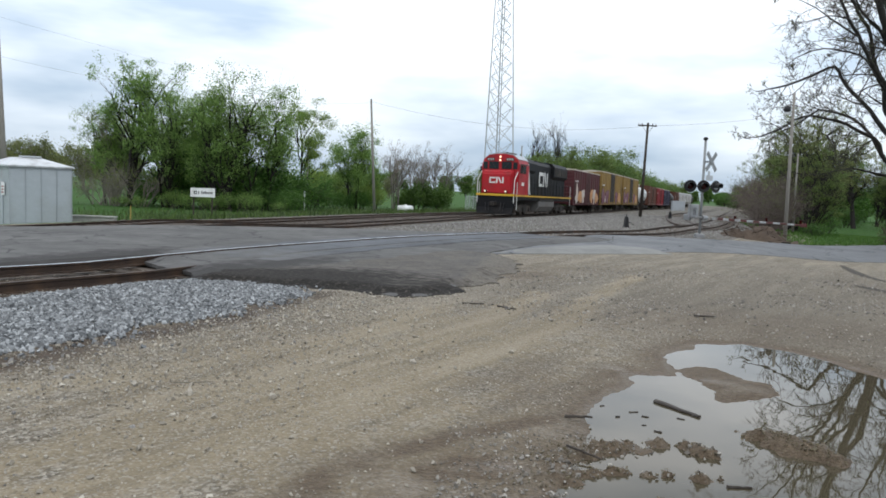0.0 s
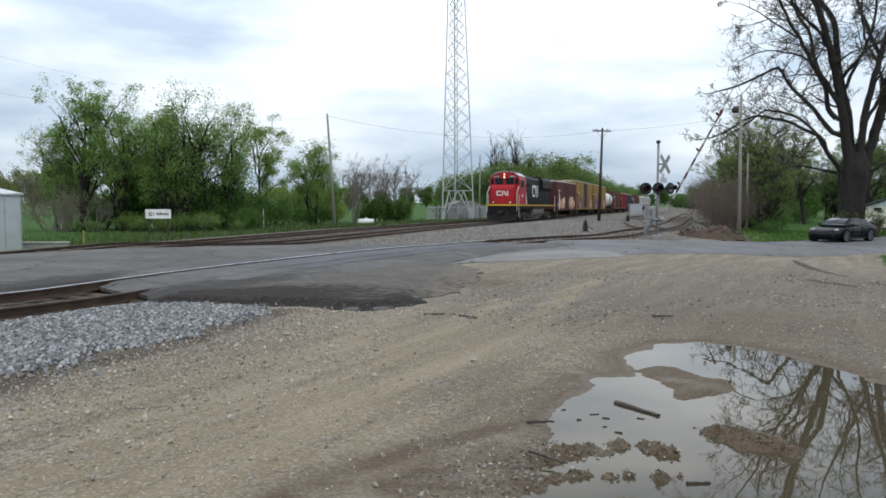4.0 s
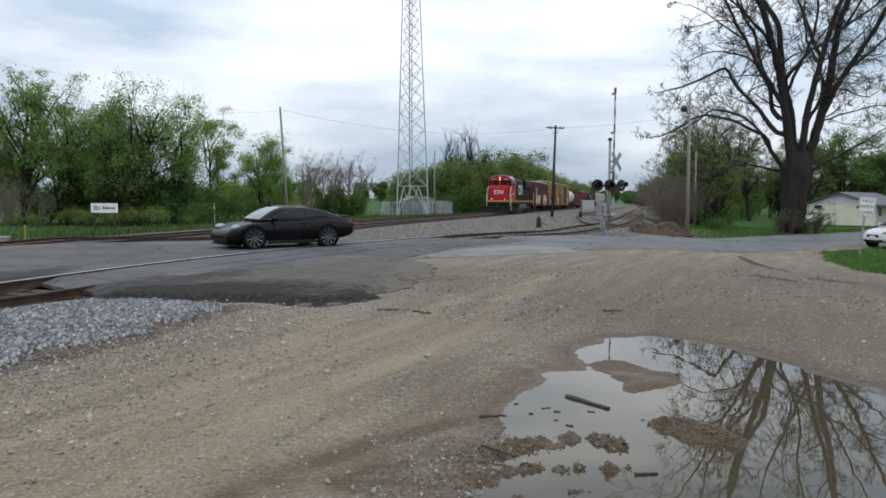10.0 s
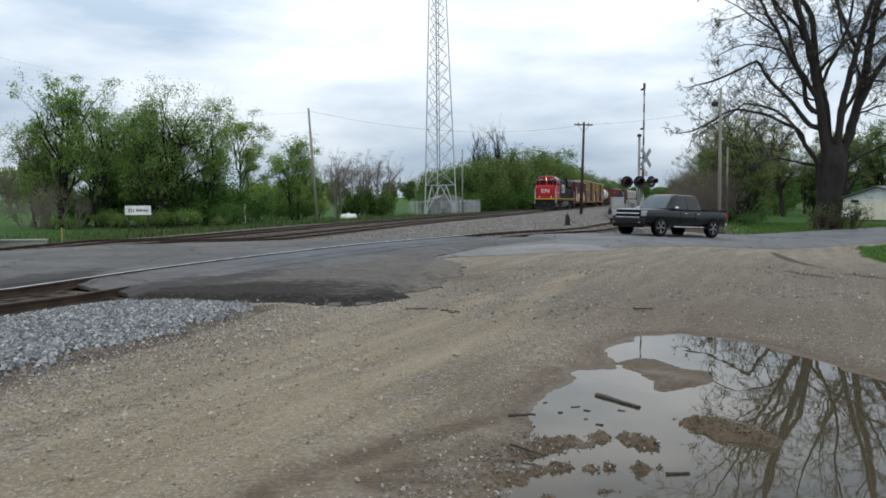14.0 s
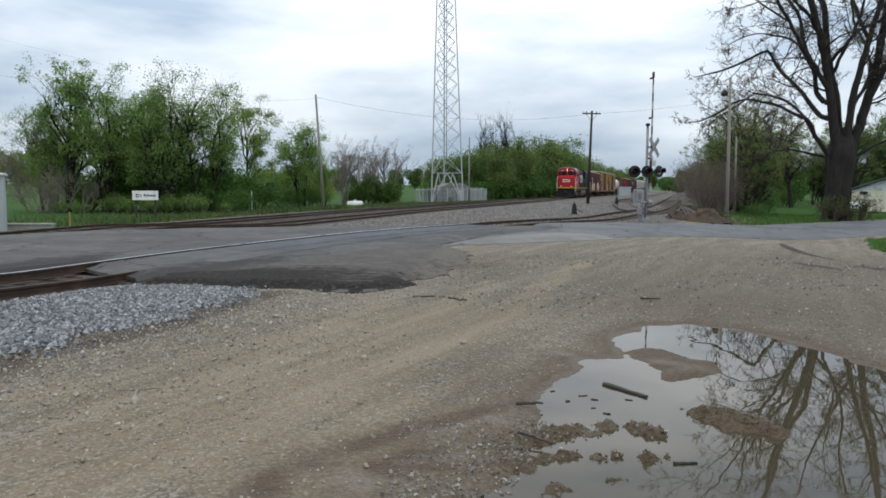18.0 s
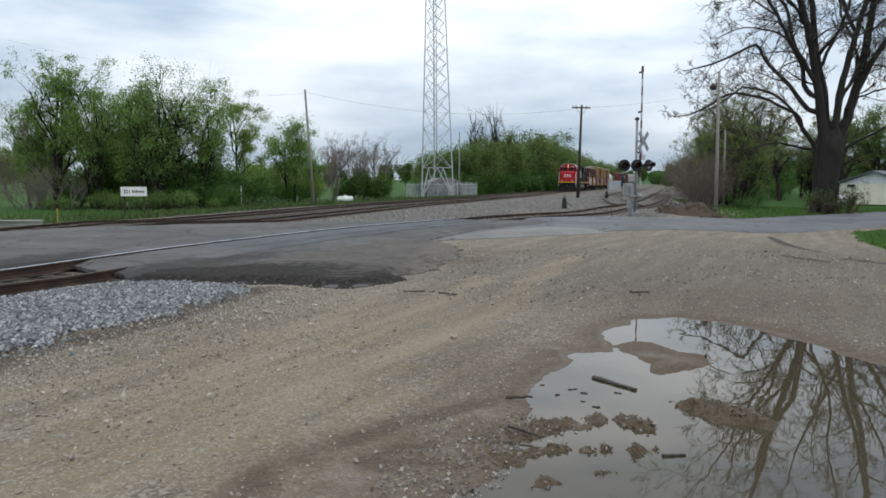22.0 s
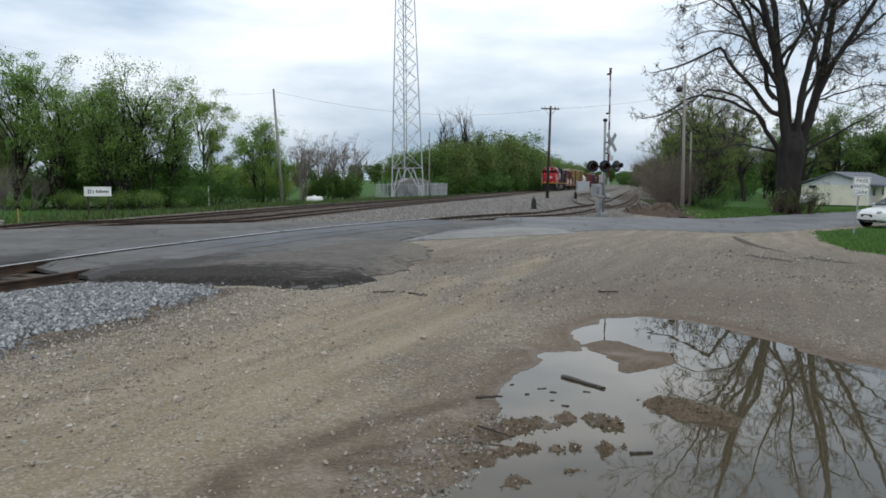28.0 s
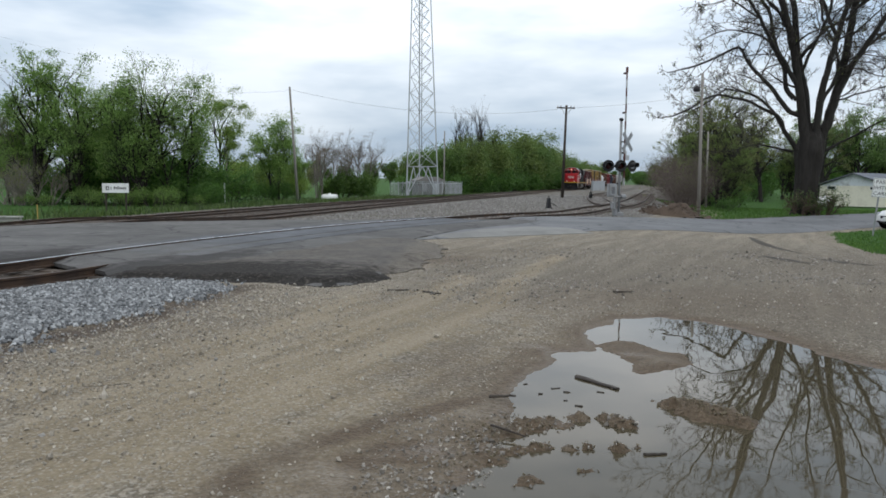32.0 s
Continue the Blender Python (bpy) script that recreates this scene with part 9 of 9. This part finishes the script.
def sports_car(m):
    st = [(2.06, 0.24, 0.44, 0.47, 0.60), (1.99, 0.16, 0.54, 0.57, 0.80), (1.70, 0.14, 0.72, 0.68, 0.90), (1.25, 0.14, 0.82, 0.78, 0.92), (0.7, 0.15, 0.82, 0.88, 0.90), (0.0, 0.15, 0.83, 0.90, 0.90), (-0.7, 0.16, 0.84, 0.91, 0.905), (-1.25, 0.17, 0.88, 0.93, 0.94), (-1.8, 0.22, 0.86, 0.90, 0.92), (-2.15, 0.30, 0.78, 0.80, 0.84), (-2.28, 0.42, 0.66, 0.68, 0.70)]
    t, w = vehicle("sports_car", m, "black rear-engined sports coupe with alloy wheels", "car", car_paint("black_car_paint", (0.003, 0.003, 0.0036), 0.0, coat=0.42), st, (1.02, 0.12, -0.42, -2.05, 0.84, 1.26, 0.78, 0.54), 1.85, (1.24, -1.2), 0.345,
                   [[(0.62, 0.92), (0.38, 1.08), (0.05, 1.19), (-0.42, 1.205), (-0.50, 0.94)], [(-0.56, 0.94), (-0.50, 1.20), (-0.85, 1.15), (-1.28, 0.99)]], 10, 0.27, 1.75, rim=0.76, rim_mat=M_GUNRIM)
    add_lamps(t, 1.72, -2.17, 0.65, 0.72, 0.66, (0.17, 0.12, 0.10), (0.05, 0.4, 0.09))
    part("rear_spoiler", box(B(), (-2.0, 0, 0.97), (0.34, 1.3, 0.045), Matrix(), 0.02), t.children[0].data.materials[0], t)
    part("front_lip", box(B(), (1.84, 0, 0.15), (0.24, 1.5, 0.05), Matrix(), 0.015), M_TRIM, t)
    part("side_skirt_line", box(B(), (0.0, 0, 0.24), (1.7, 1.83, 0.03), Matrix(), 0.008), M_CHROME, t)
    for s in (-1, 1):
        part("spoiler_post", box(B(), (-1.96, s * 0.45, 0.89), (0.16, 0.03, 0.10)), M_TRIM, t)
        part("side_intake", box(B(), (-0.78, s * 0.915, 0.62), (0.28, 0.02, 0.14), Matrix(), 0.01), M_TRIM, t)
        part("front_intake", box(B(), (1.99, s * 0.5, 0.34), (0.1, 0.42, 0.14), Matrix(), 0.03), M_TRIM, t)
        part("door_handle", box(B(), (-0.35, s * 0.905, 0.78), (0.16, 0.02, 0.03), Matrix(), 0.008), M_TRIM, t)
        part("indicator", box(B(), (1.93, s * 0.6, 0.45), (0.06, 0.22, 0.035), Matrix(), 0.01), M_LAMPW, t)
    return t, w, 0.345


def pickup(m):
    P = car_paint("dark_grey_car_paint", (0.014, 0.015, 0.018), 0.7, 0.3, coat=0.5)
    st = [(2.90, 0.44, 1.00, 1.06, 0.93), (2.85, 0.40, 1.09, 1.15, 0.985), (2.4, 0.38, 1.13, 1.20, 1.0), (1.6, 0.38, 1.15, 1.22, 1.01), (0.9, 0.36, 1.15, 1.20, 1.01), (0.0, 0.36, 1.15, 1.18, 1.01), (-0.95, 0.38, 1.15, 1.18, 1.01), (-1.1, 0.38, 1.19, 1.21, 1.01), (-2.0, 0.42, 1.20, 1.22, 1.01), (-2.72, 0.44, 1.20, 1.22, 1.01), (-2.78, 0.46, 1.17, 1.19, 1.0)]
    t, w = vehicle("pickup_truck", m, "dark grey crew-cab pickup truck with chrome grille", "pickup truck", P, st, (1.42, 0.72, -0.82, -1.02, 1.16, 1.82, 0.92, 0.72), 2.03, (1.95, -1.72), 0.405,
                   [[(1.05, 1.20), (0.72, 1.70), (0.14, 1.73), (0.10, 1.20)], [(0.03, 1.20), (0.06, 1.73), (-0.72, 1.72), (-0.78, 1.20)]], 5, 0.26)
    for s in (-1, 1):
        part("bed_rail", box(B(), (-1.92, s * 0.93, 1.235), (1.66, 0.12, 0.05), Matrix(), 0.02), M_TRIM, t)
        part("headlamp", box(B(), (2.83, s * 0.82, 0.95), (0.16, 0.26, 0.24), Matrix(), 0.04), M_LAMPW, t, "clear headlamp")
        part("tail_lamp", box(B(), (-2.77, s * 0.93, 0.98), (0.07, 0.10, 0.36), Matrix(), 0.02), M_LAMPR, t, "red tail lamp")
        part("running_board", box(B(), (0.1, s * 1.02, 0.42), (2.1, 0.14, 0.06), Matrix(), 0.02), M_CHROME, t)
        for x in (0.3, -0.6):
            part("door_handle", box(B(), (x, s * 1.015, 1.02), (0.2, 0.03, 0.04), Matrix(), 0.01), M_CHROME, t)
        part("tow_hook", box(B(), (2.96, s * 0.5, 0.44), (0.08, 0.08, 0.06), Matrix(), 0.01), M_TRIM, t)
    g = part("grille", box(B(), (2.90, 0, 0.95), (0.08, 1.30, 0.36), Matrix(), 0.03), M_TRIM, t)
    part("grille_bar", box(B(), (2.945, 0, 0.95), (0.03, 1.30, 0.05), Matrix(), 0.012), M_CHROME, g)
    for z in (0.78, 1.12):
        part("grille_rim", box(B(), (2.93, 0, z), (0.04, 1.32, 0.03), Matrix(), 0.01), M_CHROME, g)
    for ob in t.children:
        if ob.name.startswith("mirror"):
            ob.data.materials[0] = M_CHROME
    part("bumper", box(B(), (2.93, 0, 0.60), (0.18, 1.9, 0.26), Matrix(), 0.06), M_TRIM, t, "black painted bumper")
    for s in (-1, 1):
        part("fog_lamp", box(B(), (3.0, s * 0.72, 0.56), (0.05, 0.10, 0.06), Matrix(), 0.02), M_LAMPW, t)
    part("air_dam", box(B(), (2.88, 0, 0.42), (0.1, 1.7, 0.14), Matrix(), 0.03), M_TRIM, t)
    part("rear_bumper", box(B(), (-2.84, 0, 0.56), (0.14, 1.84, 0.18), Matrix(), 0.04), M_CHROME, t)
    part("bed_floor", box(B(), (-1.92, 0, 1.235), (1.6, 1.62, 0.015)), M_TRIM, t, "black bed cover")
    part("number_plate", box(B(), (-2.92, 0, 0.62), (0.02, 0.32, 0.16)), M_PLATE, t)
    return t, w, 0.405


def suv(m):
    P = car_paint("blue_grey_car_paint", (0.105, 0.130, 0.138), 0.85, 0.24)
    st = [(2.15, 0.44, 0.90, 0.95, 0.78), (2.09, 0.38, 0.96, 1.02, 0.86), (1.7, 0.34, 1.02, 1.07, 0.885), (1.0, 0.32, 1.03, 1.08, 0.885), (0.0, 0.32, 1.04, 1.08, 0.885), (-1.0, 0.34, 1.04, 1.08, 0.885), (-1.9, 0.38, 1.02, 1.06, 0.87), (-2.24, 0.42, 0.98, 1.02, 0.83), (-2.32, 0.5, 0.9, 0.94, 0.78)]
    t, w = vehicle("sport_utility_vehicle", m, "metallic blue-grey sport utility vehicle with roof rack", "car", P, st, (1.02, 0.38, -1.95, -2.2, 1.06, 1.61, 0.83, 0.66), 1.78, (1.4, -1.32), 0.365,
                   [[(0.72, 1.11), (0.36, 1.51), (-0.14, 1.53), (-0.16, 1.11)], [(-0.24, 1.11), (-0.22, 1.53), (-0.98, 1.53), (-1.08, 1.11)], [(-1.18, 1.12), (-1.08, 1.53), (-1.78, 1.51), (-1.96, 1.13)]], 6, 0.24)
    add_lamps(t, 2.02, -2.23, 0.84, 0.98, 0.72, (0.13, 0.14, 0.085), (0.06, 0.12, 0.24))
    for s in (-1, 1):
        part("indicator", ball(B(), (1.93, s * 0.82, 0.83), (0.08, 0.05, 0.06), None, 12, 8), M_LAMPA, t, "amber indicator", True)
    part("grille", box(B(), (2.15, 0, 0.82), (0.06, 0.78, 0.16), Matrix(), 0.02), M_TRIM, t)
    part("bumper", box(B(), (2.12, 0, 0.56), (0.2, 1.64, 0.2), Matrix(), 0.07), P, t)
    part("lower_intake", box(B(), (2.14, 0, 0.42), (0.16, 1.3, 0.12), Matrix(), 0.03), M_TRIM, t)
    part("bumper_slot", box(B(), (2.22, 0, 0.6), (0.02, 1.0, 0.07), Matrix(), 0.008), M_TRIM, t)
    part("rear_bumper", box(B(), (-2.3, 0, 0.56), (0.18, 1.64, 0.2), Matrix(), 0.05), M_TRIM, t)
    for s in (-1, 1):
        part("roof_rail", tube(B(), (0.1, s * 0.56, 1.70), (-1.75, s * 0.56, 1.70), 0.022, n=8), M_TRIM, t)
        part("step_bar", tube(B(), (0.85, s * 0.88, 0.36), (-0.78, s * 0.88, 0.36), 0.05, n=10), M_TRIM, t)
        # black strip standing in for the dark ground reflected in the lower doors
        part("cladding", box(B(), (0.05, s * 0.88, 0.44), (1.75, 0.03, 0.2), Matrix(), 0.01), M_TRIM, t)
        for x in (0.1, -0.85):
            part("door_handle", box(B(), (x, s * 0.888, 0.98), (0.16, 0.025, 0.035), Matrix(), 0.008), M_TRIM, t)
    return t, w, 0.365


def sedan(name, m, label, P, group_spokes, lamps=True):
    st = [(2.10, 0.34, 0.60, 0.66, 0.62), (1.98, 0.24, 0.73, 0.78, 0.78), (1.5, 0.20, 0.84, 0.90, 0.88), (0.9, 0.19, 0.90, 0.97, 0.895), (0.0, 0.19, 0.92, 0.97, 0.90), (-0.95, 0.20, 0.95, 1.00, 0.895), (-1.55, 0.24, 0.97, 1.05, 0.87), (-1.98, 0.30, 0.97, 1.04, 0.80), (-2.12, 0.44, 0.84, 0.88, 0.70)]
    t, w = vehicle(name, m, label, "car", P, st, (1.2, 0.28, -0.7, -1.72, 0.95, 1.43, 0.80, 0.56), 1.80, (1.30, -1.24), 0.325,
                   [[(0.70, 0.99), (0.42, 1.23), (0.12, 1.36), (-0.16, 1.38), (-0.18, 0.99)], [(-0.25, 0.99), (-0.23, 1.38), (-0.62, 1.345), (-0.98, 1.16), (-1.12, 1.02)]], group_spokes, 0.215, 1.65)
    add_lamps(t, 1.91, -2.02, 0.70, 0.86, 0.585, (0.15, 0.15, 0.09), (0.14, 0.33, 0.14))
    part("boot_trim", box(B(), (-2.06, 0, 0.86), (0.06, 0.8, 0.035), Matrix(), 0.01), M_CHROME, t)
    part("grille", box(B(), (2.06, 0, 0.55), (0.06, 0.7, 0.14), Matrix(), 0.02), M_TRIM, t)
    part("lower_intake", box(B(), (2.03, 0, 0.34), (0.08, 1.1, 0.12), Matrix(), 0.03), M_TRIM, t)
    for s in (-1, 1):
        part("window_trim", box(B(), (-0.2, s * 0.80, 0.965), (1.9, 0.02, 0.02)), M_CHROME, t)
        for x in (0.0, -0.95):
            part("door_handle", box(B(), (x, s * 0.905, 0.86), (0.16, 0.02, 0.03), Matrix(), 0.008), P, t)
    return t, w, 0.325


HEAD_W = math.degrees(math.atan2(-R_DIR[1], -R_DIR[0]))
HEAD_E = math.degrees(math.atan2(R_DIR[1], R_DIR[0]))
# position along the road, metres, by time
DRIVES = [
    (sports_car(Matrix()), HEAD_W, 5.3, [(0, 26.9), (2, 26.75), (3, 26.2), (3.5, 25.1), (4.5, 21.6), (5.5, 17.8), (6, 15.3), (7, 9.8), (8, 4.5), (9, -0.8), (10, -7.2), (10.5, -10.8), (11, -14.6), (12, -22.5), (18, -72), (32, -72)]),
    (pickup(Matrix()), HEAD_W, 5.3, [(0, 150), (1.2, 150), (12, 32.5), (12.5, 27.0), (13, 21.5), (14, 10.6), (14.5, 4.9), (15.5, -5.9), (16.5, -16.5), (17.5, -27), (22, -76), (32, -76)]),
    (suv(Matrix()), HEAD_W, 5.3, [(0, 150), (13.35, 150), (19.5, 24.8), (20, 14.6), (20.5, 4.5), (21, -5.6), (21.5, -15.4), (22, -25.4), (24.5, -74), (32, -74)]),
    (sedan("sedan", Matrix(), "dark green sedan with alloy wheels", car_paint("dark_green_car_paint", (0.009, 0.017, 0.0175), 0.6, 0.3, coat=0.42), 5), HEAD_E, 1.5, [(0, -76), (20, -76), (23, -15.75), (23.5, -5.4), (24, 5.1), (24.5, 14.7), (25, 24.0), (26, 42.5), (31, 140), (32, 140)]),
]
white = sedan("parked_car", Matrix(), "white sedan parked beside the road", car_paint("white_car_paint", (0.62, 0.63, 0.63), 0.0), 5)
white[0].matrix_basis = pose(23.4, 33.5, float(land(23.4, 33.5)) + 0.02, 0, 0, 190)


# ---- what moves ----
def train_front(t):
    """Distance that the train has backed away, along the main line."""
    return (3.482 * t - 0.0094 * t * t) / 0.9545


def motions():
    walk(GATE, [(t, pose(9.95, 36.55, 0.73, 0, 0, TURN_ARM) @ pose(0, 0, 0, 0, -a, 0)) for t, a in GATE_ROWS])
    times = [2.0 * k for k in range(17)]
    for ob, offset, sets in CONSIST:
        rows = []
        for t in times:
            s = train_front(t) + offset
            x, y = main_at(s)
            x2, y2 = main_at(s + 15)
            za, zb = float(land(x, y)) + 0.125, float(land(x2, y2)) + 0.125
            rows.append((t, pose(x, y, za, math.degrees(math.atan2(zb - za, 15)), 0, -17.36)))
        walk(ob, rows)
        if offset < 22:
            for w in sets:
                p = w.matrix_basis.translation.copy()
                walk(w, [(0.2 * k, pose(p.x, p.y, p.z, -math.degrees(train_front(0.2 * k) / WHEEL_R))) for k in range(161)])
    for (ob, wheels, r), head, v, rows in DRIVES:
        fine = []
        for t in sorted({q for q, _ in rows}):
            u = dict(rows)[t]
            x, y = on_road(u, v)
            xa, ya = on_road(u + 1.4, v)
            xb, yb = on_road(u - 1.4, v)
            rise = (float(land(xa, ya)) - float(land(xb, yb))) / 2.8
            sign = 1 if head == HEAD_E else -1
            fine.append((t, pose(x, y, float(land(x, y)) + 0.095, 0, 0, head) @ pose(0, 0, 0, 0, -math.degrees(math.atan(rise * sign)), 0)))
        walk(ob, fine)
        # wheels roll while the car crosses the view
        times_u, us = [q for q, _ in rows], [q for _, q in rows]
        spoke = {0.345: 40.0, 0.405: 72.0, 0.365: 60.0, 0.325: 72.0}[r]
        seen = [k for k in range(961) if -40 < float(np.interp(k / FPS, times_u, us)) < 45]
        angle, last, turns = 0.0, None, []
        for k in seen:
            u = float(np.interp(k / FPS, times_u, us))
            if last is not None:
                step = math.degrees(abs(u - last) / r)
                angle += step if step < 85 else step - spoke
            last = u
            turns.append((k / FPS, angle))
        turns = [(0.0, 0.0)] * (seen[0] > 0) + turns + [(32.0, angle)] * (seen[-1] < 960)
        for w in wheels:
            p = w.matrix_basis.translation.copy()
            walk(w, [(t, pose(p.x, p.y, p.z, 0, a, 0)) for t, a in turns])


motions()
